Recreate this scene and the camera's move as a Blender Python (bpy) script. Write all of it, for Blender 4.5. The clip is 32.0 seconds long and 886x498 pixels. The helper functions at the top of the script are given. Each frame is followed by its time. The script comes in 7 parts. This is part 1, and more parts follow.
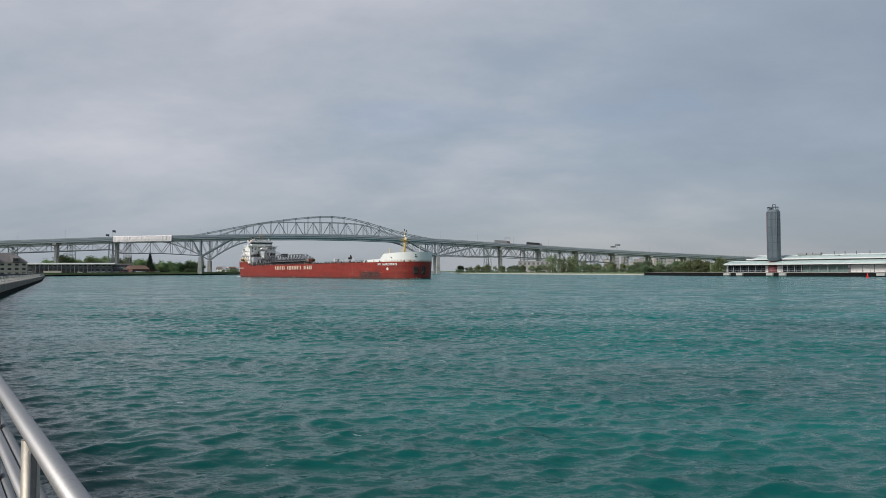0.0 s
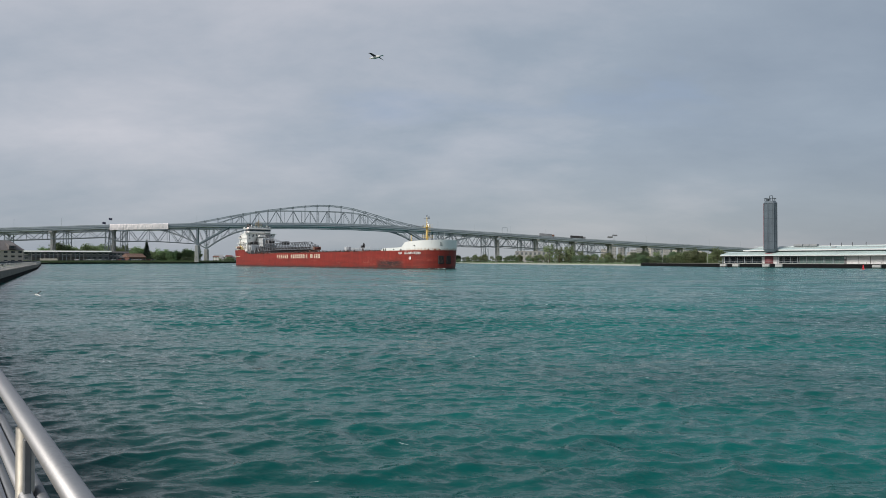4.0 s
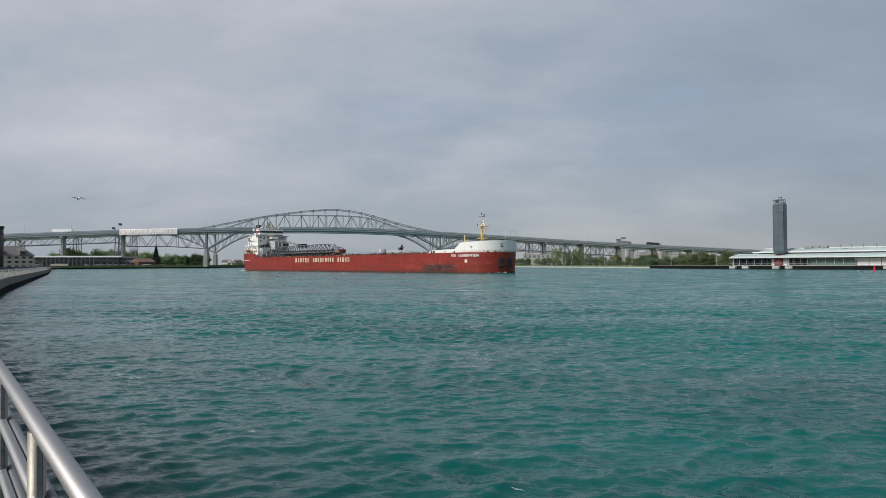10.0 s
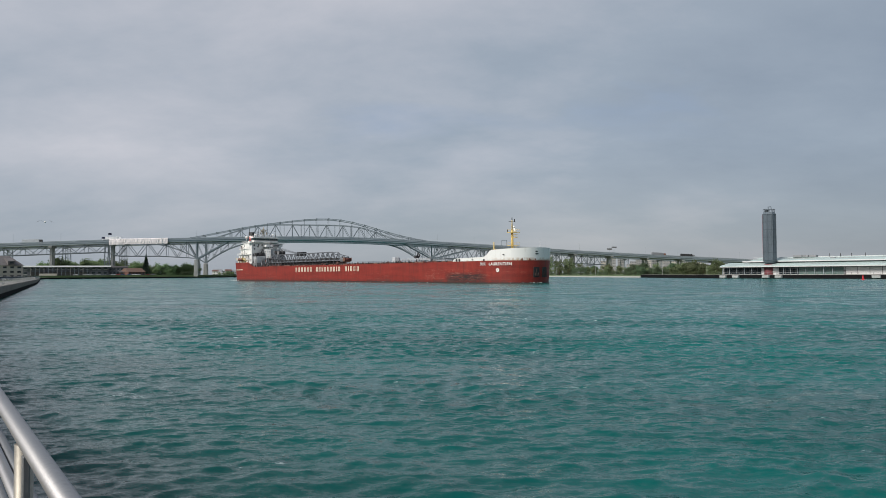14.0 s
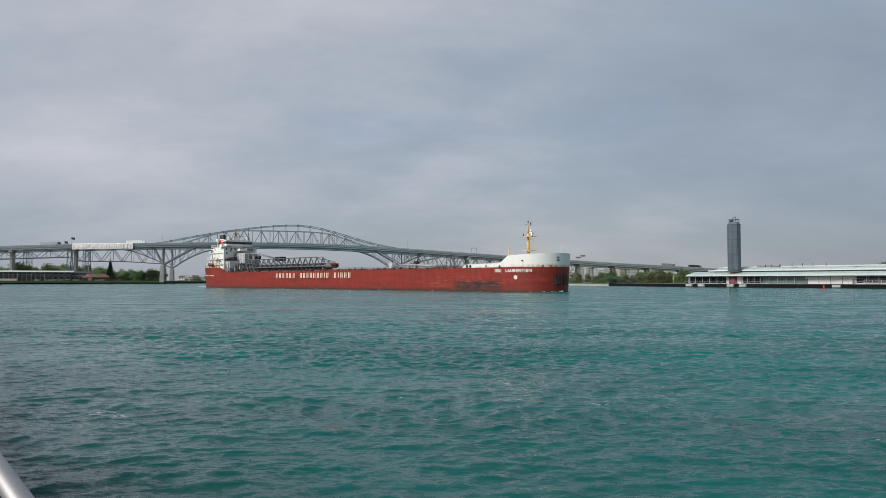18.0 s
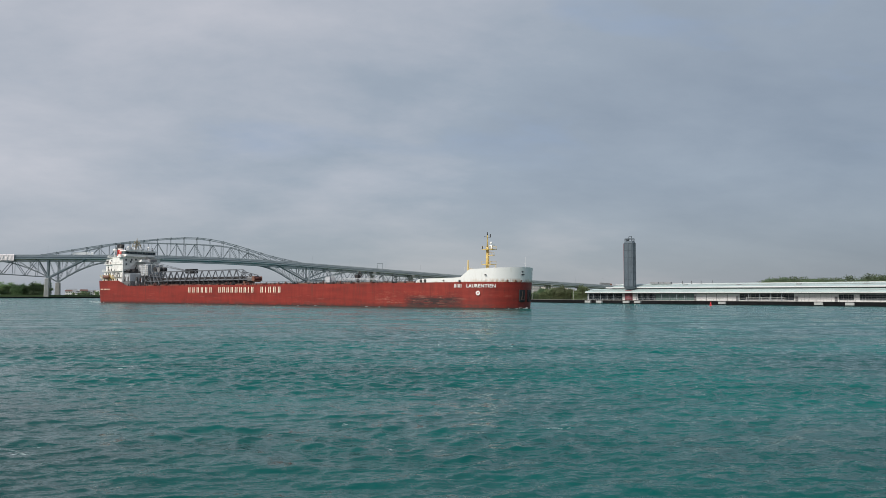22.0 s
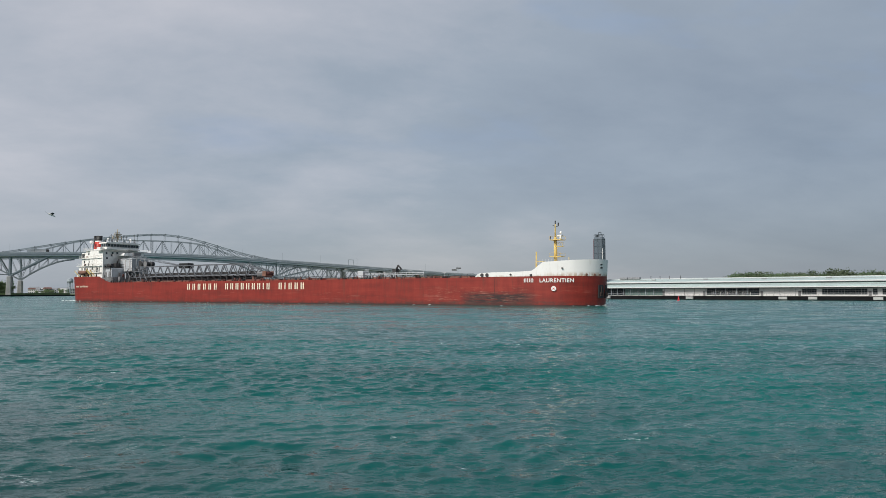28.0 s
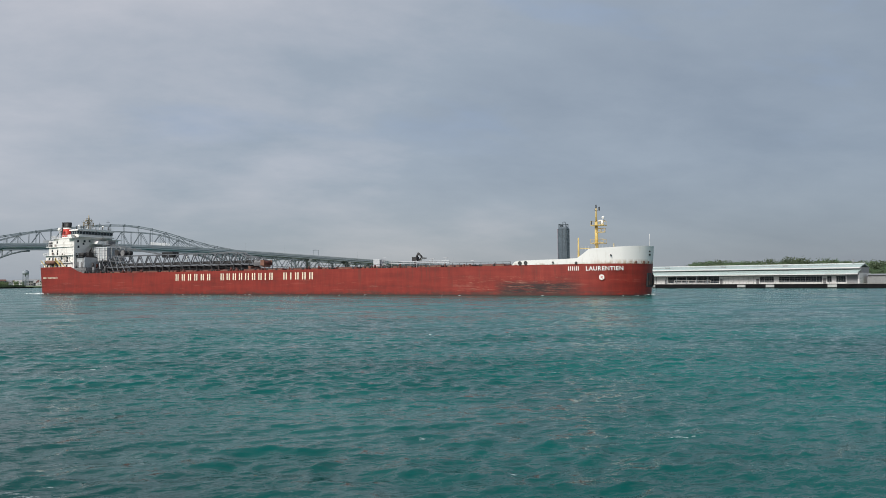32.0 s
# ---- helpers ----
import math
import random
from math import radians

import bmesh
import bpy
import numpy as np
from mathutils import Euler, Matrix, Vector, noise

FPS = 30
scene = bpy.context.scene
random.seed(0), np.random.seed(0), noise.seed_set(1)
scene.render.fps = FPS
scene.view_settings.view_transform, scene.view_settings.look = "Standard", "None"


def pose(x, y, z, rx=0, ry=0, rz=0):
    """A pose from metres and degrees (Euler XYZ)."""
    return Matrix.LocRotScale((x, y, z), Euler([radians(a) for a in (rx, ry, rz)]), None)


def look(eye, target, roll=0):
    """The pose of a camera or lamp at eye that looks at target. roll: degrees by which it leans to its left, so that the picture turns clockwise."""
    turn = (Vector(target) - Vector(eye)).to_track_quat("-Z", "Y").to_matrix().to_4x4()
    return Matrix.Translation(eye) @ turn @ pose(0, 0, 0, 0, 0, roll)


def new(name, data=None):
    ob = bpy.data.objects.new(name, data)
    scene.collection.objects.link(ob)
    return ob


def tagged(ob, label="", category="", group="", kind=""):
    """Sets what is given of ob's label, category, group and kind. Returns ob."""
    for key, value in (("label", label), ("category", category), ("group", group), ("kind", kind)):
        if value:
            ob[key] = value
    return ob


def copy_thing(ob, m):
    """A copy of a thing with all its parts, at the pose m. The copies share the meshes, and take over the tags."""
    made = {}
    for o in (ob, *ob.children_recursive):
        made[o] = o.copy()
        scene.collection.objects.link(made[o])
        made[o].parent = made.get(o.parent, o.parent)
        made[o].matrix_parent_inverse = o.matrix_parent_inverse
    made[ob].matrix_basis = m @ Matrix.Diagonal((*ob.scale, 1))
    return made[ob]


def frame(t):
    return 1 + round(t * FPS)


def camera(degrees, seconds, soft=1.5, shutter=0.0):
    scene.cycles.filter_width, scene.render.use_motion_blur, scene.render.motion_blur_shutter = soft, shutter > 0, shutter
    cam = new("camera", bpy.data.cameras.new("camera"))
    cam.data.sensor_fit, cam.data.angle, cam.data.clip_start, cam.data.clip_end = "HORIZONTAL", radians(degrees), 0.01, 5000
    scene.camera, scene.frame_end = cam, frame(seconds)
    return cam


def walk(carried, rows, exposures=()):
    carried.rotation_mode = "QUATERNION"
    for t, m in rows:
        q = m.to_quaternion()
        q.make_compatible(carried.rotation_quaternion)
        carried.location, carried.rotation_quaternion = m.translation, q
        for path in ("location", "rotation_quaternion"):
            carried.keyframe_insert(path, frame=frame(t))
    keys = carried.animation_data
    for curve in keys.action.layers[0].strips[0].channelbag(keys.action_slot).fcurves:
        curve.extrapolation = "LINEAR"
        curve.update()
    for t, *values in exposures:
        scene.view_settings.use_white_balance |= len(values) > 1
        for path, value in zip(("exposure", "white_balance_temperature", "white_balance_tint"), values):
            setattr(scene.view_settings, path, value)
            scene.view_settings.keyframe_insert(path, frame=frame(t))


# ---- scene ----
cam = camera(63.4, 32.0, soft=0.6)
PATH = [
    (0.0, pose(-0.001, -0.001, 3.371, 91.748, 0.276, 0.071)),
    (0.5, pose(-0.001, -0.001, 3.370, 91.540, 0.161, -0.085)),
    (1.0, pose(-0.000, 0.001, 3.377, 91.230, -0.215, -0.265)),
    (1.5, pose(0.000, 0.001, 3.375, 91.247, -0.077, -0.381)),
    (2.0, pose(0.002, 0.001, 3.373, 91.397, 0.099, -0.421)),
    (2.5, pose(0.003, 0.001, 3.371, 91.356, 0.391, -0.390)),
    (3.0, pose(0.002, 0.001, 3.371, 91.187, 0.114, -0.336)),
    (3.5, pose(0.004, 0.002, 3.371, 90.909, -0.072, -0.188)),
    (5.5, pose(0.002, 0.001, 3.372, 91.243, 0.367, -0.021)),
    (6.0, pose(0.000, 0.000, 3.372, 91.471, 0.338, 0.017)),
    (6.5, pose(0.002, 0.000, 3.369, 91.411, 0.429, 0.295)),
    (7.0, pose(0.002, 0.001, 3.371, 91.341, 0.323, 0.366)),
    (7.5, pose(0.002, 0.002, 3.374, 91.185, 0.261, 0.319)),
    (8.0, pose(0.006, 0.004, 3.373, 91.021, 0.479, 0.414)),
    (8.5, pose(0.009, 0.004, 3.369, 90.900, 0.611, 0.382)),
    (9.0, pose(0.009, 0.005, 3.373, 90.881, 0.472, 0.368)),
    (9.5, pose(0.005, 0.003, 3.374, 91.003, 0.222, 0.377)),
    (10.0, pose(0.003, 0.001, 3.371, 91.192, 0.267, 0.481)),
    (10.5, pose(-0.001, -0.001, 3.372, 91.450, 0.266, 0.511)),
    (11.0, pose(0.002, 0.000, 3.368, 91.404, 0.180, 0.645)),
    (11.5, pose(0.006, 0.003, 3.373, 91.436, 0.339, 0.471)),
    (12.0, pose(0.004, 0.003, 3.373, 91.458, 0.089, 0.170)),
    (12.5, pose(0.002, 0.003, 3.378, 91.438, 0.033, 0.090)),
    (13.0, pose(0.004, 0.002, 3.373, 91.649, 0.222, 0.103)),
    (13.5, pose(0.000, 0.000, 3.373, 91.880, 0.273, 0.027)),
    (14.0, pose(0.003, 0.002, 3.373, 91.944, 0.325, -0.201)),
    (14.5, pose(0.001, 0.001, 3.374, 91.915, 0.333, -0.247)),
    (16.5, pose(-0.001, -0.001, 3.372, 92.405, 0.175, -0.546)),
    (17.0, pose(-0.001, -0.001, 3.372, 92.443, 0.155, -1.033)),
    (17.5, pose(-0.001, -0.001, 3.372, 92.405, 0.089, -1.801)),
    (18.0, pose(-0.001, -0.001, 3.372, 92.522, 0.003, -2.598)),
    (18.5, pose(-0.001, -0.000, 3.372, 92.685, -0.093, -3.330)),
    (19.0, pose(-0.001, -0.000, 3.372, 92.879, 0.044, -3.900)),
    (19.5, pose(-0.000, -0.000, 3.372, 93.247, 0.164, -4.623)),
    (20.0, pose(-0.000, -0.000, 3.372, 93.513, 0.100, -5.657)),
    (20.5, pose(-0.000, -0.000, 3.372, 93.649, -0.110, -7.062)),
    (21.0, pose(-0.000, -0.000, 3.372, 93.572, -0.150, -7.969)),
    (21.5, pose(-0.000, -0.000, 3.372, 93.682, -0.080, -9.064)),
    (22.0, pose(-0.000, -0.000, 3.372, 93.785, -0.232, -10.115)),
    (22.5, pose(-0.000, -0.000, 3.372, 93.822, -0.091, -10.984)),
    (23.0, pose(-0.000, -0.000, 3.372, 93.877, -0.189, -11.677)),
    (23.5, pose(-0.000, -0.000, 3.372, 93.912, -0.281, -12.254)),
    (24.0, pose(-0.000, -0.000, 3.372, 93.960, -0.285, -12.479)),
    (24.5, pose(-0.000, -0.000, 3.372, 93.712, -0.284, -12.785)),
    (25.0, pose(-0.000, -0.000, 3.372, 93.593, -0.416, -13.026)),
    (25.5, pose(-0.000, -0.000, 3.372, 93.388, -0.396, -13.237)),
    (27.5, pose(-0.000, -0.000, 3.372, 93.424, -0.029, -12.487)),
    (28.0, pose(-0.000, -0.000, 3.372, 93.483, 0.049, -12.389)),
    (28.5, pose(-0.000, -0.000, 3.372, 93.456, 0.092, -12.550)),
    (29.0, pose(-0.000, -0.000, 3.372, 93.365, -0.015, -12.583)),
    (29.5, pose(-0.000, -0.000, 3.372, 93.415, -0.330, -13.111)),
    (30.0, pose(-0.000, -0.000, 3.372, 93.475, 0.076, -14.826)),
    (30.5, pose(-0.000, -0.000, 3.372, 93.014, 0.381, -15.798)),
    (31.0, pose(-0.000, -0.000, 3.372, 92.837, 0.282, -15.633)),
    (31.5, pose(-0.000, -0.000, 3.372, 92.880, -0.141, -15.104)),
    (32.0, pose(-0.000, -0.000, 3.372, 92.669, 0.374, -15.127)),
]
walk(cam, PATH)

# ---- light ----
SUN_AZ, SUN_EL = -128.0, 38.0          # degrees clockwise from +y, above the horizon
to_sun = Vector((math.sin(radians(SUN_AZ)) * math.cos(radians(SUN_EL)),
                 math.cos(radians(SUN_AZ)) * math.cos(radians(SUN_EL)), math.sin(radians(SUN_EL))))
sun = new("sun", bpy.data.lights.new("sun", "SUN"))
sun.data.energy, sun.data.angle, sun.data.color = 3.9, radians(24), (1.0, 0.95, 0.88)
sun.matrix_world = look(to_sun * 100, (0, 0, 0))


def link(tree, a, b):
    tree.links.new(a, b)


def sky():
    """A thin, streaky overcast with pale breaks over a Nishita sky."""
    world = bpy.data.worlds.new("sky")
    scene.world = world
    world.use_nodes = True
    t = world.node_tree
    t.nodes.clear()
    n = t.nodes.new
    out, bg = n("ShaderNodeOutputWorld"), n("ShaderNodeBackground")
    link(t, bg.outputs[0], out.inputs[0])
    sky_tex = n("ShaderNodeTexSky")
    sky_tex.sky_type, sky_tex.sun_disc = "NISHITA", False
    sky_tex.sun_elevation, sky_tex.sun_rotation = radians(SUN_EL), radians(SUN_AZ)
    dim = n("ShaderNodeVectorMath")
    dim.operation = "SCALE"
    dim.inputs["Scale"].default_value = 0.10
    link(t, sky_tex.outputs[0], dim.inputs[0])
    geo = n("ShaderNodeTexCoord")
    sep = n("ShaderNodeSeparateXYZ")
    link(t, geo.outputs["Generated"], sep.inputs[0])

    def math_node(op, a, b=None, clamp=False):
        m = n("ShaderNodeMath")
        m.operation, m.use_clamp = op, clamp
        for k, v in enumerate((a, b)):
            if v is None:
                continue
            if isinstance(v, (int, float)):
                m.inputs[k].default_value = v
            else:
                link(t, v, m.inputs[k])
        return m.outputs[0]

    up = math_node("ADD", math_node("MAXIMUM", sep.outputs[2], 0.0), 0.30)
    flat = n("ShaderNodeCombineXYZ")
    link(t, math_node("DIVIDE", sep.outputs[0], up), flat.inputs[0])
    link(t, math_node("DIVIDE", sep.outputs[1], up), flat.inputs[1])

    def clouds(scale, detail, rough, turn, stretch, shift):
        m = n("ShaderNodeMapping")
        m.inputs["Rotation"].default_value = (0, 0, radians(turn))
        m.inputs["Scale"].default_value = (stretch, 1, 1)
        m.inputs["Location"].default_value = shift
        link(t, flat.outputs[0], m.inputs[0])
        tex = n("ShaderNodeTexNoise")
        tex.inputs["Scale"].default_value, tex.inputs["Detail"].default_value = scale, detail
        tex.inputs["Roughness"].default_value = rough
        tex.inputs["Distortion"].default_value = 0.12
        link(t, m.outputs[0], tex.inputs["Vector"])
        return tex.outputs[0]

    big = clouds(0.7, 3, 0.45, 14, 0.75, (1.3, 0.2, 0))
    fine = clouds(2.6, 7, 0.58, 12, 0.75, (4.0, 2.0, 0))
    mixed = math_node("ADD", math_node("MULTIPLY", big, 0.50), math_node("MULTIPLY", fine, 0.29))
    # thicker, darker cloud towards the east, brighter towards the sun
    lean = math_node("MULTIPLY_ADD", math_node("MAXIMUM", sep.outputs[0], 0.2), -0.23)
    lean.node.inputs[2].default_value = 0.214
    tone = math_node("ADD", mixed, lean)
    ramp = n("ShaderNodeValToRGB")
    link(t, tone, ramp.inputs[0])
    e = ramp.color_ramp.elements
    e[0].position, e[0].color = 0.32, (0.230, 0.282, 0.358, 1)
    e[1].position, e[1].color = 0.68, (0.610, 0.612, 0.665, 1)
    mid = e.new(0.5)
    mid.color = (0.345, 0.402, 0.476, 1)
    low = n("ShaderNodeValToRGB")          # murk towards the horizon
    link(t, sep.outputs[2], low.inputs[0])
    e = low.color_ramp.elements
    e[0].position, e[0].color = 0.0, (1, 1, 1, 1)
    e[1].position, e[1].color = 0.16, (0, 0, 0, 1)
    murk = n("ShaderNodeMix")
    murk.data_type = "RGBA"
    link(t, math_node("MULTIPLY", low.outputs[0], 0.60), murk.inputs[0])
    link(t, ramp.outputs[0], murk.inputs[6])
    side = n("ShaderNodeValToRGB")          # paler murk ahead, heavier to the east
    link(t, math_node("MULTIPLY_ADD", sep.outputs[0], 0.7), side.inputs[0])
    side.inputs[0].links[0].from_node.inputs[2].default_value = 0.45
    e = side.color_ramp.elements
    e[0].position, e[0].color = 0.15, (0.262, 0.316, 0.385, 1)
    e[1].position, e[1].color = 0.93, (0.160, 0.182, 0.225, 1)
    k = e.new(0.58)
    k.color = (0.372, 0.388, 0.402, 1)
    link(t, side.outputs[0], murk.inputs[7])
    high = n("ShaderNodeMapRange")          # bluer breaks overhead
    high.inputs[1].default_value, high.inputs[2].default_value = 0.36, 0.85
    high.inputs[4].default_value = 0.45
    link(t, sep.outputs[2], high.inputs[0])
    blue = n("ShaderNodeMix")
    blue.data_type = "RGBA"
    link(t, high.outputs[0], blue.inputs[0])
    gaps = n("ShaderNodeMapRange")          # thin places where the blue shows
    gaps.inputs[1].default_value, gaps.inputs[2].default_value = 0.56, 0.72
    gaps.inputs[4].default_value = 0.75
    link(t, clouds(1.9, 5, 0.55, 20, 0.55, (0.4, 3.1, 0)), gaps.inputs[0])
    aloft = n("ShaderNodeMapRange")
    aloft.inputs[1].default_value, aloft.inputs[2].default_value = 0.14, 0.28
    link(t, sep.outputs[2], aloft.inputs[0])
    torn = n("ShaderNodeMix")
    torn.data_type = "RGBA"
    link(t, math_node("MULTIPLY", gaps.outputs[0], aloft.outputs[0]), torn.inputs[0])
    link(t, murk.outputs[2], torn.inputs[6])
    torn.inputs[7].default_value = (0.290, 0.395, 0.590, 1)
    link(t, torn.outputs[2], blue.inputs[6])
    blue.inputs[7].default_value = (0.330, 0.425, 0.530, 1)
    mix = n("ShaderNodeMix")
    mix.data_type = "RGBA"
    mix.inputs[0].default_value = 0.90
    link(t, dim.outputs[0], mix.inputs[6])
    link(t, blue.outputs[2], mix.inputs[7])
    link(t, mix.outputs[2], bg.inputs[0])
    bg.inputs[1].default_value = 1.0


sky()


# ---- materials ----
def material(name, color, rough=0.6, metal=0.0, vary=0.15, scale=0.5, fine=6.0, bump=0.2, streak=1.0, grime=None, per=0.0, ior=1.45):
    """Painted, rusted or grown surface: colour broken at two scales, with a fine relief. per: change from piece to piece."""
    m = bpy.data.materials.new(name)
    m.use_nodes = True
    t = m.node_tree
    b = t.nodes["Principled BSDF"]
    b.inputs["Roughness"].default_value, b.inputs["Metallic"].default_value = rough, metal
    b.inputs["IOR"].default_value = ior
    co = t.nodes.new("ShaderNodeTexCoord")
    mp = t.nodes.new("ShaderNodeMapping")
    mp.inputs["Scale"].default_value = (1, 1, streak)
    link(t, co.outputs["Object"], mp.inputs[0])
    n1, n2 = t.nodes.new("ShaderNodeTexNoise"), t.nodes.new("ShaderNodeTexNoise")
    n1.inputs["Scale"].default_value, n1.inputs["Detail"].default_value = scale, 5
    n2.inputs["Scale"].default_value, n2.inputs["Detail"].default_value = fine, 6
    link(t, mp.outputs[0], n1.inputs["Vector"])
    link(t, mp.outputs[0], n2.inputs["Vector"])
    add = t.nodes.new("ShaderNodeMath")
    add.operation = "ADD"
    link(t, n1.outputs[0], add.inputs[0])
    link(t, n2.outputs[0], add.inputs[1])
    ramp = t.nodes.new("ShaderNodeValToRGB")
    e = ramp.color_ramp.elements
    dark = grime or tuple(c * (1 - 2 * vary) for c in color)
    light = tuple(min(0.9, c * (1 + vary)) for c in color)
    half = t.nodes.new("ShaderNodeMath")
    half.operation = "MULTIPLY"
    half.inputs[1].default_value = 0.5
    link(t, add.outputs[0], half.inputs[0])
    e[0].position, e[0].color = 0.32, (*dark, 1)
    e[1].position, e[1].color = 0.62, (*light, 1)
    k = e.new(0.45)
    k.color = (*color, 1)
    link(t, half.outputs[0], ramp.inputs[0])
    last = ramp.outputs[0]
    if per:
        info = t.nodes.new("ShaderNodeObjectInfo")
        hsv = t.nodes.new("ShaderNodeHueSaturation")
        rng = t.nodes.new("ShaderNodeMapRange")
        rng.inputs[3].default_value, rng.inputs[4].default_value = 1 - per, 1 + per
        link(t, info.outputs["Random"], rng.inputs[0])
        link(t, rng.outputs[0], hsv.inputs["Value"])
        link(t, last, hsv.inputs["Color"])
        last = hsv.outputs[0]
    link(t, last, b.inputs["Base Color"])
    if bump:
        bp = t.nodes.new("ShaderNodeBump")
        bp.inputs["Strength"].default_value, bp.inputs["Distance"].default_value = bump, 0.02
        link(t, n2.outputs[0], bp.inputs["Height"])
        link(t, bp.outputs[0], b.inputs["Normal"])
    return m


def glass_dark(name, color=(0.02, 0.03, 0.035), rough=0.12):
    m = bpy.data.materials.new(name)
    m.use_nodes = True
    b = m.node_tree.nodes["Principled BSDF"]
    b.inputs["Base Color"].default_value = (*color, 1)
    b.inputs["Roughness"].default_value = rough
    return m


def leaf_material(name, color, per=0.3):
    m = bpy.data.materials.new(name)
    m.use_nodes = True
    t = m.node_tree
    b = t.nodes["Principled BSDF"]
    b.inputs["Roughness"].default_value = 0.7
    info = t.nodes.new("ShaderNodeNewGeometry")
    ob = t.nodes.new("ShaderNodeObjectInfo")
    ramp = t.nodes.new("ShaderNodeValToRGB")
    e = ramp.color_ramp.elements
    e[0].color = (*[c * (1 - per) for c in color], 1)
    e[1].color = (color[0] * (1 + 1.2 * per), color[1] * (1 + per), color[2] * (1 + 0.4 * per), 1)
    link(t, info.outputs["Random Per Island"], ramp.inputs[0])
    hsv = t.nodes.new("ShaderNodeHueSaturation")
    rng = t.nodes.new("ShaderNodeMapRange")
    rng.inputs[3].default_value, rng.inputs[4].default_value = 0.7, 1.35
    link(t, ob.outputs["Random"], rng.inputs[0])
    link(t, rng.outputs[0], hsv.inputs["Value"])
    rng2 = t.nodes.new("ShaderNodeMapRange")
    rng2.inputs[3].default_value, rng2.inputs[4].default_value = 0.49, 0.53
    link(t, ob.outputs["Random"], rng2.inputs[0])
    link(t, rng2.outputs[0], hsv.inputs["Hue"])
    link(t, ramp.outputs[0], hsv.inputs["Color"])
    link(t, hsv.outputs[0], b.inputs["Base Color"])
    thin = t.nodes.new("ShaderNodeBsdfTranslucent")          # light passes through the leaves
    link(t, hsv.outputs[0], thin.inputs["Color"])
    blend = t.nodes.new("ShaderNodeMixShader")
    blend.inputs[0].default_value = 0.4
    link(t, b.outputs[0], blend.inputs[1])
    link(t, thin.outputs[0], blend.inputs[2])
    link(t, blend.outputs[0], t.nodes["Material Output"].inputs["Surface"])
    return m


def water_material():
    m = bpy.data.materials.new("river water")
    m.use_nodes = True
    t = m.node_tree
    b = t.nodes["Principled BSDF"]
    b.inputs["Roughness"].default_value = 0.16
    b.inputs["IOR"].default_value = 1.333
    b.inputs["Specular IOR Level"].default_value = 0.26
    b.inputs["Specular Tint"].default_value = (0.76, 0.97, 1.0, 1)          # blue-green put into the reflections, so the mirrored sky looks less grey
    co = t.nodes.new("ShaderNodeTexCoord")

    def tex(scale, detail, sx, sy, turn, rough=0.55):
        mp = t.nodes.new("ShaderNodeMapping")
        mp.inputs["Rotation"].default_value = (0, 0, radians(turn))
        mp.inputs["Scale"].default_value = (sx, sy, 1)
        link(t, co.outputs["Object"], mp.inputs[0])
        n = t.nodes.new("ShaderNodeTexNoise")
        n.inputs["Scale"].default_value, n.inputs["Detail"].default_value = scale, detail
        n.inputs["Roughness"].default_value = rough
        link(t, mp.outputs[0], n.inputs["Vector"])
        return n.outputs[0]

    lanes = tex(0.05, 5, 0.40, 1.0, 8)              # slicks and wind lanes
    body = tex(0.11, 3, 0.6, 1, -10)
    ramp = t.nodes.new("ShaderNodeValToRGB")
    e = ramp.color_ramp.elements
    e[0].position, e[0].color = 0.3, (0.0012, 0.052, 0.048, 1)
    e[1].position, e[1].color = 0.7, (0.0018, 0.094, 0.086, 1)
    link(t, body, ramp.inputs[0])
    caps = tex(2.6, 8, 0.8, 1.8, 15, 0.76)          # broken crests
    sparse = tex(0.45, 2, 1, 1, 40)
    mul = t.nodes.new("ShaderNodeMath")
    mul.operation = "MULTIPLY"
    link(t, caps, mul.inputs[0])
    link(t, sparse, mul.inputs[1])
    cr = t.nodes.new("ShaderNodeValToRGB")
    e = cr.color_ramp.elements
    e[0].position, e[0].color = 0.412, (0, 0, 0, 1)
    e[1].position, e[1].color = 0.465, (1, 1, 1, 1)
    link(t, mul.outputs[0], cr.inputs[0])
    mix = t.nodes.new("ShaderNodeMix")
    mix.data_type = "RGBA"
    link(t, cr.outputs[0], mix.inputs[0])
    # the wall's shade and reflection put into the colour, brighter turquoise farther out
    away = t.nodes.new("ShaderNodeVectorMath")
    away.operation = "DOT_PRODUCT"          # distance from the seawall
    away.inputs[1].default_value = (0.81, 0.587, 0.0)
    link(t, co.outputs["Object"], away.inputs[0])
    # gain, not depth: darkens the colour next to the wall
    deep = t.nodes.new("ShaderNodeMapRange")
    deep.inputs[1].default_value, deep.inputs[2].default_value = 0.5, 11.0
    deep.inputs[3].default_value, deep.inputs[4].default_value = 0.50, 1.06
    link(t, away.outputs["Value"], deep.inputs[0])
    # second gain: lightens the colour farther from the wall
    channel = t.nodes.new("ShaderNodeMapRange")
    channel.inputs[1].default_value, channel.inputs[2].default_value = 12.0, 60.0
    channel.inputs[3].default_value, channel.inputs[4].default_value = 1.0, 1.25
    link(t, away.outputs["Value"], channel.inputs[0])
    # both gains together, applied to the body colour
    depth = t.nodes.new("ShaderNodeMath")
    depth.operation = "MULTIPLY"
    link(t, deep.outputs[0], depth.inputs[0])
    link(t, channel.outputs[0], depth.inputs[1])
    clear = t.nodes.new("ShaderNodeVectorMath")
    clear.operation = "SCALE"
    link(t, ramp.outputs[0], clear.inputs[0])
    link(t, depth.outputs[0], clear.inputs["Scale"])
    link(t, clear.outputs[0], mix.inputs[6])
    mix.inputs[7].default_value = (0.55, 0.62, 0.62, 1)
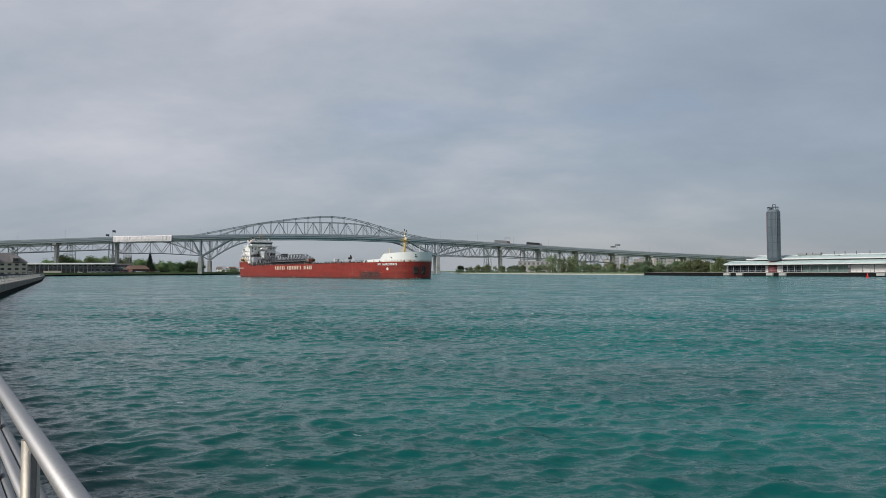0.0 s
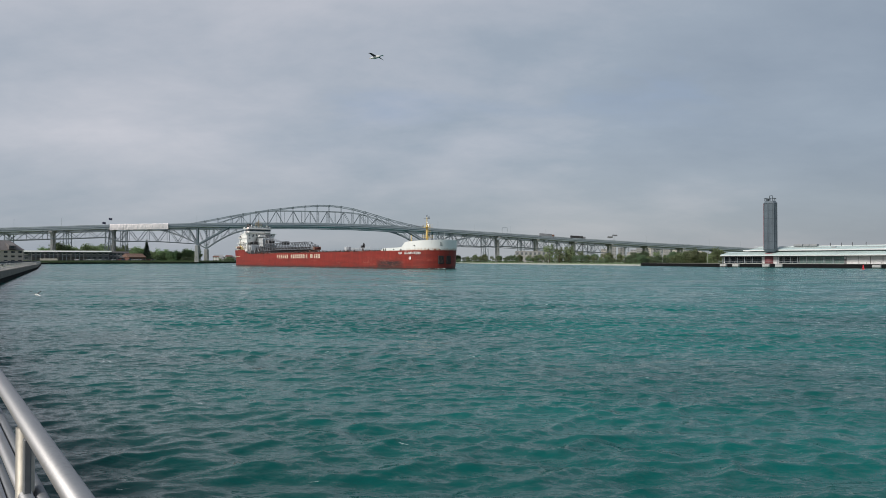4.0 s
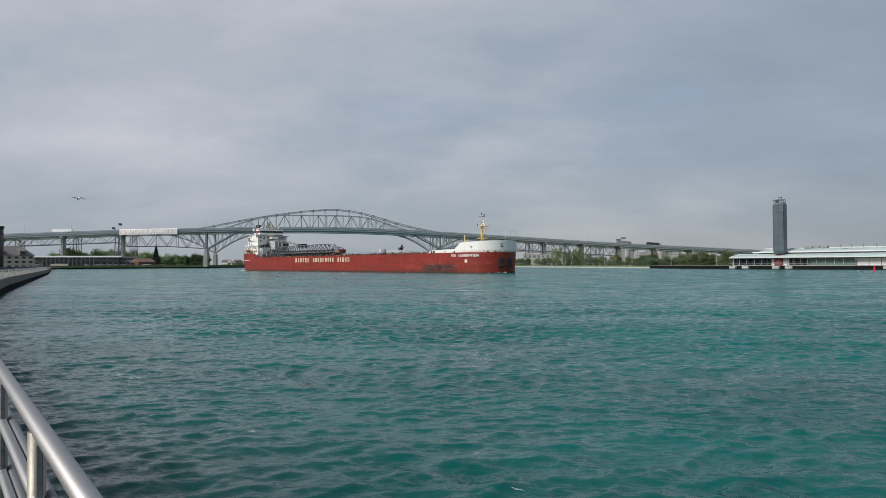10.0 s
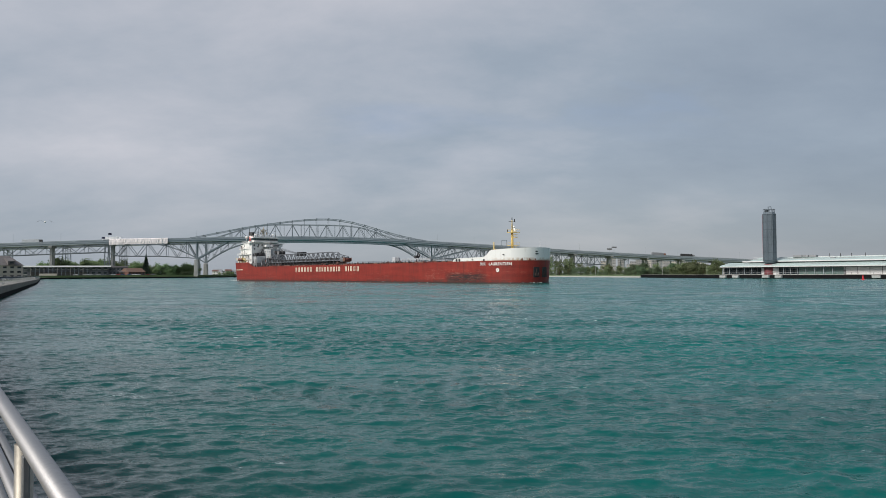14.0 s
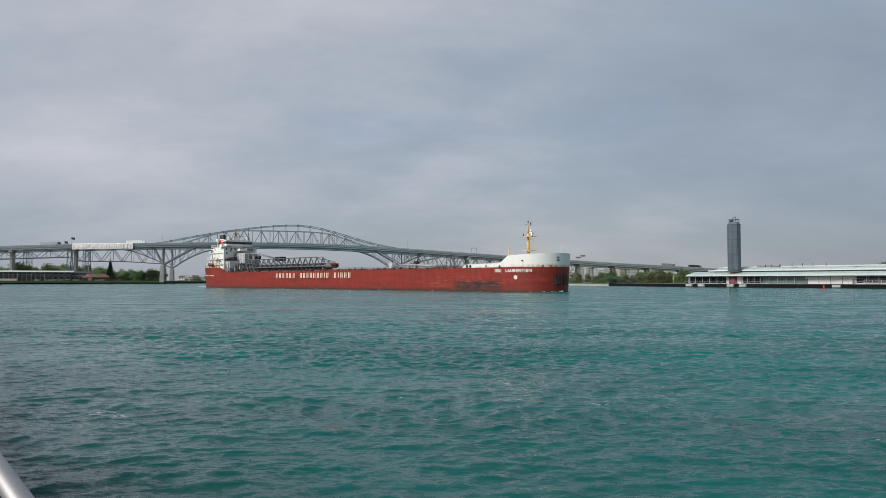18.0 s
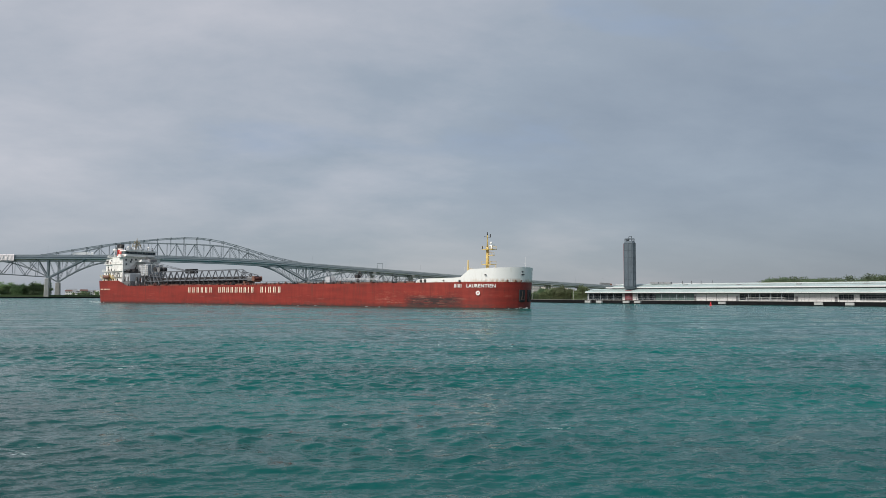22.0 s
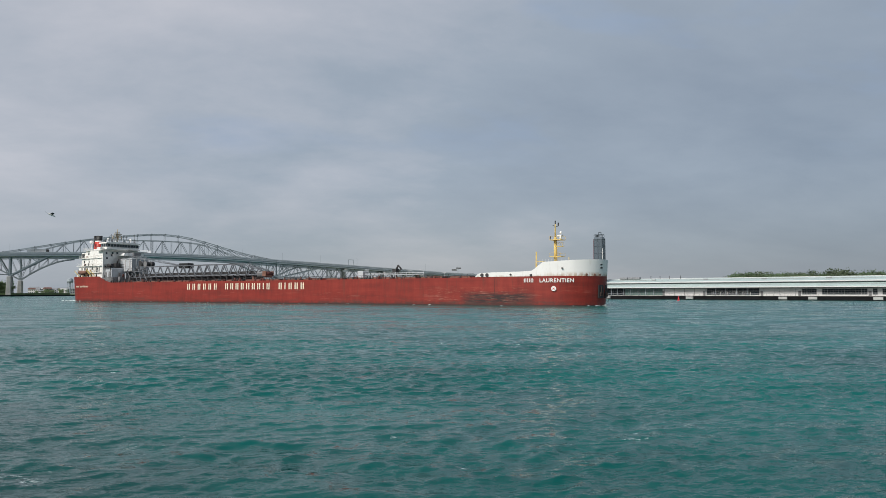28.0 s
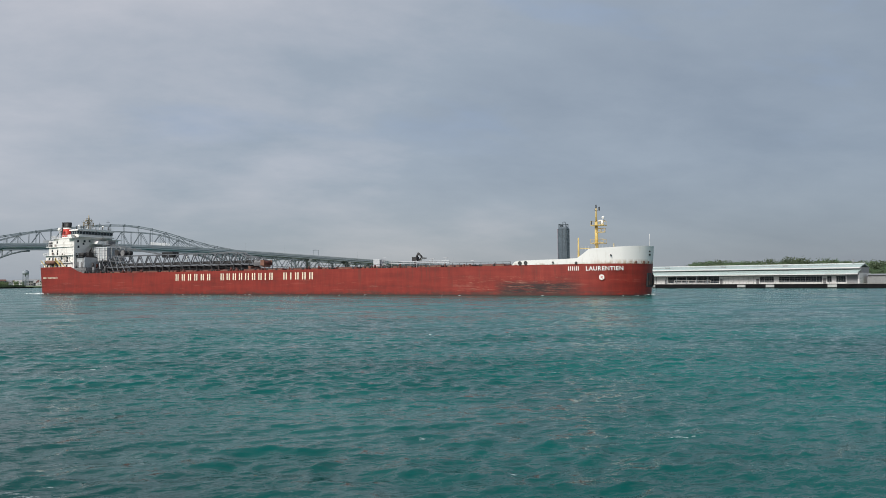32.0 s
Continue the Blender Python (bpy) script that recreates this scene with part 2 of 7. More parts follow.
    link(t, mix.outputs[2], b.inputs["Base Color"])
    rr = t.nodes.new("ShaderNodeMapRange")
    rr.inputs[1].default_value, rr.inputs[2].default_value = 0.35, 0.65
    rr.inputs[3].default_value, rr.inputs[4].default_value = 0.04, 0.14
    link(t, lanes, rr.inputs[0])
    link(t, rr.outputs[0], b.inputs["Roughness"])
    # relief: slopes of ripples, wavelets and chop, added to the surface normal
    geo = t.nodes.new("ShaderNodeNewGeometry")
    last = geo.outputs["Normal"]
    sep = t.nodes.new("ShaderNodeVectorMath")
    sep.operation = "LENGTH"
    link(t, co.outputs["Object"], sep.inputs[0])
    open_water = t.nodes.new("ShaderNodeMapRange")          # calmer by the wall, rougher midstream
    open_water.inputs[1].default_value, open_water.inputs[2].default_value = 25.0, 110.0
    open_water.inputs[3].default_value, open_water.inputs[4].default_value = 0.05, 0.80
    link(t, sep.outputs["Value"], open_water.inputs[0])
    chop = t.nodes.new("ShaderNodeMapRange")
    chop.inputs[1].default_value, chop.inputs[2].default_value = 25.0, 95.0
    chop.inputs[3].default_value, chop.inputs[4].default_value = 0.56, 0.30
    link(t, sep.outputs["Value"], chop.inputs[0])
    slick = t.nodes.new("ShaderNodeMapRange")          # smooth slicks between rougher lanes
    slick.inputs[1].default_value, slick.inputs[2].default_value = 0.40, 0.58
    slick.inputs[3].default_value, slick.inputs[4].default_value = 0.45, 1.25
    link(t, lanes, slick.inputs[0])
    rough = t.nodes.new("ShaderNodeMath")
    rough.operation = "MULTIPLY"
    link(t, chop.outputs[0], rough.inputs[0])
    link(t, slick.outputs[0], rough.inputs[1])
    chop = rough
    for scale, detail, sx, sy, turn, steep in ((0.12, 3, 0.4, 1.3, 10, 0.3), (0.7, 4, 0.5, 1.35, -7, 0.7), (2.6, 5, 0.45, 1.35, 12, 1.3), (7.0, 5, 0.5, 1.3, 5, 2.0), (22.0, 4, 0.7, 1.2, -9, 1.2)):
        colour = tex(scale, detail, sx, sy, turn).node.outputs["Color"]
        off = t.nodes.new("ShaderNodeVectorMath")
        off.operation = "SUBTRACT"
        off.inputs[1].default_value = (0.5, 0.5, 0.5)
        link(t, colour, off.inputs[0])
        grow = t.nodes.new("ShaderNodeVectorMath")
        grow.operation = "MULTIPLY"
        grow.inputs[1].default_value = (steep * 0.7, steep * 1.15, 0.0)
        link(t, off.outputs[0], grow.inputs[0])
        amount = t.nodes.new("ShaderNodeVectorMath")
        amount.operation = "SCALE"
        link(t, grow.outputs[0], amount.inputs[0])
        link(t, chop.outputs[0], amount.inputs["Scale"])
        grow = amount
        both = t.nodes.new("ShaderNodeVectorMath")
        both.operation = "ADD"
        link(t, last, both.inputs[0])
        link(t, grow.outputs[0], both.inputs[1])
        last = both.outputs[0]
    # wavelets lean downwind: their southern faces are the steeper ones
    lean = t.nodes.new("ShaderNodeVectorMath")
    lean.operation = "SCALE"
    lean.inputs[0].default_value = (-0.02, -0.125, 0.0)
    gusts = t.nodes.new("ShaderNodeMapRange")          # cat's-paws: streaks of steeper wavelets
    gusts.inputs[1].default_value, gusts.inputs[2].default_value = 0.42, 0.60
    gusts.inputs[3].default_value, gusts.inputs[4].default_value = 0.0, 2.4
    link(t, tex(0.22, 8, 0.42, 1.0, 4, 0.78), gusts.inputs[0])
    push = t.nodes.new("ShaderNodeMath")
    push.operation = "MULTIPLY"
    link(t, open_water.outputs[0], push.inputs[0])
    link(t, gusts.outputs[0], push.inputs[1])
    link(t, push.outputs[0], lean.inputs["Scale"])
    tilt = t.nodes.new("ShaderNodeVectorMath")
    tilt.operation = "ADD"
    link(t, last, tilt.inputs[0])
    link(t, lean.outputs[0], tilt.inputs[1])
    last = tilt.outputs[0]
    unit = t.nodes.new("ShaderNodeVectorMath")
    unit.operation = "NORMALIZE"
    link(t, last, unit.inputs[0])
    link(t, unit.outputs[0], b.inputs["Normal"])
    return m


def hull_material():
    """Red-oxide ship's side: weathered bands, rust runs, and the long scrape near the bow."""
    m = bpy.data.materials.new("red hull paint")
    m.use_nodes = True
    t = m.node_tree
    b = t.nodes["Principled BSDF"]
    b.inputs["Roughness"].default_value = 0.55
    co = t.nodes.new("ShaderNodeTexCoord")
    sep = t.nodes.new("ShaderNodeSeparateXYZ")
    link(t, co.outputs["Object"], sep.inputs[0])

    def tex(scale, sx, sz, detail=5, rough=0.6):
        mp = t.nodes.new("ShaderNodeMapping")
        mp.inputs["Scale"].default_value = (sx, sx, sz)
        link(t, co.outputs["Object"], mp.inputs[0])
        n = t.nodes.new("ShaderNodeTexNoise")
        n.inputs["Scale"].default_value, n.inputs["Detail"].default_value = scale, detail
        n.inputs["Roughness"].default_value = rough
        link(t, mp.outputs[0], n.inputs["Vector"])
        return n.outputs[0]

    def calc(op, a, b2=None, clamp=False):
        k = t.nodes.new("ShaderNodeMath")
        k.operation, k.use_clamp = op, clamp
        for i, v in enumerate((a, b2)):
            if v is None:
                continue
            if isinstance(v, (int, float)):
                k.inputs[i].default_value = v
            else:
                link(t, v, k.inputs[i])
        return k.outputs[0]

    def band(v, lo, hi, soft):
        a = t.nodes.new("ShaderNodeMapRange")
        a.inputs[1].default_value, a.inputs[2].default_value = lo - soft, lo + soft
        link(t, v, a.inputs[0])
        c = t.nodes.new("ShaderNodeMapRange")
        c.inputs[1].default_value, c.inputs[2].default_value = hi + soft, hi - soft
        link(t, v, c.inputs[0])
        return calc("MULTIPLY", a.outputs[0], c.outputs[0])

    base = t.nodes.new("ShaderNodeValToRGB")
    e = base.color_ramp.elements
    e[0].position, e[0].color = 0.3, (0.070, 0.010, 0.006, 1)
    e[1].position, e[1].color = 0.7, (0.300, 0.036, 0.022, 1)
    k = e.new(0.5)
    k.color = (0.210, 0.018, 0.010, 1)
    along = tex(0.06, 1.0, 9.0, 6, 0.65)
    runs = tex(0.8, 1.0, 0.12, 5)
    fine_runs = tex(2.2, 1.0, 0.10, 4, 0.7)
    patch = tex(0.35, 1.0, 0.8, 6, 0.7)
    link(t, calc("ADD", calc("ADD", calc("MULTIPLY", along, 0.44), calc("MULTIPLY", patch, 0.16)), calc("ADD", calc("MULTIPLY", runs, 0.22), calc("MULTIPLY", fine_runs, 0.18))), base.inputs[0])
    x, z = sep.outputs[0], sep.outputs[2]

    def over(color, factor, under):
        mx = t.nodes.new("ShaderNodeMix")
        mx.data_type = "RGBA"
        link(t, factor, mx.inputs[0])
        link(t, under, mx.inputs[6])
        mx.inputs[7].default_value = (*color, 1)
        return mx.outputs[2]

    lines = t.nodes.new("ShaderNodeMapRange")
    lines.inputs[1].default_value, lines.inputs[2].default_value = 0.45, 0.50
    link(t, tex(0.30, 1.0, 14.0, 8, 0.80), lines.inputs[0])
    rubbed = calc("MULTIPLY", band(x, -34.5, -15.5, 2.0), band(z, 0.35, 3.2, 0.7))
    c = over((0.085, 0.022, 0.016), calc("MULTIPLY", rubbed, 0.55), base.outputs[0])
    c = over((0.016, 0.013, 0.013), calc("MULTIPLY", calc("MULTIPLY", rubbed, lines.outputs[0]), 0.95), c)
    chips = t.nodes.new("ShaderNodeMapRange")
    chips.inputs[1].default_value, chips.inputs[2].default_value = 0.57, 0.63
    link(t, tex(0.40, 1.0, 16.0, 8, 0.78), chips.inputs[0])
    c = over((0.42, 0.24, 0.17), calc("MULTIPLY", calc("MULTIPLY", chips.outputs[0], band(x, -46.0, -17.0, 4.0)), calc("MULTIPLY", band(z, 0.3, 4.6, 0.8), 0.8)), c)
    c = over((0.05, 0.012, 0.010), calc("MULTIPLY", band(x, -25.86, -25.74, 0.03), band(z, 1.5, 7.4, 0.2)), c)
    low = t.nodes.new("ShaderNodeMapRange")
    low.inputs[1].default_value, low.inputs[2].default_value = 0.52, 0.66
    link(t, tex(0.12, 1.0, 7.0, 6, 0.7), low.inputs[0])
    c = over((0.060, 0.036, 0.028), calc("MULTIPLY", calc("MULTIPLY", low.outputs[0], band(z, -2.0, 1.5, 0.9)), 0.85), c)
    pale = t.nodes.new("ShaderNodeMapRange")
    pale.inputs[1].default_value, pale.inputs[2].default_value = 0.58, 0.72
    link(t, tex(0.10, 1.0, 14.0, 6, 0.7), pale.inputs[0])
    c = over((0.40, 0.17, 0.13), calc("MULTIPLY", calc("MULTIPLY", pale.outputs[0], band(z, 1.2, 4.4, 0.8)), 0.55), c)
    weed = t.nodes.new("ShaderNodeMapRange")
    weed.inputs[1].default_value, weed.inputs[2].default_value = 0.38, 0.56
    link(t, tex(0.5, 1.0, 1.2, 6, 0.7), weed.inputs[0])
    c = over((0.022, 0.016, 0.014), calc("MULTIPLY", band(z, -2.0, 0.30, 0.12), 0.85), c)
    c = over((0.040, 0.020, 0.016), calc("MULTIPLY", calc("MULTIPLY", weed.outputs[0], band(z, -2.0, 0.95, 0.45)), 0.7), c)
    # rust weeping from the deck edge, and plate seams
    weep = t.nodes.new("ShaderNodeMapRange")
    weep.inputs[1].default_value, weep.inputs[2].default_value = 0.55, 0.68
    link(t, tex(1.1, 1.0, 0.06, 5, 0.7), weep.inputs[0])
    c = over((0.085, 0.030, 0.020), calc("MULTIPLY", calc("MULTIPLY", weep.outputs[0], band(z, 3.0, 9.8, 2.6)), 0.6), c)
    seam = calc("LESS_THAN", calc("PINGPONG", x, 6.1), 0.045)
    c = over((0.075, 0.014, 0.010), calc("MULTIPLY", seam, 0.15), c)
    level = calc("LESS_THAN", calc("PINGPONG", z, 1.25), 0.03)
    c = over((0.075, 0.014, 0.010), calc("MULTIPLY", level, 0.15), c)
    link(t, c, b.inputs["Base Color"])
    bp = t.nodes.new("ShaderNodeBump")
    bp.inputs["Strength"].default_value, bp.inputs["Distance"].default_value = 0.15, 0.05
    link(t, tex(0.35, 1.0, 0.5, 3), bp.inputs["Height"])
    link(t, bp.outputs[0], b.inputs["Normal"])
    return m


def forecastle_material():
    """White paint with rust runs along its lower edge towards the stem."""
    m = bpy.data.materials.new("rust-stained white paint")
    m.use_nodes = True
    t = m.node_tree
    b = t.nodes["Principled BSDF"]
    b.inputs["Roughness"].default_value = 0.45
    co, sep = t.nodes.new("ShaderNodeTexCoord"), t.nodes.new("ShaderNodeSeparateXYZ")
    link(t, co.outputs["Object"], sep.inputs[0])

    def tex(scale, sz, lo, hi):
        mp, n, r = t.nodes.new("ShaderNodeMapping"), t.nodes.new("ShaderNodeTexNoise"), t.nodes.new("ShaderNodeMapRange")
        mp.inputs["Scale"].default_value = (1, 1, sz)
        n.inputs["Scale"].default_value, n.inputs["Detail"].default_value, n.inputs["Roughness"].default_value = scale, 6, 0.65
        r.inputs[1].default_value, r.inputs[2].default_value = lo, hi
        link(t, co.outputs["Object"], mp.inputs[0])
        link(t, mp.outputs[0], n.inputs["Vector"])
        link(t, n.outputs[0], r.inputs[0])
        return r.outputs[0]

    def ease(v, lo, hi):
        r = t.nodes.new("ShaderNodeMapRange")
        r.inputs[1].default_value, r.inputs[2].default_value = lo, hi
        link(t, v, r.inputs[0])
        return r.outputs[0]

    def times(a, c):
        k = t.nodes.new("ShaderNodeMath")
        k.operation = "MULTIPLY"
        link(t, a, k.inputs[0])
        link(t, c, k.inputs[1])
        return k.outputs[0]

    last = None
    for color, factor in (((0.60, 0.57, 0.52), tex(0.8, 0.25, 0.56, 0.80)),
                          ((0.42, 0.26, 0.15), times(times(ease(sep.outputs[2], 8.6, 7.5), ease(sep.outputs[0], -16.0, -3.0)), tex(1.1, 0.35, 0.40, 0.56))),
                          ((0.14, 0.07, 0.045), times(times(ease(sep.outputs[2], 8.1, 7.5), ease(sep.outputs[0], -12.0, -3.0)), tex(1.9, 0.5, 0.50, 0.58))),
                          ((0.45, 0.36, 0.27), times(ease(sep.outputs[2], 7.95, 7.45), tex(0.7, 0.2, 0.46, 0.62)))):
        mix = t.nodes.new("ShaderNodeMix")
        mix.data_type = "RGBA"
        link(t, factor, mix.inputs[0])
        if last is None:
            mix.inputs[6].default_value = (0.78, 0.77, 0.745, 1)
        else:
            link(t, last, mix.inputs[6])
        mix.inputs[7].default_value = (*color, 1)
        last = mix.outputs[2]
    link(t, last, b.inputs["Base Color"])
    return m


M_WATER = water_material()
M_HULL = hull_material()
M_WHITE = material("weathered white paint", (0.77, 0.755, 0.725), 0.45, vary=0.04, scale=0.5, fine=2.2, bump=0.05, streak=0.35, grime=(0.47, 0.43, 0.38))
M_FORE = forecastle_material()
M_SHIPGREY = material("grey machinery paint", (0.42, 0.44, 0.46), 0.5, vary=0.18, scale=0.5, fine=4)
M_DECKRED = material("dark red deck paint", (0.105, 0.034, 0.026), 0.7, vary=0.25)
M_SOOT = material("sooty grey recess paint", (0.15, 0.15, 0.155), 0.6, vary=0.35, scale=0.6, fine=3)
M_DARK = material("dark fittings", (0.035, 0.034, 0.035), 0.6, vary=0.3)
M_YELLOW = material("ochre mast paint", (0.55, 0.40, 0.135), 0.5, vary=0.15)
M_BOOM = material("grey boom steel", (0.125, 0.135, 0.15), 0.5, vary=0.2)
M_ANCHOR = material("dark rusted anchor iron", (0.05, 0.032, 0.026), 0.8, vary=0.3)
M_MASTGREY = material("tan-grey mast paint", (0.30, 0.26, 0.19), 0.55, vary=0.2)
M_RUST = material("rusty brown steel", (0.17, 0.085, 0.06), 0.75, vary=0.3)
M_CREAM = material("cream lettering paint", (0.74, 0.68, 0.54), 0.5, vary=0.12, scale=1.2, fine=5, bump=0)
M_REDPAINT = material("red paint", (0.50, 0.045, 0.03), 0.45, vary=0.15)
M_BLACK = material("soot black paint", (0.015, 0.015, 0.016), 0.55, vary=0.2)
M_GLASS = glass_dark("dark window glass")
# paler copy of the window glass for distant buildings
M_FARGLASS = glass_dark("paler far window glass", (0.13, 0.14, 0.15), 0.25)
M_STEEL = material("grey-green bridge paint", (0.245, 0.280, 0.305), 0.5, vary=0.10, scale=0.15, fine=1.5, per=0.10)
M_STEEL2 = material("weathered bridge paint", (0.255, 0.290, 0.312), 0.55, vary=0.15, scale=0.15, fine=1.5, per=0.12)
M_STEELDARK = material("darker bridge paint", (0.145, 0.170, 0.185), 0.55, vary=0.15, scale=0.15, fine=1.5, per=0.12)
M_GIRDER = material("blue-grey deck girder", (0.265, 0.305, 0.340), 0.5, vary=0.08, scale=0.1, fine=1.0)
M_PIER = material("weathered pier concrete", (0.27, 0.275, 0.268), 0.85, vary=0.2, scale=0.2, fine=2)
M_CONC = material("pale concrete", (0.36, 0.36, 0.35), 0.85, vary=0.15, scale=0.3, fine=3, per=0.06)
M_CAP = material("weathered cap concrete", (0.14, 0.13, 0.115), 0.85, vary=0.25, scale=0.3, fine=3)
M_CONCDARK = material("wet dark sheet piling", (0.011, 0.011, 0.012), 0.9, vary=0.35, scale=0.4, fine=3, ior=1.12)
M_TRUCK = material("clean white truck paint", (0.88, 0.88, 0.88), 0.3, vary=0.02, bump=0)
M_TARP = material("white containment sheeting", (0.80, 0.735, 0.735), 0.6, vary=0.06, scale=0.25, fine=1.2, bump=0.6)
M_GRASS = material("mown grass", (0.115, 0.155, 0.072), 0.9, vary=0.3, scale=0.05, fine=2)
M_SAND = material("pale beach sand", (0.38, 0.375, 0.355), 0.9, vary=0.15, scale=0.1, fine=2)
M_PAVE = material("promenade concrete", (0.25, 0.24, 0.22), 0.85, vary=0.15, scale=0.4, fine=5)
M_ROOFMETAL = material("pale green metal roof", (0.42, 0.515, 0.49), 0.4, vary=0.10, scale=0.08, fine=1.0, per=0.05)
M_SIDING = material("white wall cladding", (0.62, 0.615, 0.61), 0.6, vary=0.08, scale=0.2, fine=2)
M_GREYWALL = material("grey eave cladding", (0.22, 0.225, 0.235), 0.6, vary=0.12)
M_SLATE = material("blue-grey tower cladding", (0.095, 0.118, 0.140), 0.5, vary=0.2, scale=0.2, fine=2)
M_TOWERJOINT = material("dark slate joint", (0.055, 0.068, 0.080), 0.6, vary=0.2)
M_MAROON = material("maroon tower base", (0.20, 0.065, 0.075), 0.6, vary=0.15)
M_BRICK = material("red-brown brick", (0.13, 0.062, 0.05), 0.85, vary=0.2, scale=0.5, fine=6)
M_TOWERBROWN = material("dark brown cladding", (0.040, 0.032, 0.030), 0.6, vary=0.25)
M_SHINGLE = material("dark roof shingles", (0.075, 0.072, 0.078), 0.9, vary=0.25, scale=0.5, fine=4)
M_STUCCO = material("pale grey stucco", (0.40, 0.37, 0.33), 0.85, vary=0.1)
M_HOTELROOF = material("brown-grey shingles", (0.125, 0.115, 0.115), 0.9, vary=0.2, scale=0.5, fine=4)
M_BEIGE = material("beige masonry", (0.25, 0.245, 0.24), 0.85, vary=0.1, per=0.15)
M_BARK = material("bark", (0.10, 0.08, 0.06), 0.9, vary=0.3)
M_LEAF = leaf_material("leaves", (0.120, 0.165, 0.095), 0.15)
M_LEAFPALE = leaf_material("young spring leaves", (0.160, 0.190, 0.100), 0.15)
# haze and brightness are put into this raised leaf colour
M_LEAFWEST = leaf_material("haze-lightened green leaves", (0.22, 0.29, 0.155), 0.15)
M_LEAFDARK = leaf_material("dark conifer foliage", (0.085, 0.110, 0.080))
M_CHROME = material("brushed aluminium", (0.37, 0.36, 0.36), 0.46, metal=0.85, vary=0.06, scale=3, fine=70, bump=0.02)
M_POST = material("warm worn aluminium", (0.27, 0.25, 0.215), 0.5, metal=0.5, vary=0.15, scale=4, fine=50, bump=0.05)
M_RAILGREY = material("dull grey aluminium", (0.20, 0.205, 0.215), 0.5, metal=0.6, vary=0.1, scale=3, fine=40, bump=0.05)
M_RAILDARK = material("dark post side", (0.10, 0.105, 0.11), 0.5, vary=0.2, scale=4, fine=40)
M_BUOY = material("red buoy paint", (0.58, 0.03, 0.04), 0.4, vary=0.1)
M_GULLWHITE = material("white plumage", (0.62, 0.62, 0.60), 0.8, vary=0.08, scale=6, fine=20)
M_GULLGREY = material("grey wing feathers", (0.10, 0.105, 0.115), 0.8, vary=0.15, scale=6, fine=20)
M_FOAM = material("white foam", (0.66, 0.70, 0.70), 0.8, vary=0.2, scale=1.5, fine=8)
CAR_PAINTS = [material("car paint", c, 0.25, vary=0.04, scale=1, fine=4, bump=0) for c in
              ((0.6, 0.6, 0.6), (0.05, 0.05, 0.055), (0.22, 0.23, 0.25), (0.20, 0.03, 0.03), (0.05, 0.09, 0.17), (0.7, 0.7, 0.7))]


# ---- building blocks ----
def thing(name, label, category, group="", kind="", m=None):
    ob = new(name)
    ob.empty_display_size = 0.5
    if m is not None:
        ob.matrix_world = m
    return tagged(ob, label, category, group, kind)


def mesh_of(name, bm, mat):
    me = bpy.data.meshes.new(name)
    bm.to_mesh(me)
    bm.free()
    me.materials.append(mat)
    return me


def part(name, bm, mat, parent, label="", m=None):
    """Links a bmesh (or a ready mesh) as one mesh object under a thing or a part."""
    me = mesh_of(name, bm, mat) if isinstance(bm, bmesh.types.BMesh) else bm
    ob = new(name, me)
    if parent:
        ob.parent = parent
    if m is not None:
        ob.matrix_local = m
    if label:
        ob["label"] = label
    return ob


def solid(name, bm, mat, label, category, group="", kind="", m=None):
    ob = new(name, mesh_of(name, bm, mat))
    if m is not None:
        ob.matrix_world = m
    return tagged(ob, label, category, group, kind)


def add_box(bm, x0, x1, y0, y1, z0, z1, bevel=0.0):
    v = [bm.verts.new(p) for p in ((x0, y0, z0), (x1, y0, z0), (x1, y1, z0), (x0, y1, z0),
                                   (x0, y0, z1), (x1, y0, z1), (x1, y1, z1), (x0, y1, z1))]
    fs = [bm.faces.new([v[i] for i in f]) for f in ((3, 2, 1, 0), (4, 5, 6, 7), (0, 1, 5, 4), (1, 2, 6, 5), (2, 3, 7, 6), (3, 0, 4, 7))]
    if bevel:
        bmesh.ops.bevel(bm, geom=list({e for f in fs for e in f.edges}), offset=bevel, segments=1, affect="EDGES")
    return bm


def box(x0, x1, y0, y1, z0, z1, bevel=0.0):
    return add_box(bmesh.new(), x0, x1, y0, y1, z0, z1, bevel)


def add_tube(bm, a, b, r0, r1=None, n=8, caps=True):
    a, b = Vector(a), Vector(b)
    r1 = r0 if r1 is None else r1
    q = (b - a).to_track_quat("Z", "Y").to_matrix()
    rings = []
    for p, r in ((a, r0), (b, r1)):
        rings.append([bm.verts.new(p + q @ Vector((r * math.cos(2 * math.pi * k / n), r * math.sin(2 * math.pi * k / n), 0))) for k in range(n)])
    for k in range(n):
        f = bm.faces.new((rings[0][k], rings[0][(k + 1) % n], rings[1][(k + 1) % n], rings[1][k]))
        f.smooth = n > 6
    if caps:
        bm.faces.new(rings[0][::-1])
        bm.faces.new(rings[1])
    return bm


def tube(a, b, r0, r1=None, n=8):
    return add_tube(bmesh.new(), a, b, r0, r1, n)


def add_prism(bm, outline, z0, z1):
    """A wall-sided solid over a plan outline (counter-clockwise)."""
    lo = [bm.verts.new((x, y, z0)) for x, y in outline]
    hi = [bm.verts.new((x, y, z1)) for x, y in outline]
    n = len(outline)
    for k in range(n):
        bm.faces.new((lo[k], lo[(k + 1) % n], hi[(k + 1) % n], hi[k]))
    bm.faces.new(hi)
    bm.faces.new(lo[::-1])
    return bm


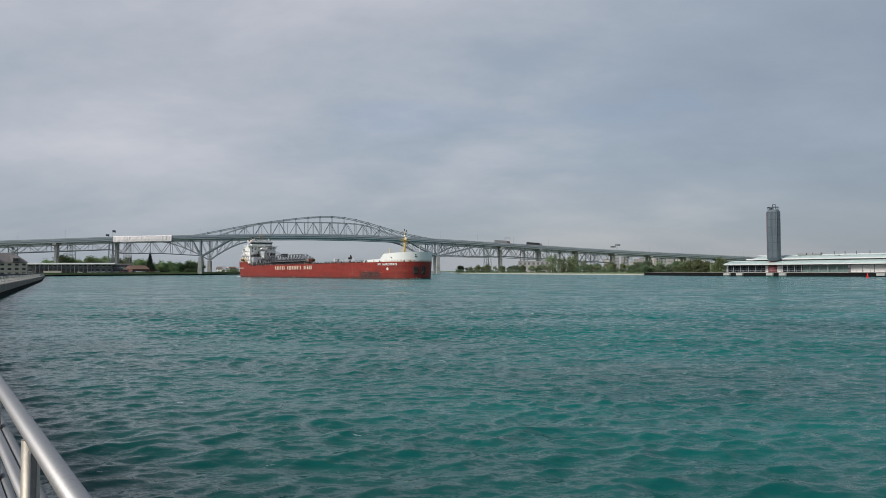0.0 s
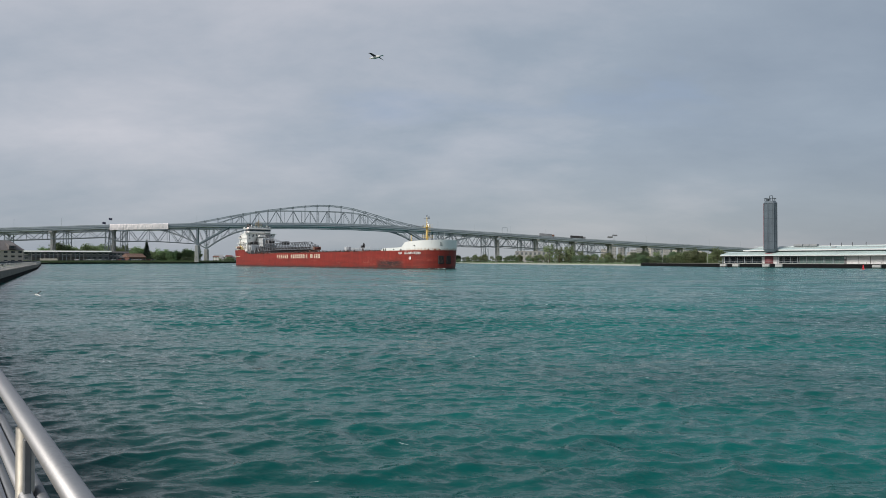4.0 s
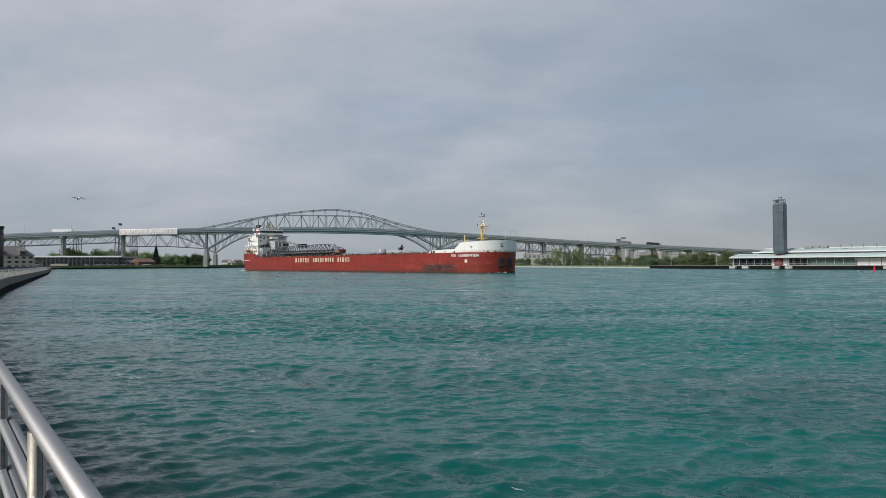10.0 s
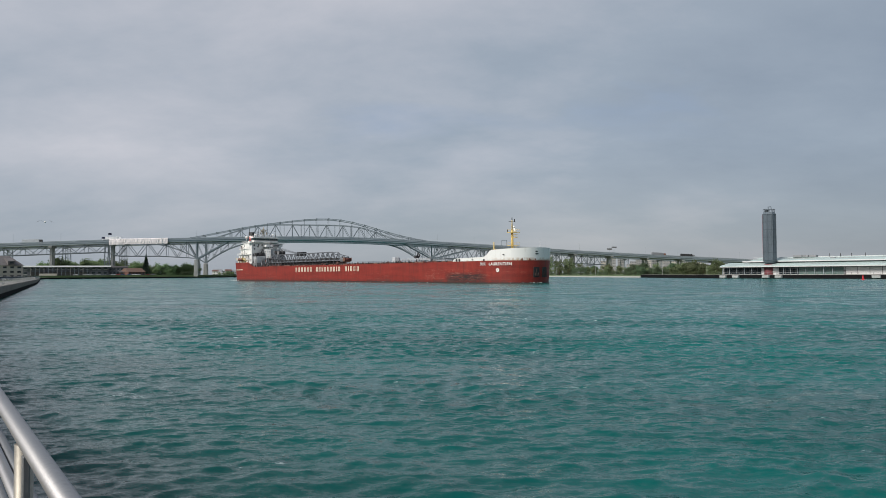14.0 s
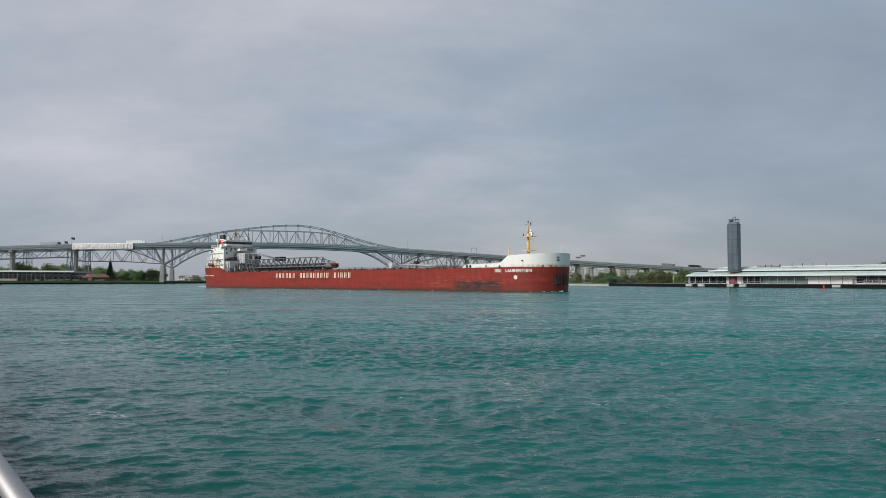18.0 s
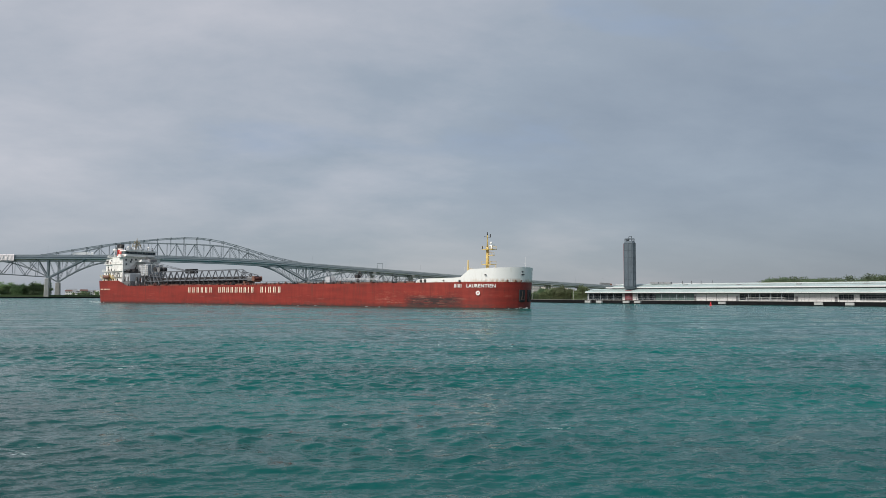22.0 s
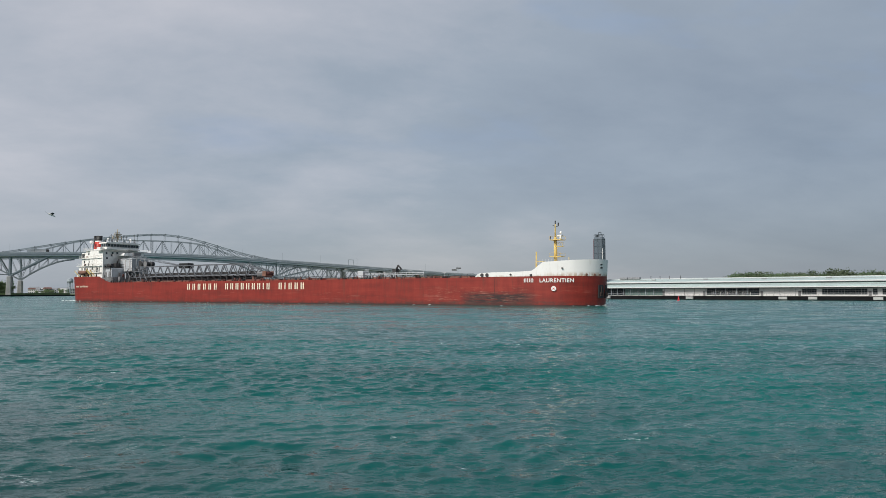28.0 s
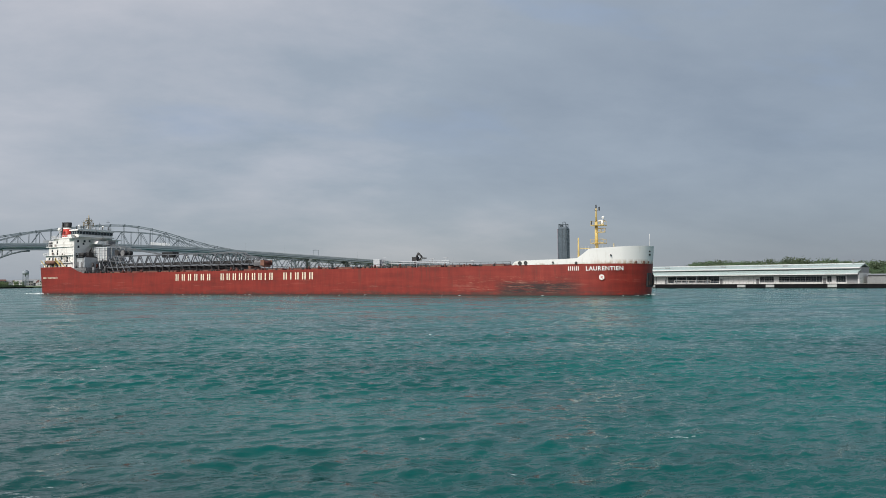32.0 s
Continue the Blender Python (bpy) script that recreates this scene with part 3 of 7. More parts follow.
def add_profile(bm, outline, x0, x1):
    """A solid whose outline lies in y, z and runs from x0 to x1."""
    a = [bm.verts.new((x0, y, z)) for y, z in outline]
    b = [bm.verts.new((x1, y, z)) for y, z in outline]
    n = len(outline)
    for k in range(n):
        bm.faces.new((a[k], a[(k + 1) % n], b[(k + 1) % n], b[k]))
    bm.faces.new(a[::-1])
    bm.faces.new(b)
    bmesh.ops.recalc_face_normals(bm, faces=bm.faces)
    return bm


def beam_mesh(mat):
    """A rolled girder of unit length along x: web and two flanges."""
    bm = bmesh.new()
    add_box(bm, 0, 1, -0.5, 0.5, -0.5, -0.36)
    add_box(bm, 0, 1, -0.5, 0.5, 0.36, 0.5)
    add_box(bm, 0, 1, -0.32, 0.32, -0.36, 0.36)
    return mesh_of("beam", bm, mat)


def beam(name, me, parent, a, b, wide, deep):
    """A straight member from a to b on shared mesh data."""
    a, b = Vector(a), Vector(b)
    d = b - a
    x = d.normalized()
    y = Vector((0, 0, 1)).cross(x)
    y = y.normalized() if y.length > 1e-4 else Vector((0, 1, 0))
    z = x.cross(y)
    m = Matrix.Translation(a) @ Matrix((x, y, z)).transposed().to_4x4() @ Matrix.Diagonal((d.length, wide, deep, 1))
    return part(name, me, None, parent, m=m)


# ---- water and land ----
LAND_Z = 1.6
SHORE_WEST = [(10.0, -70.0), (4.0, -8.0), (1.84, -2.06), (-21.0, 29.6), (-30.0, 44.0), (-60.0, 97.0), (-160.0, 285.0), (-285.0, 512.0), (-350.0, 625.0), (-375.0, 690.0), (-330.0, 745.0),
              (-262.0, 800.0), (-235.0, 905.0), (-260.0, 1150.0), (-330.0, 1500.0)]
SHORE_EAST = [(560.0, -236.0), (144.0, 366.0), (130.0, 425.0), (127.0, 455.0), (96.0, 560.0), (55.0, 700.0), (32.0, 800.0), (18.0, 900.0), (10.0, 1100.0), (60.0, 1600.0)]


WAVE_STEEP = 0.027


def water():
    """One sheet to the horizon: rings that widen with distance about a point behind the promenade, fine columns over the open river."""
    radii, r = [0.0], 3.0
    while r < 4700:
        radii.append(r)
        if r < 11:
            r += 0.5
        elif r < 48:
            r += 0.078
        elif r < 900:
            r += 0.078 + 0.0050 * (r - 48) + 0.00006 * (r - 48) ** 2
        else:
            r *= 1.12
    radii = np.array(radii)
    turn_fine = np.radians(np.linspace(-38, 54, 1060))
    turn_rest = np.radians(np.linspace(54, 322, 90))[1:-1]
    turns = np.concatenate([turn_fine, turn_rest])
    rr, aa = np.meshgrid(radii, turns, indexing="ij")
    gx, gy = rr * np.sin(aa), rr * np.cos(aa) - 10.0
    cell = np.maximum(np.gradient(radii), radii * 0.0016)
    rng = np.random.default_rng(11)
    dx, dy, dz = np.zeros_like(gx), np.zeros_like(gx), np.zeros_like(gx)
    # groups of waves come and go over the surface
    gust = np.full_like(gx, 0.95)
    for length, amount in ((17.0, 0.16), (26.0, 0.16), (41.0, 0.14), (11.0, 0.12)):
        turn = rng.uniform(0.9, 2.2)
        ph = (gx * math.cos(turn) + gy * math.sin(turn)) * 2 * math.pi / length + rng.random() * 6.3
        gust += amount * np.sin(ph + 1.2 * np.sin((gy * math.cos(turn) - gx * math.sin(turn)) * 3.0 / length + rng.random() * 6.3))
    for k in range(130):
        length = 0.24 * (3.4 / 0.24) ** ((k + rng.random()) / 130)
        turn = radians(102) + rng.normal(0, 0.62)
        steep = WAVE_STEEP * min(1.0, (length / 0.5) ** 0.4) * min(1.0, (1.0 / length) ** 1.0)
        fade = np.clip((length / cell - 2.2) / 2.5, 0, 1)
        n = int(np.max(np.nonzero(fade)[0])) + 1
        x, y = gx[:n], gy[:n]
        ph = (x * math.cos(turn) + y * math.sin(turn)) * 2 * math.pi / length + rng.random() * 6.3
        ph += 0.8 * np.sin((y * math.cos(turn) - x * math.sin(turn)) * 2.1 / length + rng.random() * 6.3)
        amp = steep * length / (2 * math.pi) * fade[:n, None] * gust[:n]
        dz[:n] += amp * np.sin(ph)
        drift = 1.05 * amp * np.cos(ph)          # crests draw together and sharpen
        dx[:n] += drift * math.cos(turn)
        dy[:n] += drift * math.sin(turn)
    verts = np.stack([gx + dx, gy + dy, dz], -1).reshape(-1, 3)
    n, m = rr.shape
    i = np.arange(n * m).reshape(n, m)
    j = np.roll(i, -1, axis=1)
    quads = np.stack([i[:-1], i[1:], j[1:], j[:-1]], -1).reshape(-1, 4)[:, ::-1]
    me = bpy.data.meshes.new("water")
    me.vertices.add(len(verts))
    me.vertices.foreach_set("co", verts.ravel())
    me.loops.add(quads.size)
    me.loops.foreach_set("vertex_index", quads.ravel())
    me.polygons.add(len(quads))
    me.polygons.foreach_set("loop_start", np.arange(0, quads.size, 4))
    me.polygons.foreach_set("loop_total", np.full(len(quads), 4))
    me.polygons.foreach_set("use_smooth", np.ones(len(quads), bool))
    me.update()
    me.validate()
    if me.polygons[50000].normal.z < 0:
        me.flip_normals()
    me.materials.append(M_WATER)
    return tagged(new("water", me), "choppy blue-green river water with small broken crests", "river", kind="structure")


RIVER = water()


def land(name, shore, far, mat, label, category, z=LAND_Z):
    bm = bmesh.new()
    outline = shore + far
    area = sum(a[0] * b[1] - b[0] * a[1] for a, b in zip(outline, outline[1:] + outline[:1]))
    add_prism(bm, outline if area > 0 else outline[::-1], -3.0, z)
    return solid(name, bm, mat, label, category, kind="structure")


def inset(line, d):
    """A polyline moved sideways to its left by d."""
    out = []
    for k, p in enumerate(line):
        a, b = Vector(line[max(0, k - 1)]), Vector(line[min(len(line) - 1, k + 1)])
        t = (b - a).normalized()
        out.append((p[0] - t.y * d, p[1] + t.x * d))
    return out


land("ground", inset(SHORE_WEST, 0.6), [(-900.0, 2400.0), (-4300.0, 2600.0), (-4300.0, -900.0), (-200.0, -900.0)], M_GRASS, "mown riverside grass behind the seawall", "ground")
land("ground", inset(SHORE_EAST, -0.6), [(900.0, 2600.0), (4300.0, 2600.0), (4300.0, -900.0), (1100.0, -900.0)], M_GRASS, "low green riverside ground on the far bank", "ground", 1.1)
# the far end of the strait
land("ground", [(-420.0, 1900.0), (-100.0, 2300.0), (500.0, 2500.0)], [(900.0, 4200.0), (-2500.0, 4200.0), (-2500.0, 1900.0)], M_GRASS, "low distant wooded shore", "ground", 1.3)


def ribbon(name, line, d0, d1, z0, z1, mat, label, category, kind="structure"):
    """A kerb-like strip that follows a shoreline between two side distances."""
    bm = bmesh.new()
    a, b = inset(line, d0), inset(line, d1)
    prev = None
    for p, q in zip(a, b):
        ring = [bm.verts.new((p[0], p[1], z0)), bm.verts.new((p[0], p[1], z1)), bm.verts.new((q[0], q[1], z1)), bm.verts.new((q[0], q[1], z0))]
        if prev:
            for k in range(4):
                bm.faces.new((prev[k], prev[(k + 1) % 4], ring[(k + 1) % 4], ring[k]))
        else:
            bm.faces.new(ring)
        prev = ring
    bm.faces.new(prev[::-1])
    bmesh.ops.recalc_face_normals(bm, faces=bm.faces)
    return solid(name, bm, mat, label, category, kind=kind)


ribbon("seawall", SHORE_WEST[:9], 0.0, 0.7, -2.5, 0.75, M_CONCDARK, "dark wet sheet-pile seawall along the promenade", "seawall")
ribbon("seawall_cap", SHORE_WEST[:9], -0.08, 0.9, 0.75, 1.80, M_CAP, "weathered brown-grey concrete cap of the seawall", "seawall")
ribbon("pavement", SHORE_WEST[:8], 0.9, 6.0, 1.0, 1.78, M_PAVE, "concrete riverside promenade", "pavement")
ribbon("seawall", SHORE_WEST[8:13], 0.0, 0.8, -2.5, 1.35, M_CONCDARK, "dark low seawall before the lawn under the bridge", "seawall")
ribbon("seawall", SHORE_EAST[:4], -0.9, 0.0, -2.5, 1.75, M_CONCDARK, "black timber and sheet-pile dock wall", "dock wall")
ribbon("pavement", SHORE_EAST[:4], -7.0, -0.9, 0.5, 1.85, M_PAVE, "concrete dock apron", "pavement")
ribbon("beach", SHORE_EAST[3:], -9.0, 0.5, -1.5, 0.85, M_SAND, "pale stony beach on the far bank", "beach")
ribbon("lawn", SHORE_WEST[8:13], 9.0, 90.0, 0.0, 3.3, M_GRASS, "raised lawn behind the low seawall", "lawn")


# ---- promenade railing ----
def railing():
    rail = thing("railing", "brushed aluminium promenade railing with round rails", "railing")
    o, d = Vector((-0.803, 1.583, 0)), Vector((-0.587, 0.81, 0)).normalized()
    side = Vector((-d.y, d.x, 0))
    top = 2.868
    for k, (z, r) in enumerate(((top, 0.0265), (top - 0.235, 0.0205), (top - 0.47, 0.0205), (top - 0.70, 0.0205), (top - 0.93, 0.0205))):
        a, b = o + d * -3.9, o + d * 12.9
        part("top_rail" if k == 0 else "rail", tube((a.x, a.y, z), (b.x, b.y, z), r, r, 24), M_CHROME, rail)
        if k:
            w = Vector((0.81, 0.587, 0)) * 0.040
            part("rail_channel", tube((a.x + w.x, a.y + w.y, z - 0.002), (b.x + w.x, b.y + w.y, z - 0.002), 0.018, 0.018, 12), M_RAILGREY, rail)
    for s in [0.86 + 1.41 * k for k in range(-3, 9)]:
        p = o + d * s
        m = Matrix.Translation((p.x, p.y, 0)) @ Matrix.Rotation(math.atan2(d.y, d.x), 4, "Z")
        post = part("post", tube((0, 0, 1.82), (0, 0, top - 0.022), 0.027, n=18), M_POST, rail, m=m)
        part("post_web", box(-0.066, -0.026, -0.010, 0.010, 1.82, top - 0.05, 0.003), M_RAILDARK, post)
        part("base_plate", box(-0.07, 0.07, -0.07, 0.07, 1.80, 1.822, 0.004), M_CHROME, post)
        part("bolt", tube((0.024, -0.018, top - 0.045), (0.024, -0.034, top - 0.045), 0.007, 0.007, 8), M_CHROME, post)
    return rail


railing()

# ---- the two bridges ----
BRIDGE = Matrix.Translation((-273, 803, 0)) @ Matrix.Rotation(radians(13), 4, "Z")
DECK = [(-900, 6.0), (-700, 13.0), (-420, 26.5), (-200, 36.6), (-90, 41.4), (0, 43.9), (60, 45.4), (120, 46.0), (180, 45.2), (222, 43.7), (284, 40.4), (356, 36.4), (454, 30.6), (556, 25.4), (670, 20.6), (850, 13.0), (1100, 4.0)]


def deck_z(s):
    for (a, za), (b, zb) in zip(DECK, DECK[1:]):
        if a <= s <= b:
            return za + (zb - za) * (s - a) / (b - a)
    return DECK[0][1]


def bottom_z(s):
    """The lower chord of the trusses below the deck."""
    if s < -90:
        return deck_z(s) - 12.6 - 0.01 * (s + 90) * 0.3
    if s <= 0:
        return 24.3 - max(0, s + 40) * 0.06
    if s >= 277:
        return 22.0 - (s - 277) * 0.022 if s < 356 else deck_z(s) - 15.2
    return 0


ARCH = [(-6, 44.6), (14, 48.6), (34, 53.0), (54, 57.0), (75, 60.5), (96, 63.5), (111, 65.4), (126, 66.9), (141, 67.7), (154, 67.3), (170, 65.1), (183, 62.1), (196, 58.5), (210, 54.4), (223, 50.6), (237, 47.2), (256, 43.6), (272, 41.0)]
HUMP = [(14, 47.0), (34, 54.0), (54, 60.0), (68, 62.8), (81, 64.2), (95, 64.4), (129, 64.4), (153, 64.4), (176, 63.6), (192, 61.6), (206, 57.6), (228, 49.4), (250, 44.0), (262, 42.0)]


def along(line, s):
    """Height of a chord at s along the bridge."""
    for (a, za), (b, zb) in zip(line, line[1:]):
        if a <= s <= b:
            return za + (zb - za) * (s - a) / (b - a)
    return line[0][1] if s < line[0][0] else line[-1][1]


def haunch_z(t):
    """The curved haunch of the far bridge, t from the pier to its end at the deck."""
    return 17.4 + 23.6 * (1 - (1 - t) ** 1.75)


def bridge(near):
    m_steel = M_STEEL if near else M_STEEL2
    me = beam_mesh(m_steel)
    # members in the darker paint: flank trusses, hangers, webs
    dark_beam = beam_mesh(M_STEELDARK)
    if near:
        br = thing("arch_bridge", "pale grey steel tied-arch road bridge with concrete piers", "bridge", m=BRIDGE)
        halves, off = (0.0, 17.0), 0.0
    else:
        br = thing("truss_bridge", "older grey steel cantilever-truss bridge with a humped top chord", "bridge", m=BRIDGE)
        halves, off = (58.0, 70.0), 58.0
    # deck in lengths, with parapet and rail
    edge0, edge1 = halves[0] - 1.6, halves[1] + 1.6
    steps = list(range(-900, 1100, 20))
    for s in steps:
        z0, z1 = deck_z(s), deck_z(s + 20)
        bm = bmesh.new()
        ring = []
        for x, z in ((s, z0), (s + 20, z1)):
            ring.append([bm.verts.new((x, y, z + dz)) for y, dz in ((edge0, -3.4), (edge0, 0.0), (edge1, 0.0), (edge1, -3.4))])
        for k in range(4):
            bm.faces.new((ring[0][k], ring[0][(k + 1) % 4], ring[1][(k + 1) % 4], ring[1][k]))
        bmesh.ops.recalc_face_normals(bm, faces=bm.faces)
        part("deck", bm, M_GIRDER, br)
        for y in (edge0 - 0.25, edge1 + 0.25):
            beam("parapet", me, br, (s, y, z0 + 0.55), (s + 20, y, z1 + 0.55), 0.3, 0.9)
        beam("stringer", me, br, (s, edge0 - 0.35, z0 - 1.5), (s + 20, edge0 - 0.35, z1 - 1.5), 0.5, 0.5)
    # trusses below the deck on the flanks
    for lo, hi in ((-460, 0), (277, 507)) if near else ((277, 507),):
        count = round((hi - lo) / (10.5 if lo < 0 else 8.85))
        panels = [lo + (hi - lo) * k / count for k in range(count + 1)]
        if lo < 0 and count % 2:
            panels = panels[1:]
        for n, (a, b) in enumerate(zip(panels, panels[1:])):
            for y in (halves if near else halves[:1]):
                ta, tb, ba, bb = deck_z(a) - 3.4, deck_z(b) - 3.4, bottom_z(a), bottom_z(b)
                beam("chord", dark_beam, br, (a, y, ba), (b, y, bb), 0.6, 0.7)
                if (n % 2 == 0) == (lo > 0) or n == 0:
                    beam("vertical", dark_beam, br, (a, y, ba), (a, y, ta), 0.42, 0.42)
                beam("diagonal", dark_beam, br, (a, y, ta if (n % 2 == 1) == (lo < 0) else ba), (b, y, bb if (n % 2 == 1) == (lo < 0) else tb), 0.55, 0.55)
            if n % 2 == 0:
                beam("cross_frame", dark_beam, br, (a, halves[0], bottom_z(a)), (a, halves[1], bottom_z(a)), 0.4, 0.5)
    # over the main piers: straight struts on the near bridge, curved haunches on the far one
    pier_at = ((0.0, 1), (273.0, -1)) if near else ((4.5, 1), (272.0, -1))
    for s0, way in pier_at:
        for y in halves:
            if near:
                top = s0 + way * 36.0
                beam("strut", me, br, (s0, y, 20.8), (top, y, deck_z(top) - 2.6), 1.0, 1.3)
                for k in (1, 2):
                    x = s0 + way * 12.0 * k
                    z = 20.8 + (deck_z(top) - 23.4) * k / 3
                    beam("vertical", me, br, (x, y, z), (x, y, deck_z(x) - 3.4), 0.45, 0.45)
                    beam("diagonal", me, br, (x, y, z), (x - way * 7.0, y, deck_z(x) - 3.4), 0.5, 0.5)
                beam("main_post", me, br, (s0, y, 20.0), (s0, y, deck_z(s0) - 3.4), 1.2, 1.2)
                beam("diagonal", me, br, (s0, y, 20.8), (s0 - way * 10.5, y, deck_z(s0) - 3.4), 0.6, 0.6)
                if way < 0:
                    beam("strut", me, br, (s0, y, 20.8), (s0 + 62.0, y, deck_z(s0 + 62.0) - 1.6), 1.0, 1.3)
                continue
            for end, count in ((way * 52.0, 6), (-way * 66.0, 7)):
                last = None
                for k in range(count + 1):
                    t = k / count
                    x = s0 + end * t
                    p = (x, y, min(haunch_z(t), deck_z(x) - 2.4))
                    if last:
                        beam("haunch_chord", me, br, last, p, 0.8, 1.0)
                        if k < count - 1:
                            beam("vertical", me, br, p, (x, y, deck_z(x) - 3.4), 0.4, 0.4)
                            beam("diagonal", me, br, last, (x, y, deck_z(x) - 3.4), 0.42, 0.42)
                    last = p
            beam("main_post", me, br, (s0, y, 16.6), (s0, y, deck_z(s0) + 3.2), 0.9, 0.9)
    # over the main span
    if near:
        xs = [-6.0 + (272.0 + 6.0) * k / 20 for k in range(21)]
    else:
        xs = [14.0 + (262.0 - 14.0) * k / 24 for k in range(25)]
    line = ARCH if near else HUMP
    for y in halves:
        for k, (a, b) in enumerate(zip(xs, xs[1:])):
            za, zb = max(along(line, a), deck_z(a)), max(along(line, b), deck_z(b))
            if near:
                beam("rib_segment", me, br, (a, y, za), (b, y, zb), 0.7, 0.9)
                part("cover_plate", box(a - 0.7, a + 0.7, y - 0.5, y + 0.5, za - 0.65, za + 0.75), M_STEELDARK, br)
                if za > deck_z(a) + 1.5:
                    beam("hanger", dark_beam, br, (a, y, deck_z(a)), (a, y, za), 0.3, 0.3)
                if a > 175 and zb > deck_z(b) + 1.0:
                    beam("diagonal", dark_beam, br, (a, y, za), (b, y, deck_z(b)), 0.42, 0.42)
            else:
                beam("top_chord", me, br, (a, y, za), (b, y, zb), 0.7, 0.75)
                if k and za > deck_z(a) + 1.5:
                    beam("vertical", dark_beam, br, (a, y, deck_z(a)), (a, y, za), 0.38, 0.38)
                    beam("diagonal", dark_beam, br, (a, y, za if k % 2 else deck_z(a)), (b, y, deck_z(b) if k % 2 else zb), 0.5, 0.5)
    for a, b in zip(xs[1::2], xs[2::2]):
        z, zb = along(line, a), along(line, b)
        if z > deck_z(a) + 6:
            beam("wind_brace", me, br, (a, halves[0], z), (a, halves[1], z), 0.4, 0.4)
            beam("wind_brace", me, br, (a, halves[0], z), (b, halves[1], zb), 0.25, 0.25)
    # main piers
    for s, _ in pier_at:
        cap = 20.3 if near else 17.0
        for y in halves:
            bm = bmesh.new()
            lo = [bm.verts.new((s + sx * 2.5, y + sy * 2.5, -3.0)) for sx, sy in ((-1, -1), (1, -1), (1, 1), (-1, 1))]
            hi = [bm.verts.new((s + sx * 1.9, y + sy * 1.9, cap)) for sx, sy in ((-1, -1), (1, -1), (1, 1), (-1, 1))]
            for k in range(4):
                bm.faces.new((lo[k], lo[(k + 1) % 4], hi[(k + 1) % 4], hi[k]))
            bm.faces.new(hi)
            bmesh.ops.bevel(bm, geom=bm.edges[:], offset=0.4, segments=1, affect="EDGES")
            part("pier", bm, M_PIER, br)
    # flank piers and braced towers
    for s in (-88.0, -149.0, -210.0, -271.0, -332.0, -393.0, -454.0, 354.0, 404.5, 455.0, 505.5, 556.0, 607.0, 658.0, 709.0, 760.0, 811.0):
        cap = deck_z(s) - 3.4
        if near:
            bm = bmesh.new()
            for y in (4.5, 12.5):
                add_box(bm, s - 1.25, s + 1.25, y - 1.3, y + 1.3, -1.0, cap - 2.2, 0.25)
            add_box(bm, s - 1.9, s + 1.9, -1.2, 18.2, cap - 2.2, cap - 0.02, 0.3)
            part("pier", bm, M_PIER, br)
        else:
            for y in halves:
                for dx in (-2.6, 2.6):
                    beam("tower_leg", me, br, (s + dx * 1.3, y, 0.5), (s + dx, y, cap), 0.7, 0.7)
                n_b = 4
                for k in range(n_b):
                    za, zb = 1 + (cap - 2) * k / n_b, 1 + (cap - 2) * (k + 1) / n_b
                    beam("tower_brace", me, br, (s - 3.2, y, za), (s + 3.2, y, zb), 0.3, 0.35)
                    beam("tower_brace", me, br, (s + 3.2, y, za), (s - 3.2, y, zb), 0.3, 0.35)
            beam("cross_frame", me, br, (s, halves[0], cap - 1), (s, halves[1], cap - 1), 0.8, 1.0)
    if near:
        # braced steel tower beside the tall west pier
        for y in halves:
            for x0, x1 in ((-95.5, -94.5), (-89.5, -90.0)):
                beam("tower_leg", dark_beam, br, (x0, y, 1), (x1, y, 38), 0.8, 0.8)
            for k in range(6):
                za = 1 + 6 * k
                beam("tower_brace", dark_beam, br, (-95.3, y, za), (-89.6, y, za + 6), 0.35, 0.4)
                beam("tower_brace", dark_beam, br, (-89.6, y, za), (-95.3, y, za + 6), 0.35, 0.4)
        # lamp standards
        for s in range(-690, 900, 46):
            if -96 < s < -26:
                continue
            z = deck_z(s)
            part("lamp_standard", add_tube(tube((s, -1.9, z), (s, -1.9, z + 9.5), 0.13, 0.09, 6), (s, -1.9, z + 9.5), (s, 0.6, z + 9.9), 0.08, 0.06, 6), M_STEEL2, br)
        # sign gantry
        z = deck_z(357)
        for x in (357.0, 363.5):
            beam("gantry_post", me, br, (x, -1.9, z), (x, -1.9, z + 7.2), 0.4, 0.4)
        beam("gantry_beam", me, br, (356.8, -1.9, z + 7.2), (363.7, -1.9, z + 7.2), 0.4, 0.5)
        z = deck_z(508)
        for x, y in ((501.0, -1.9), (514.5, 12.0)):
            part("sign_post", tube((x, y, z), (x, y, z + 6.4 + y * 0.2), 0.16, n=6), M_STEEL2, br)
            part("sign", box(x - 3.6, x + 3.6, y - 0.5, y - 0.3, z + 4.6 + y * 0.2, z + 6.6 + y * 0.2, 0.05), M_SOOT, br, "back of a road sign")
        part("sign", box(350.6, 354.6, -2.2, -2.0, z + 0.9, z + 3.0, 0.05), M_STEEL2, br, "back of a road sign")
    return br


bridge(True)
bridge(False)


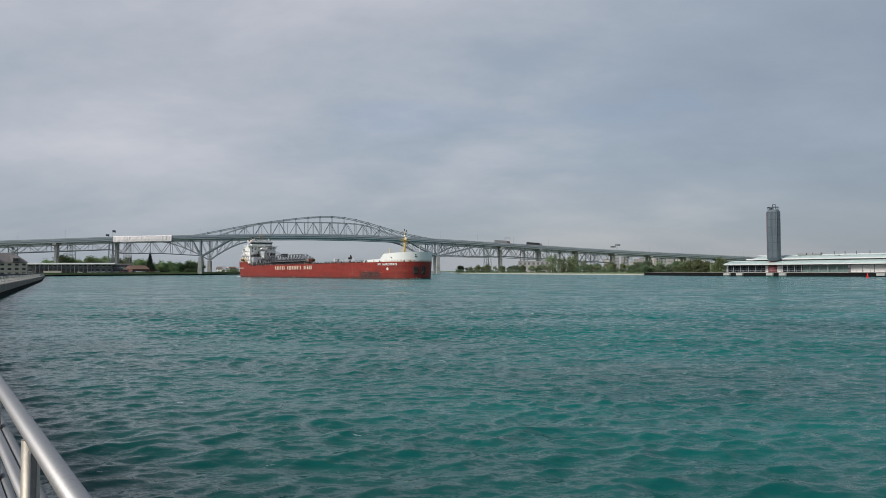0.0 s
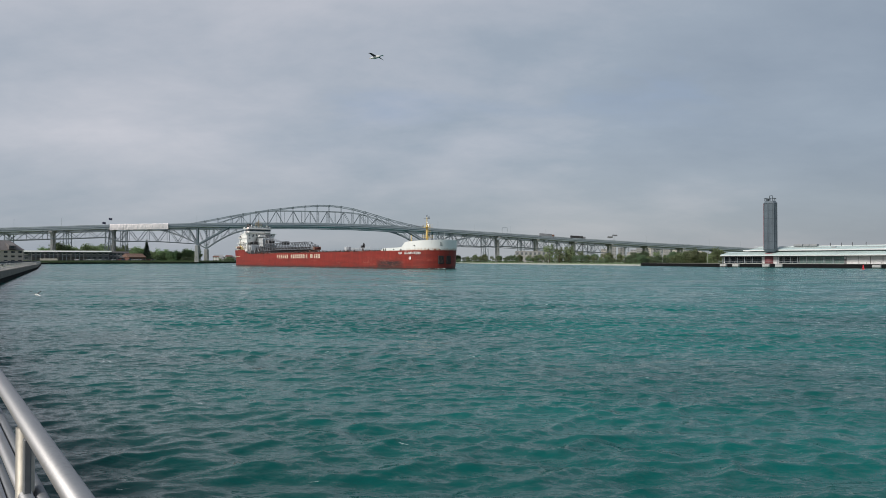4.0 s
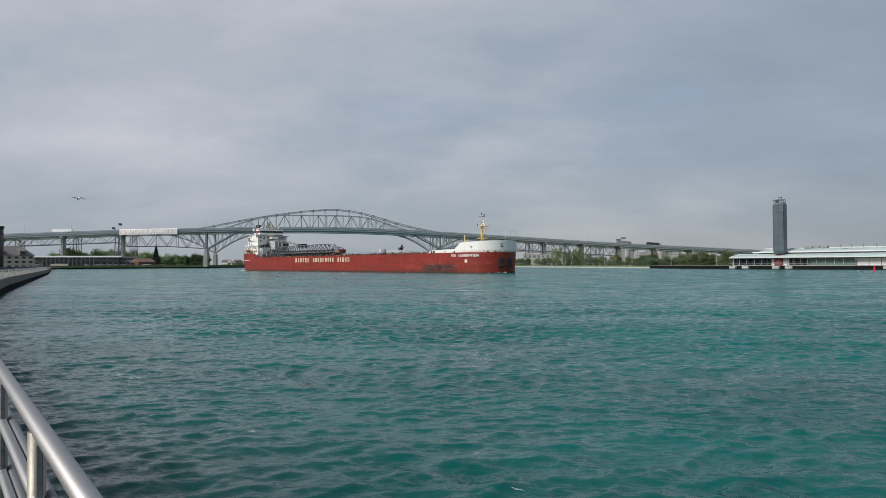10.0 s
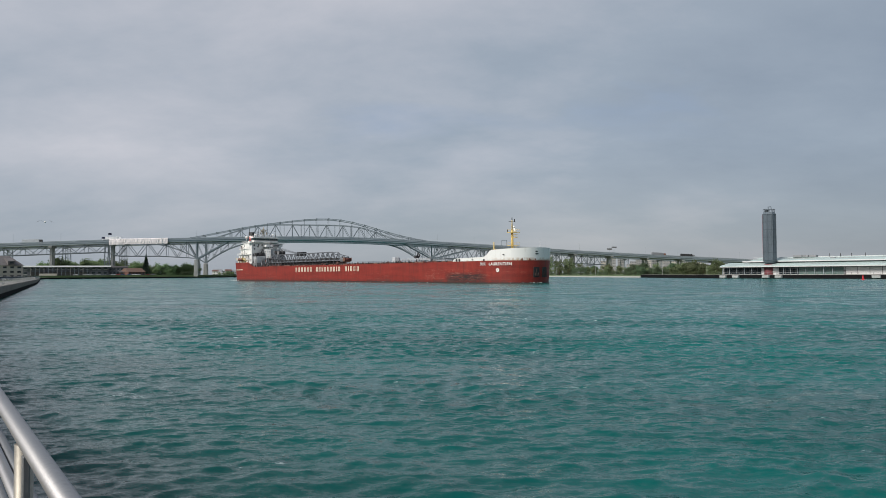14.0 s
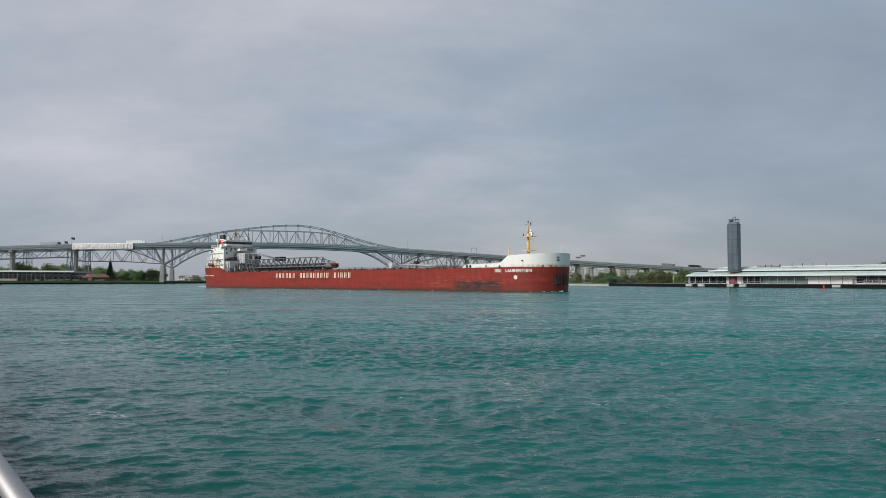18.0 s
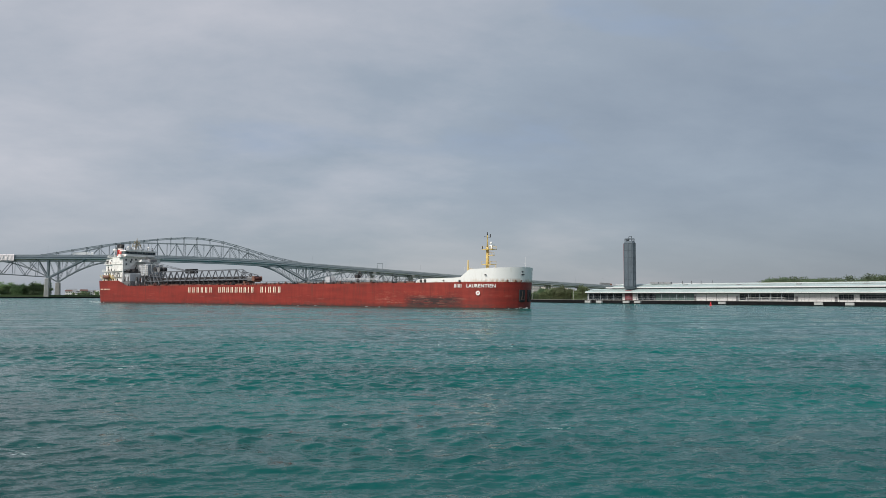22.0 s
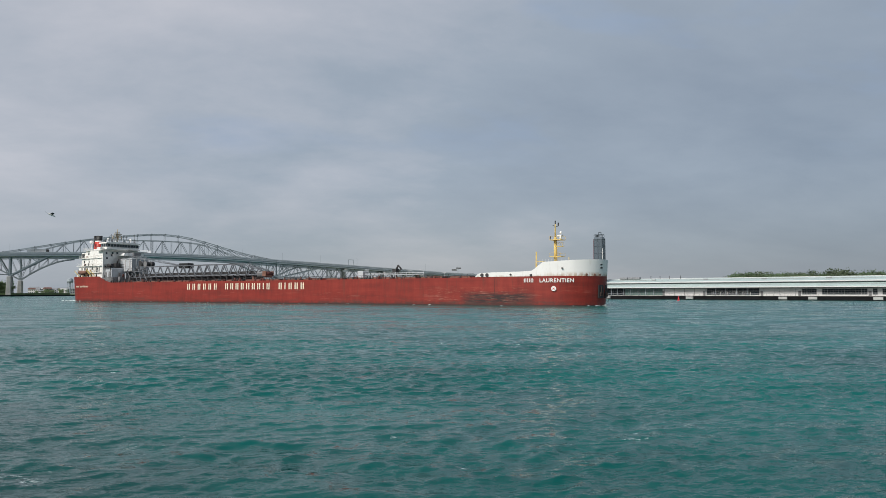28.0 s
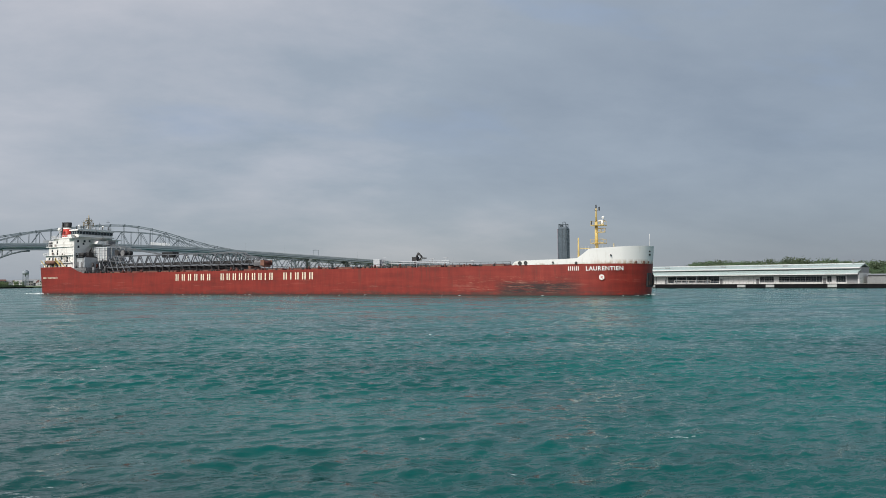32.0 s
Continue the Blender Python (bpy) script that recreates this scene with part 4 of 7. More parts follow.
def tarp():
    """Sheeting round the deck where the bridge is being painted."""
    bm = bmesh.new()
    ring_prev = None
    random.seed(4)
    for k in range(61):
        s = -90 + k
        z = deck_z(s)
        j = lambda a: random.uniform(-a, a)
        ring = [bm.verts.new((s + j(0.1), y, z + dz)) for y, dz in ((-2.75 + j(0.16), -4.9 + j(0.35)), (-2.95 + j(0.22), -2.3), (-2.85 + j(0.2), 0.7 + j(0.3)), (-2.3 + j(0.1), 1.35 + j(0.15)), (-2.2, -4.9))]
        if ring_prev:
            for q in range(5):
                bm.faces.new((ring_prev[q], ring_prev[(q + 1) % 5], ring[(q + 1) % 5], ring[q]))
        ring_prev = ring
    bmesh.ops.recalc_face_normals(bm, faces=bm.faces)
    return solid("sheeting", bm, M_TARP, "white wrinkled containment sheeting hung over the bridge side", "sheeting", m=BRIDGE)


tarp()


def flagpole(s, h):
    f = thing("flagpole", "flagpole with a dark flag at the bridge tower", "flagpole", "flags on the bridge", m=BRIDGE @ Matrix.Translation((s, -1.95, deck_z(s))))
    part("pole", tube((0, 0, 0), (0, 0, h), 0.13, 0.07, 8), M_STEEL2, f)
    bm = bmesh.new()
    rows = []
    for k in range(7):
        x = 0.1 + k * 0.55
        y = 0.25 * math.sin(k * 1.1)
        rows.append((bm.verts.new((x, y, h - 0.1 - k * 0.05)), bm.verts.new((x, y, h - 2.3 - k * 0.09))))
    for a, b in zip(rows, rows[1:]):
        bm.faces.new((a[0], a[1], b[1], b[0]))
    bmesh.ops.solidify(bm, geom=bm.faces[:], thickness=0.04)
    part("flag", bm, material("dark flag cloth", (0.05, 0.055, 0.10), 0.8, vary=0.3), f)


flagpole(-97.5, 4.2)
flagpole(-91.0, 8.3)


# ---- the ship (x forward from the stem, y to port, z up from the waterline) ----
SHIP_ROWS = [(0, -10.06, 309.78, -56.99), (4, 2.03, 287.03, -55.31), (8, 14.34, 265.11, -53.63), (12, 26.86, 244.02, -51.95), (16, 39.60, 223.76, -50.28), (20, 52.56, 204.34, -48.60), (24, 65.72, 185.75, -46.92), (28, 79.11, 168.00, -45.24), (32, 92.70, 151.07, -43.57)]
MAIN, POOP, FC_LOW, FC_TOP, BEAM = 7.35, 9.8, 8.65, 11.4, 11.6


def bow_point(a):
    """A plan point of the bow: a from 0 at the stem to a quarter turn at the parallel side."""
    return -16 + 15.5 * max(0.0, math.cos(a)) ** 0.8, BEAM * math.sin(a)


def half_beam(x):
    return BEAM if x < -16 else BEAM * math.sqrt(max(0.0, 1 - min(1.0, (x + 16) / 15.5) ** 2.5))


def hull_plan(n_bow=22, n_stern=10, mid=40):
    """Half breadth of the hull along x, from the stern to the stem."""
    pts = []
    for k in range(n_stern + 1):
        a = (math.pi / 2) * k / n_stern
        pts.append((-216.5 - 6 * math.cos(a) ** 0.5 if k < n_stern else -216.5, BEAM * math.sin(a) ** 0.7 if k else 0.0))
    for k in range(1, mid):
        pts.append((-216.5 + (216.5 - 16) * (k / mid) ** 1.25, BEAM))
    for k in range(n_bow + 1):
        a = (math.pi / 2) * (1 - k / n_bow)
        pts.append(bow_point(a))
    return pts


def hull_part(ship):
    plan = hull_plan()
    loop = [(x, -y) for x, y in plan] + [(x, y) for x, y in reversed(plan[1:-1])]

    def top(x):
        if x < -201:
            return POOP
        if x < -196:
            return POOP + (MAIN - POOP) * (x + 201) / 5
        return MAIN + (0.12 if x > -31 else 0)

    bm = bmesh.new()
    rings = []
    for f in (-0.25, 0.0, 0.2, 0.45, 0.7, 1.0):
        ring = []
        for x, y in loop:
            z = top(x) * f if f > 0 else f * 8
            t = max(0.0, (x + 22) / 22)
            s = max(0.0, (-212 - x) / 10)
            shrink = 1 - 0.055 * t * (1 - min(1.0, max(0.0, f))) - 0.10 * s * (1 - min(1.0, max(0.0, f)))
            ring.append(bm.verts.new((x - 0.5 * t * t * (1 - max(0.0, f)), y * shrink, z)))
        rings.append(ring)
    n = len(loop)
    for a, b in zip(rings, rings[1:]):
        for k in range(n):
            f = bm.faces.new((a[k], a[(k + 1) % n], b[(k + 1) % n], b[k]))
            f.smooth = True
    bmesh.ops.recalc_face_normals(bm, faces=bm.faces)
    bm.faces.new(rings[0])
    part("hull", bm, M_HULL, ship, "weathered red-oxide hull with rust and a long dark scrape")
    bm = bmesh.new()
    bm.faces.new([bm.verts.new((x, y * 0.995, MAIN - 0.25)) for x, y in loop if -204 < x])
    part("main_deck", bm, M_DECKRED, ship)
    bm = bmesh.new()
    bm.faces.new([bm.verts.new((x, y * 0.99, POOP - 1.0)) for x, y in loop if x < -200])
    part("poop_deck", bm, M_DECKRED, ship)


def forecastle_part(ship):
    xs = [-31.6, -30.6, -29.8, -26, -22, -18, -15.2, -14.4, -13.4, -12.5, -11.8] + [bow_point(math.pi / 2 * (1 - k / 22))[0] for k in range(9, 23)]

    half = half_beam
    xs.sort()

    def top(x):
        pts = [(-31.6, 7.48), (-30.4, 8.45), (-26, 8.60), (-15.4, 8.72), (-14.2, 9.5), (-12.4, 10.9), (-11.0, 11.15), (-5, 11.4), (1.2, 11.8)]
        for (a, za), (b, zb) in zip(pts, pts[1:]):
            if a <= x <= b:
                return za + (zb - za) * (x - a) / (b - a)
        return pts[-1][1]

    bm = bmesh.new()
    side = [(x, -half(x)) for x in xs] + [(x, half(x)) for x in reversed(xs[:-1])]
    rings = []
    for f, out in ((0.0, 1.003), (0.5, 1.006), (1.0, 1.01)):
        rings.append([bm.verts.new((x + 0.3 * f * max(0.0, (x + 22) / 22), y * out, 7.45 + (top(x) - 7.45) * f)) for x, y in side])
    rim = [bm.verts.new(v.co) for v in rings[-1]]
    inner = [bm.verts.new((v.co.x * 1.0 - 0.25 * max(0, (v.co.x + 22) / 22), v.co.y * 0.975, v.co.z)) for v in rings[-1]]
    floor_ = [bm.verts.new((v.co.x, v.co.y, min(v.co.z - 0.05, max(7.5, v.co.z - 0.9)))) for v in inner]
    n = len(side)
    for a, b in list(zip(rings, rings[1:])) + [(rim, inner), (inner, floor_)]:
        for k in range(n - 1):
            bm.faces.new((a[k], a[k + 1], b[k + 1], b[k])).smooth = b is not inner and b is not floor_
    # decking as strips from side to side
    m = n // 2
    for k in range(m):
        a, b, c, d = floor_[k], floor_[k + 1], floor_[n - 2 - k], floor_[n - 1 - k]
        if len({a, b, c, d}) == 4:
            bm.faces.new((a, b, c, d))
    bmesh.ops.recalc_face_normals(bm, faces=bm.faces)
    fc = part("forecastle", bm, M_FORE, ship, "white-painted raised forecastle with a sloping step")
    for x in (-29.4, -27.9):
        for sg in (-1, 1):
            part("mooring_port", tube((x, sg * 11.55, 7.92), (x, sg * 11.80, 7.92), 0.48, 0.48, 16), M_DARK, fc)
    for x, z, r in ((-21.0, 7.95, 0.22), (-15.3, 7.75, 0.30), (-7.5, 9.4, 0.18)):
        part("port", tube((x, -half(x) * 0.98, z), (x, -half(x) * 1.03, z), r, r, 10), M_DARK, fc)
    return fc


def add_bars(bm, x0, x1, z0, z1, stroke, y0, y1):
    """Two upright strokes that stand for one letter."""
    add_box(bm, x0, x0 + stroke, y0, y1, z0, z1)
    return add_box(bm, x1 - stroke, x1, y0, y1, z0, z1)


def lettering(ship):
    """Cream upright bars along the side, two as large as the letter that they stand for."""
    y = -(BEAM + 0.03)
    sign = None
    for x0, x1, widths in ((-148.2, -132.9, (1.3,) * 6), (-128.5, -107.6, (1.3, 1.3, 1.3, 1.3, 1.5, 1.3, 1.3, 0.5, 1.3)), (-103.5, -92.7, (1.3, 0.5, 1.3, 1.3, 1.3))):
        gap = (x1 - x0 - sum(widths)) / (len(widths) - 1)
        x = x0
        for w in widths:
            bm = bmesh.new()
            if w < 1:
                add_box(bm, x, x + 0.42, y - 0.02, y + 0.02, 4.5, 6.55)
            else:
                add_bars(bm, x, x + w, 4.5, 6.55, 0.42, y - 0.02, y + 0.02)
            if sign is None:
                sign = part("side_lettering", bm, M_CREAM, ship, "row of cream upright bars on the hull side")
            else:
                part("mark", bm, M_CREAM, sign)
            x += w + gap


def stern_marks(ship):
    """Small cream bars where the name stands near the stern."""
    for k in range(13):
        if k == 3:
            continue
        x = -217.4 + k * 0.66
        part("stern_mark", add_bars(bmesh.new(), x, x + 0.42, 5.6, 6.2, 0.12, -BEAM - 0.05, -BEAM + 0.3), M_CREAM, ship)


def word(name, text, size, mat, parent, place, label="", curve=None):
    """Words in the built-in font as a mesh that lies on the ship's side."""
    cu = bpy.data.curves.new(name, "FONT")
    cu.body, cu.size, cu.extrude, cu.align_x = text, size, 0.02, "LEFT"
    cu.offset, cu.space_character = 0.03, 1.13
    ob = bpy.data.objects.new(name, cu)
    scene.collection.objects.link(ob)
    me = bpy.data.meshes.new_from_object(ob.evaluated_get(bpy.context.evaluated_depsgraph_get()))
    bpy.data.objects.remove(ob)
    for v in me.vertices:
        v.co = place(v.co)
    me.materials.clear()
    me.materials.append(mat)
    return part(name, me, None, parent, label)


def bow_xy(d):
    """The plan point at the arc distance d aft of the stem, on the starboard side."""
    pts = [(p[0], -p[1]) for p in (bow_point(math.pi / 2 * k / 120) for k in range(121))]
    run = 0.0
    for a, b in zip(pts, pts[1:]):
        l = math.hypot(b[0] - a[0], b[1] - a[1])
        if run + l >= d:
            f = (d - run) / l
            return a[0] + (b[0] - a[0]) * f, a[1] + (b[1] - a[1]) * f
        run += l
    return pts[-1][0] - (d - run), pts[-1][1]


def bow_marks(ship):
    def on_bow(d0, z0, out):
        def place(c):
            x, y = bow_xy(d0 - c.x)
            x2, y2 = bow_xy(d0 - c.x - 0.05)
            nx, ny = (y2 - y), -(x2 - x)
            l = math.hypot(nx, ny) or 1
            return Vector((x + nx / l * (out + c.z), y + ny / l * (out + c.z), z0 + c.y))
        return place
    # arc distance of the first letter from the stem
    first = 23.1
    for k in range(3):
        bm = bmesh.new()
        add_bars(bm, 0, 0.66, 0, 0.98, 0.2, -0.02, 0.02)
        bm.transform(Matrix.Rotation(radians(-90), 4, "X") @ Matrix.Diagonal((1, 1, -1, 1)))
        for v in bm.verts:
            v.co.y = abs(v.co.y)
        pl = on_bow(first - 0.95 * k, 5.93, 0.10)
        for v in bm.verts:
            v.co = pl(v.co)
        part("name_mark", bm, M_WHITE, ship, "white block mark on the bow")
    word("ship_name", "LAURENTIEN", 1.33, M_WHITE, ship, on_bow(first - 4.2, 5.93, 0.10), "white painted ship's name on the bow")
    # round mark below the name
    x, y = bow_xy(15.3)
    x2, y2 = bow_xy(15.2)
    t = Vector((x2 - x, y2 - y, 0)).normalized()
    nrm = Vector((t.y, -t.x, 0))
    c = Vector((x, y, 4.35)) + nrm * 0.12
    part("bow_disc", tube(c, c + nrm * 0.05, 0.62, 0.62, 24), M_WHITE, ship, "white disc with a red cross on the bow")
    for a in (0.6, 2.17):
        d = t * math.cos(a) + Vector((0, 0, 1)) * math.sin(a)
        part("bow_disc_bar", tube(c + nrm * 0.07 - d * 0.38, c + nrm * 0.07 + d * 0.38, 0.06, 0.06, 6), M_REDPAINT, ship)
    # anchor pockets: black block for the recess's shade, frame and anchor
    for sg in (-1, 1):
        x, y = bow_xy(1.9)
        x2, y2 = bow_xy(1.7)
        t = Vector((x2 - x, (y2 - y), 0)).normalized()
        n2 = Vector((t.y, -t.x, 0))
        m = Matrix((t, n2, Vector((0, 0, 1)))).transposed().to_4x4()
        m.translation = Vector((x - 0.10, y * 0.99, 3.65))
        if sg > 0:
            m = Matrix.Diagonal((1, -1, 1, 1)) @ m
        pocket = part("anchor_pocket", box(-1.15, 1.15, -0.7, 0.12, -1.65, 1.65, 0.1), M_BLACK, ship, "black block for the shaded anchor recess", m=m)
        bm = bmesh.new()
        add_box(bm, -0.12, 0.12, 0.10, 0.26, -0.9, 1.2, 0.04)
        add_box(bm, -0.75, 0.75, 0.10, 0.30, -1.2, -0.85, 0.04)
        add_box(bm, -0.75, -0.5, 0.10, 0.30, -0.9, -0.2, 0.04)
        add_box(bm, 0.5, 0.75, 0.10, 0.30, -0.9, -0.2, 0.04)
        part("anchor", bm, M_ANCHOR, pocket)


def windows_on(parent, pts, axis, w, h, depth):
    """Framed dark panes: centres on a wall whose normal is along axis ('x' or 'y')."""
    for x, y, z in pts:
        if axis == "x":
            part("window", box(x - 0.02, x + depth, y - w / 2, y + w / 2, z - h / 2, z + h / 2), M_GLASS, parent)
        else:
            part("window", box(x - w / 2, x + w / 2, y - depth, y + 0.02, z - h / 2, z + h / 2), M_GLASS, parent)


def superstructure(ship):
    tiers = [(-221.0, -204.3, 9.2, 8.8, 11.5), (-220.2, -204.2, 9.0, 11.5, 14.2), (-219.0, -204.1, 8.7, 14.2, 17.3), (-216.5, -204.0, 8.5, 17.3, 20.4)]
    house = part("deckhouse", box(-204.6, -196.5, -9.3, 9.3, MAIN - 0.2, 9.4, 0.08), M_SOOT, ship, "grey open machinery space below the deckhouse")
    house = part("deckhouse", box(-213, -207.0, -9.0, 9.0, 9.0, 20.4, 0.12), M_WHITE, ship, "tall white aft deckhouse block")
    # the front plate sweeps back in a curve over the open machinery space
    part("front_plate", add_profile(bmesh.new(), [(-9.05, 9.0), (-8.5, 9.6), (-7.4, 11.6), (-6.6, 13.2), (-5.6, 15.0), (-4.2, 16.8), (-2.4, 18.2), (9.05, 18.4), (9.05, 20.4), (-9.05, 20.4)], -207.0, -203.6), M_WHITE, house, "white front plate with a swept lower edge")
    part("recess_wall", box(-207.0, -206.9, -8.4, 8.9, 9.0, 18.3), M_SHIPGREY, house, "sooty grey wall behind the machinery")
    part("machinery_floor", box(-207.0, -197.0, -8.9, 8.9, 9.2, 9.5), M_DARK, ship)
    casing = part("lower_casing", box(-206.8, -199.4, -7.9, 8.6, 9.5, 13.2, 0.15), M_SHIPGREY, ship, "grey plated casing under the platform")
    for x in (-205.4, -203.0, -200.9):
        part("casing_door", box(x - 0.45, x + 0.45, -7.96, -7.88, 9.6, 11.6, 0.03), M_SOOT, casing)
    for z in (11.9, 12.6):
        part("casing_rib", box(-206.8, -199.3, -8.0, -7.86, z, z + 0.12), M_SHIPGREY, casing)
    for x0, x1, half, z0, z1 in tiers:
        t = part("accommodation_tier", box(x0, x1, -half, half, z0, z1 - 0.12, 0.1), M_WHITE, ship)
        part("deck_edge", box(x0 - 0.7, x1 + 0.1, -half - 0.7, half + 0.7, z1 - 0.12, z1 + 0.04), M_WHITE, t)
        for k in range(4):
            x = x0 + 2.2 + k * (x1 - x0 - 3) / 3.6
            windows_on(t, [(x, -half, (z0 + z1) / 2 + 0.2)], "y", 0.75, 0.85, 0.05)
        for k in range(6):
            windows_on(t, [(x0, -half + 1.7 + k * (2 * half - 3.4) / 5, (z0 + z1) / 2 + 0.2)], "x", 0.8, 0.8, -0.06)
        bm = bmesh.new()
        for k in range(14):
            x = x0 - 0.6 + (x1 - x0 + 0.5) * k / 13
            add_tube(bm, (x, -half - 0.62, z1), (x, -half - 0.62, z1 + 1.0), 0.035, n=4)
        for dz in (0.5, 1.0):
            add_tube(bm, (x0 - 0.6, -half - 0.62, z1 + dz), (x1, -half - 0.62, z1 + dz), 0.035, n=4)
            add_tube(bm, (x0 - 0.6, -half - 0.62, z1 + dz), (x0 - 0.6, half + 0.62, z1 + dz), 0.035, n=4)
        part("handrail", bm, M_WHITE, t)
    # front wall with its few windows, and the curved notch at its foot
    windows_on(house, [(-203.6, y, z) for y, z in ((-7.6, 19.2), (-5.0, 19.3), (-7.4, 17.2), (-5.4, 18.4), (-3.0, 19.4), (6.8, 19.3), (-7.9, 13.8))], "x", 0.7, 0.8, 0.06)
    windows_on(house, [(-206.9, y, z) for y, z in ((-4.6, 11.2), (-2.0, 11.2), (2.6, 11.3), (6.5, 11.2), (7.0, 15.6), (-3.0, 15.2))], "x", 0.9, 1.7, 0.06)
    # wheelhouse
    wh = part("wheelhouse", box(-206.2, -202.4, -8.4, 5.6, 20.4, 23.2, 0.2), M_WHITE, ship, "white wheelhouse with a dark window band")
    part("window_band", box(-206.1, -202.22, -8.52, 5.72, 21.8, 22.8), M_GLASS, wh, "dark wrap-round windows")
    for k in range(12):
        y = -8.1 + k * 1.24
        part("mullion", box(-202.24, -202.16, y - 0.05, y + 0.05, 21.75, 22.85), M_SHIPGREY, wh)
    for k in range(3):
        x = -205.4 + k * 1.2
        part("mullion", box(x - 0.05, x + 0.05, -8.6, -8.5, 21.75, 22.85), M_SHIPGREY, wh)
    part("roof", add_profile(bmesh.new(), [(-9.0, 23.0), (-8.8, 23.45), (-6.5, 23.75), (3.6, 23.75), (6.0, 23.45), (6.2, 23.0)], -206.8, -201.7), M_WHITE, wh)
    part("apron", add_profile(bmesh.new(), [(-8.7, 20.7), (-8.7, 21.1), (5.9, 21.1), (5.9, 20.7)], -206.4, -201.6), M_WHITE, wh, "white walkway under the windows")
    part("bridge_wing", box(-206.5, -203.0, -10.5, 10.5, 20.1, 20.42, 0.06), M_WHITE, wh)
    part("wing_box", box(-205.6, -203.4, -10.4, -9.0, 20.4, 21.5, 0.08), M_WHITE, wh)
    bm = bmesh.new()
    for k in range(24):
        y = -8.6 + k * 14.2 / 23
        add_tube(bm, (-202.0, y, 23.5), (-202.0, y, 24.5), 0.035, n=4)
    add_tube(bm, (-202.0, -8.6, 24.5), (-202.0, 5.6, 24.5), 0.04, n=4)
    add_tube(bm, (-202.0, -8.6, 24.0), (-202.0, 5.6, 24.0), 0.03, n=4)
    part("handrail", bm, M_SHIPGREY, wh)
    rnd = random.Random(41)
    for k in range(16):
        y, x, h = rnd.uniform(-8, 5), rnd.uniform(-206, -202.6), rnd.uniform(0.4, 1.5)
        part("roof_fitting", tube((x, y, 23.5), (x, y, 23.7 + h), rnd.uniform(0.08, 0.3), rnd.uniform(0.05, 0.2), 7), rnd.choice((M_DARK, M_SHIPGREY, M_WHITE)), wh)
    for y, h in ((-5.8, 27.0), (0.8, 26.6), (4.4, 27.6), (-3.4, 26.2)):
        bm = tube((-203.4, y, 23.4), (-203.4, y, h), 0.07, 0.04, 5)
        add_tube(bm, (-203.4, y - 0.8, h - 0.7), (-203.4, y + 0.8, h - 0.7), 0.05, n=5)
        part("whip_aerial", bm, M_DARK, wh)
    # projecting bay, dark hoist block and the boxed-in elevator head
    part("bay", add_profile(bmesh.new(), [(-2.8, 18.3), (-2.2, 19.4), (3.2, 19.5), (3.2, 18.0)], -203.6, -199.6), M_WHITE, house)
    part("hoist_block", box(-203.4, -199.0, 1.2, 4.6, 18.3, 19.7, 0.2), M_SOOT, ship, "dark hoist winch house")
    el = part("elevator_casing", box(-202.0, -194.8, -2.6, 5.2, 11.8, 17.1, 0.25), M_SHIPGREY, ship, "grey ribbed casing of the loop elevator")
    for k in range(6):
        z = 12.2 + k * 0.9
        part("rib", box(-201.9, -194.6, -2.8, 5.4, z, z + 0.16), M_SHIPGREY, el)
    for y in (-2.4, -0.4, 1.6, 3.4, 5.0):
        part("rib", box(-194.8, -194.5, y - 0.1, y + 0.1, 11.9, 17.0), M_WHITE, el)
    for x in (-201.0, -198.4, -195.6):
        part("rib", box(x - 0.1, x + 0.1, -2.86, -2.6, 11.9, 17.0), M_WHITE, el)
    part("platform", box(-207.0, -199.6, -8.4, -2.6, 13.3, 13.6), M_DARK, ship)
    for x in (-204, -200):
        part("platform_strut", tube((x, -8.0, 9.4), (x, -8.0, 13.3), 0.12, n=6), M_DARK, ship)
        part("platform_strut", tube((x, -3.0, 9.4), (x, -3.0, 13.3), 0.12, n=6), M_DARK, ship)
    bm = bmesh.new()
    for k in range(12):
        add_tube(bm, (-206.5 + k * 0.6, -8.4, 13.6), (-206.5 + k * 0.6, -8.4, 14.7), 0.04, n=4)
    for dz in (14.15, 14.7):
        add_tube(bm, (-206.6, -8.4, dz), (-199.6, -8.4, dz), 0.05, n=4)
        add_tube(bm, (-199.6, -8.4, dz), (-199.6, -2.7, dz), 0.05, n=4)
    part("handrail", bm, M_DARK, ship)
    bm = tube((-203.4, -6.8, 14.3), (-200.6, -6.8, 14.3), 0.65, n=12)
    add_box(bm, -202.6, -200.6, -5.2, -3.4, 13.6, 15.2)
    add_tube(bm, (-201.6, -4.3, 15.2), (-200.4, -4.3, 16.8), 0.25, n=8)
    part("winch", bm, M_DARK, ship, "dark deck winch on the platform")
    # clutter of the machinery space
    for k in range(34):
        x, y = rnd.uniform(-206.4, -190.0), rnd.uniform(-8.8, 6.0)
        h, r = rnd.uniform(0.6, 2.6), rnd.uniform(0.15, 0.7)
        z = 9.4 if x < -197 else MAIN - 0.2
        part("machinery", tube((x, y, z), (x, y, z + h), r, r * rnd.uniform(0.6, 1.0), 8), rnd.choice((M_DARK, M_DARK, M_SHIPGREY, M_DECKRED, M_SOOT)), ship)
    for k in range(10):
        x, y = rnd.uniform(-205, -190), rnd.uniform(-8.6, 4)
        part("pipe", tube((x, y, 9.0), (x + rnd.uniform(-2.5, 2.5), y + rnd.uniform(-1, 1), rnd.uniform(10.5, 13)), 0.14, n=6), rnd.choice((M_DARK, M_SHIPGREY)), ship)
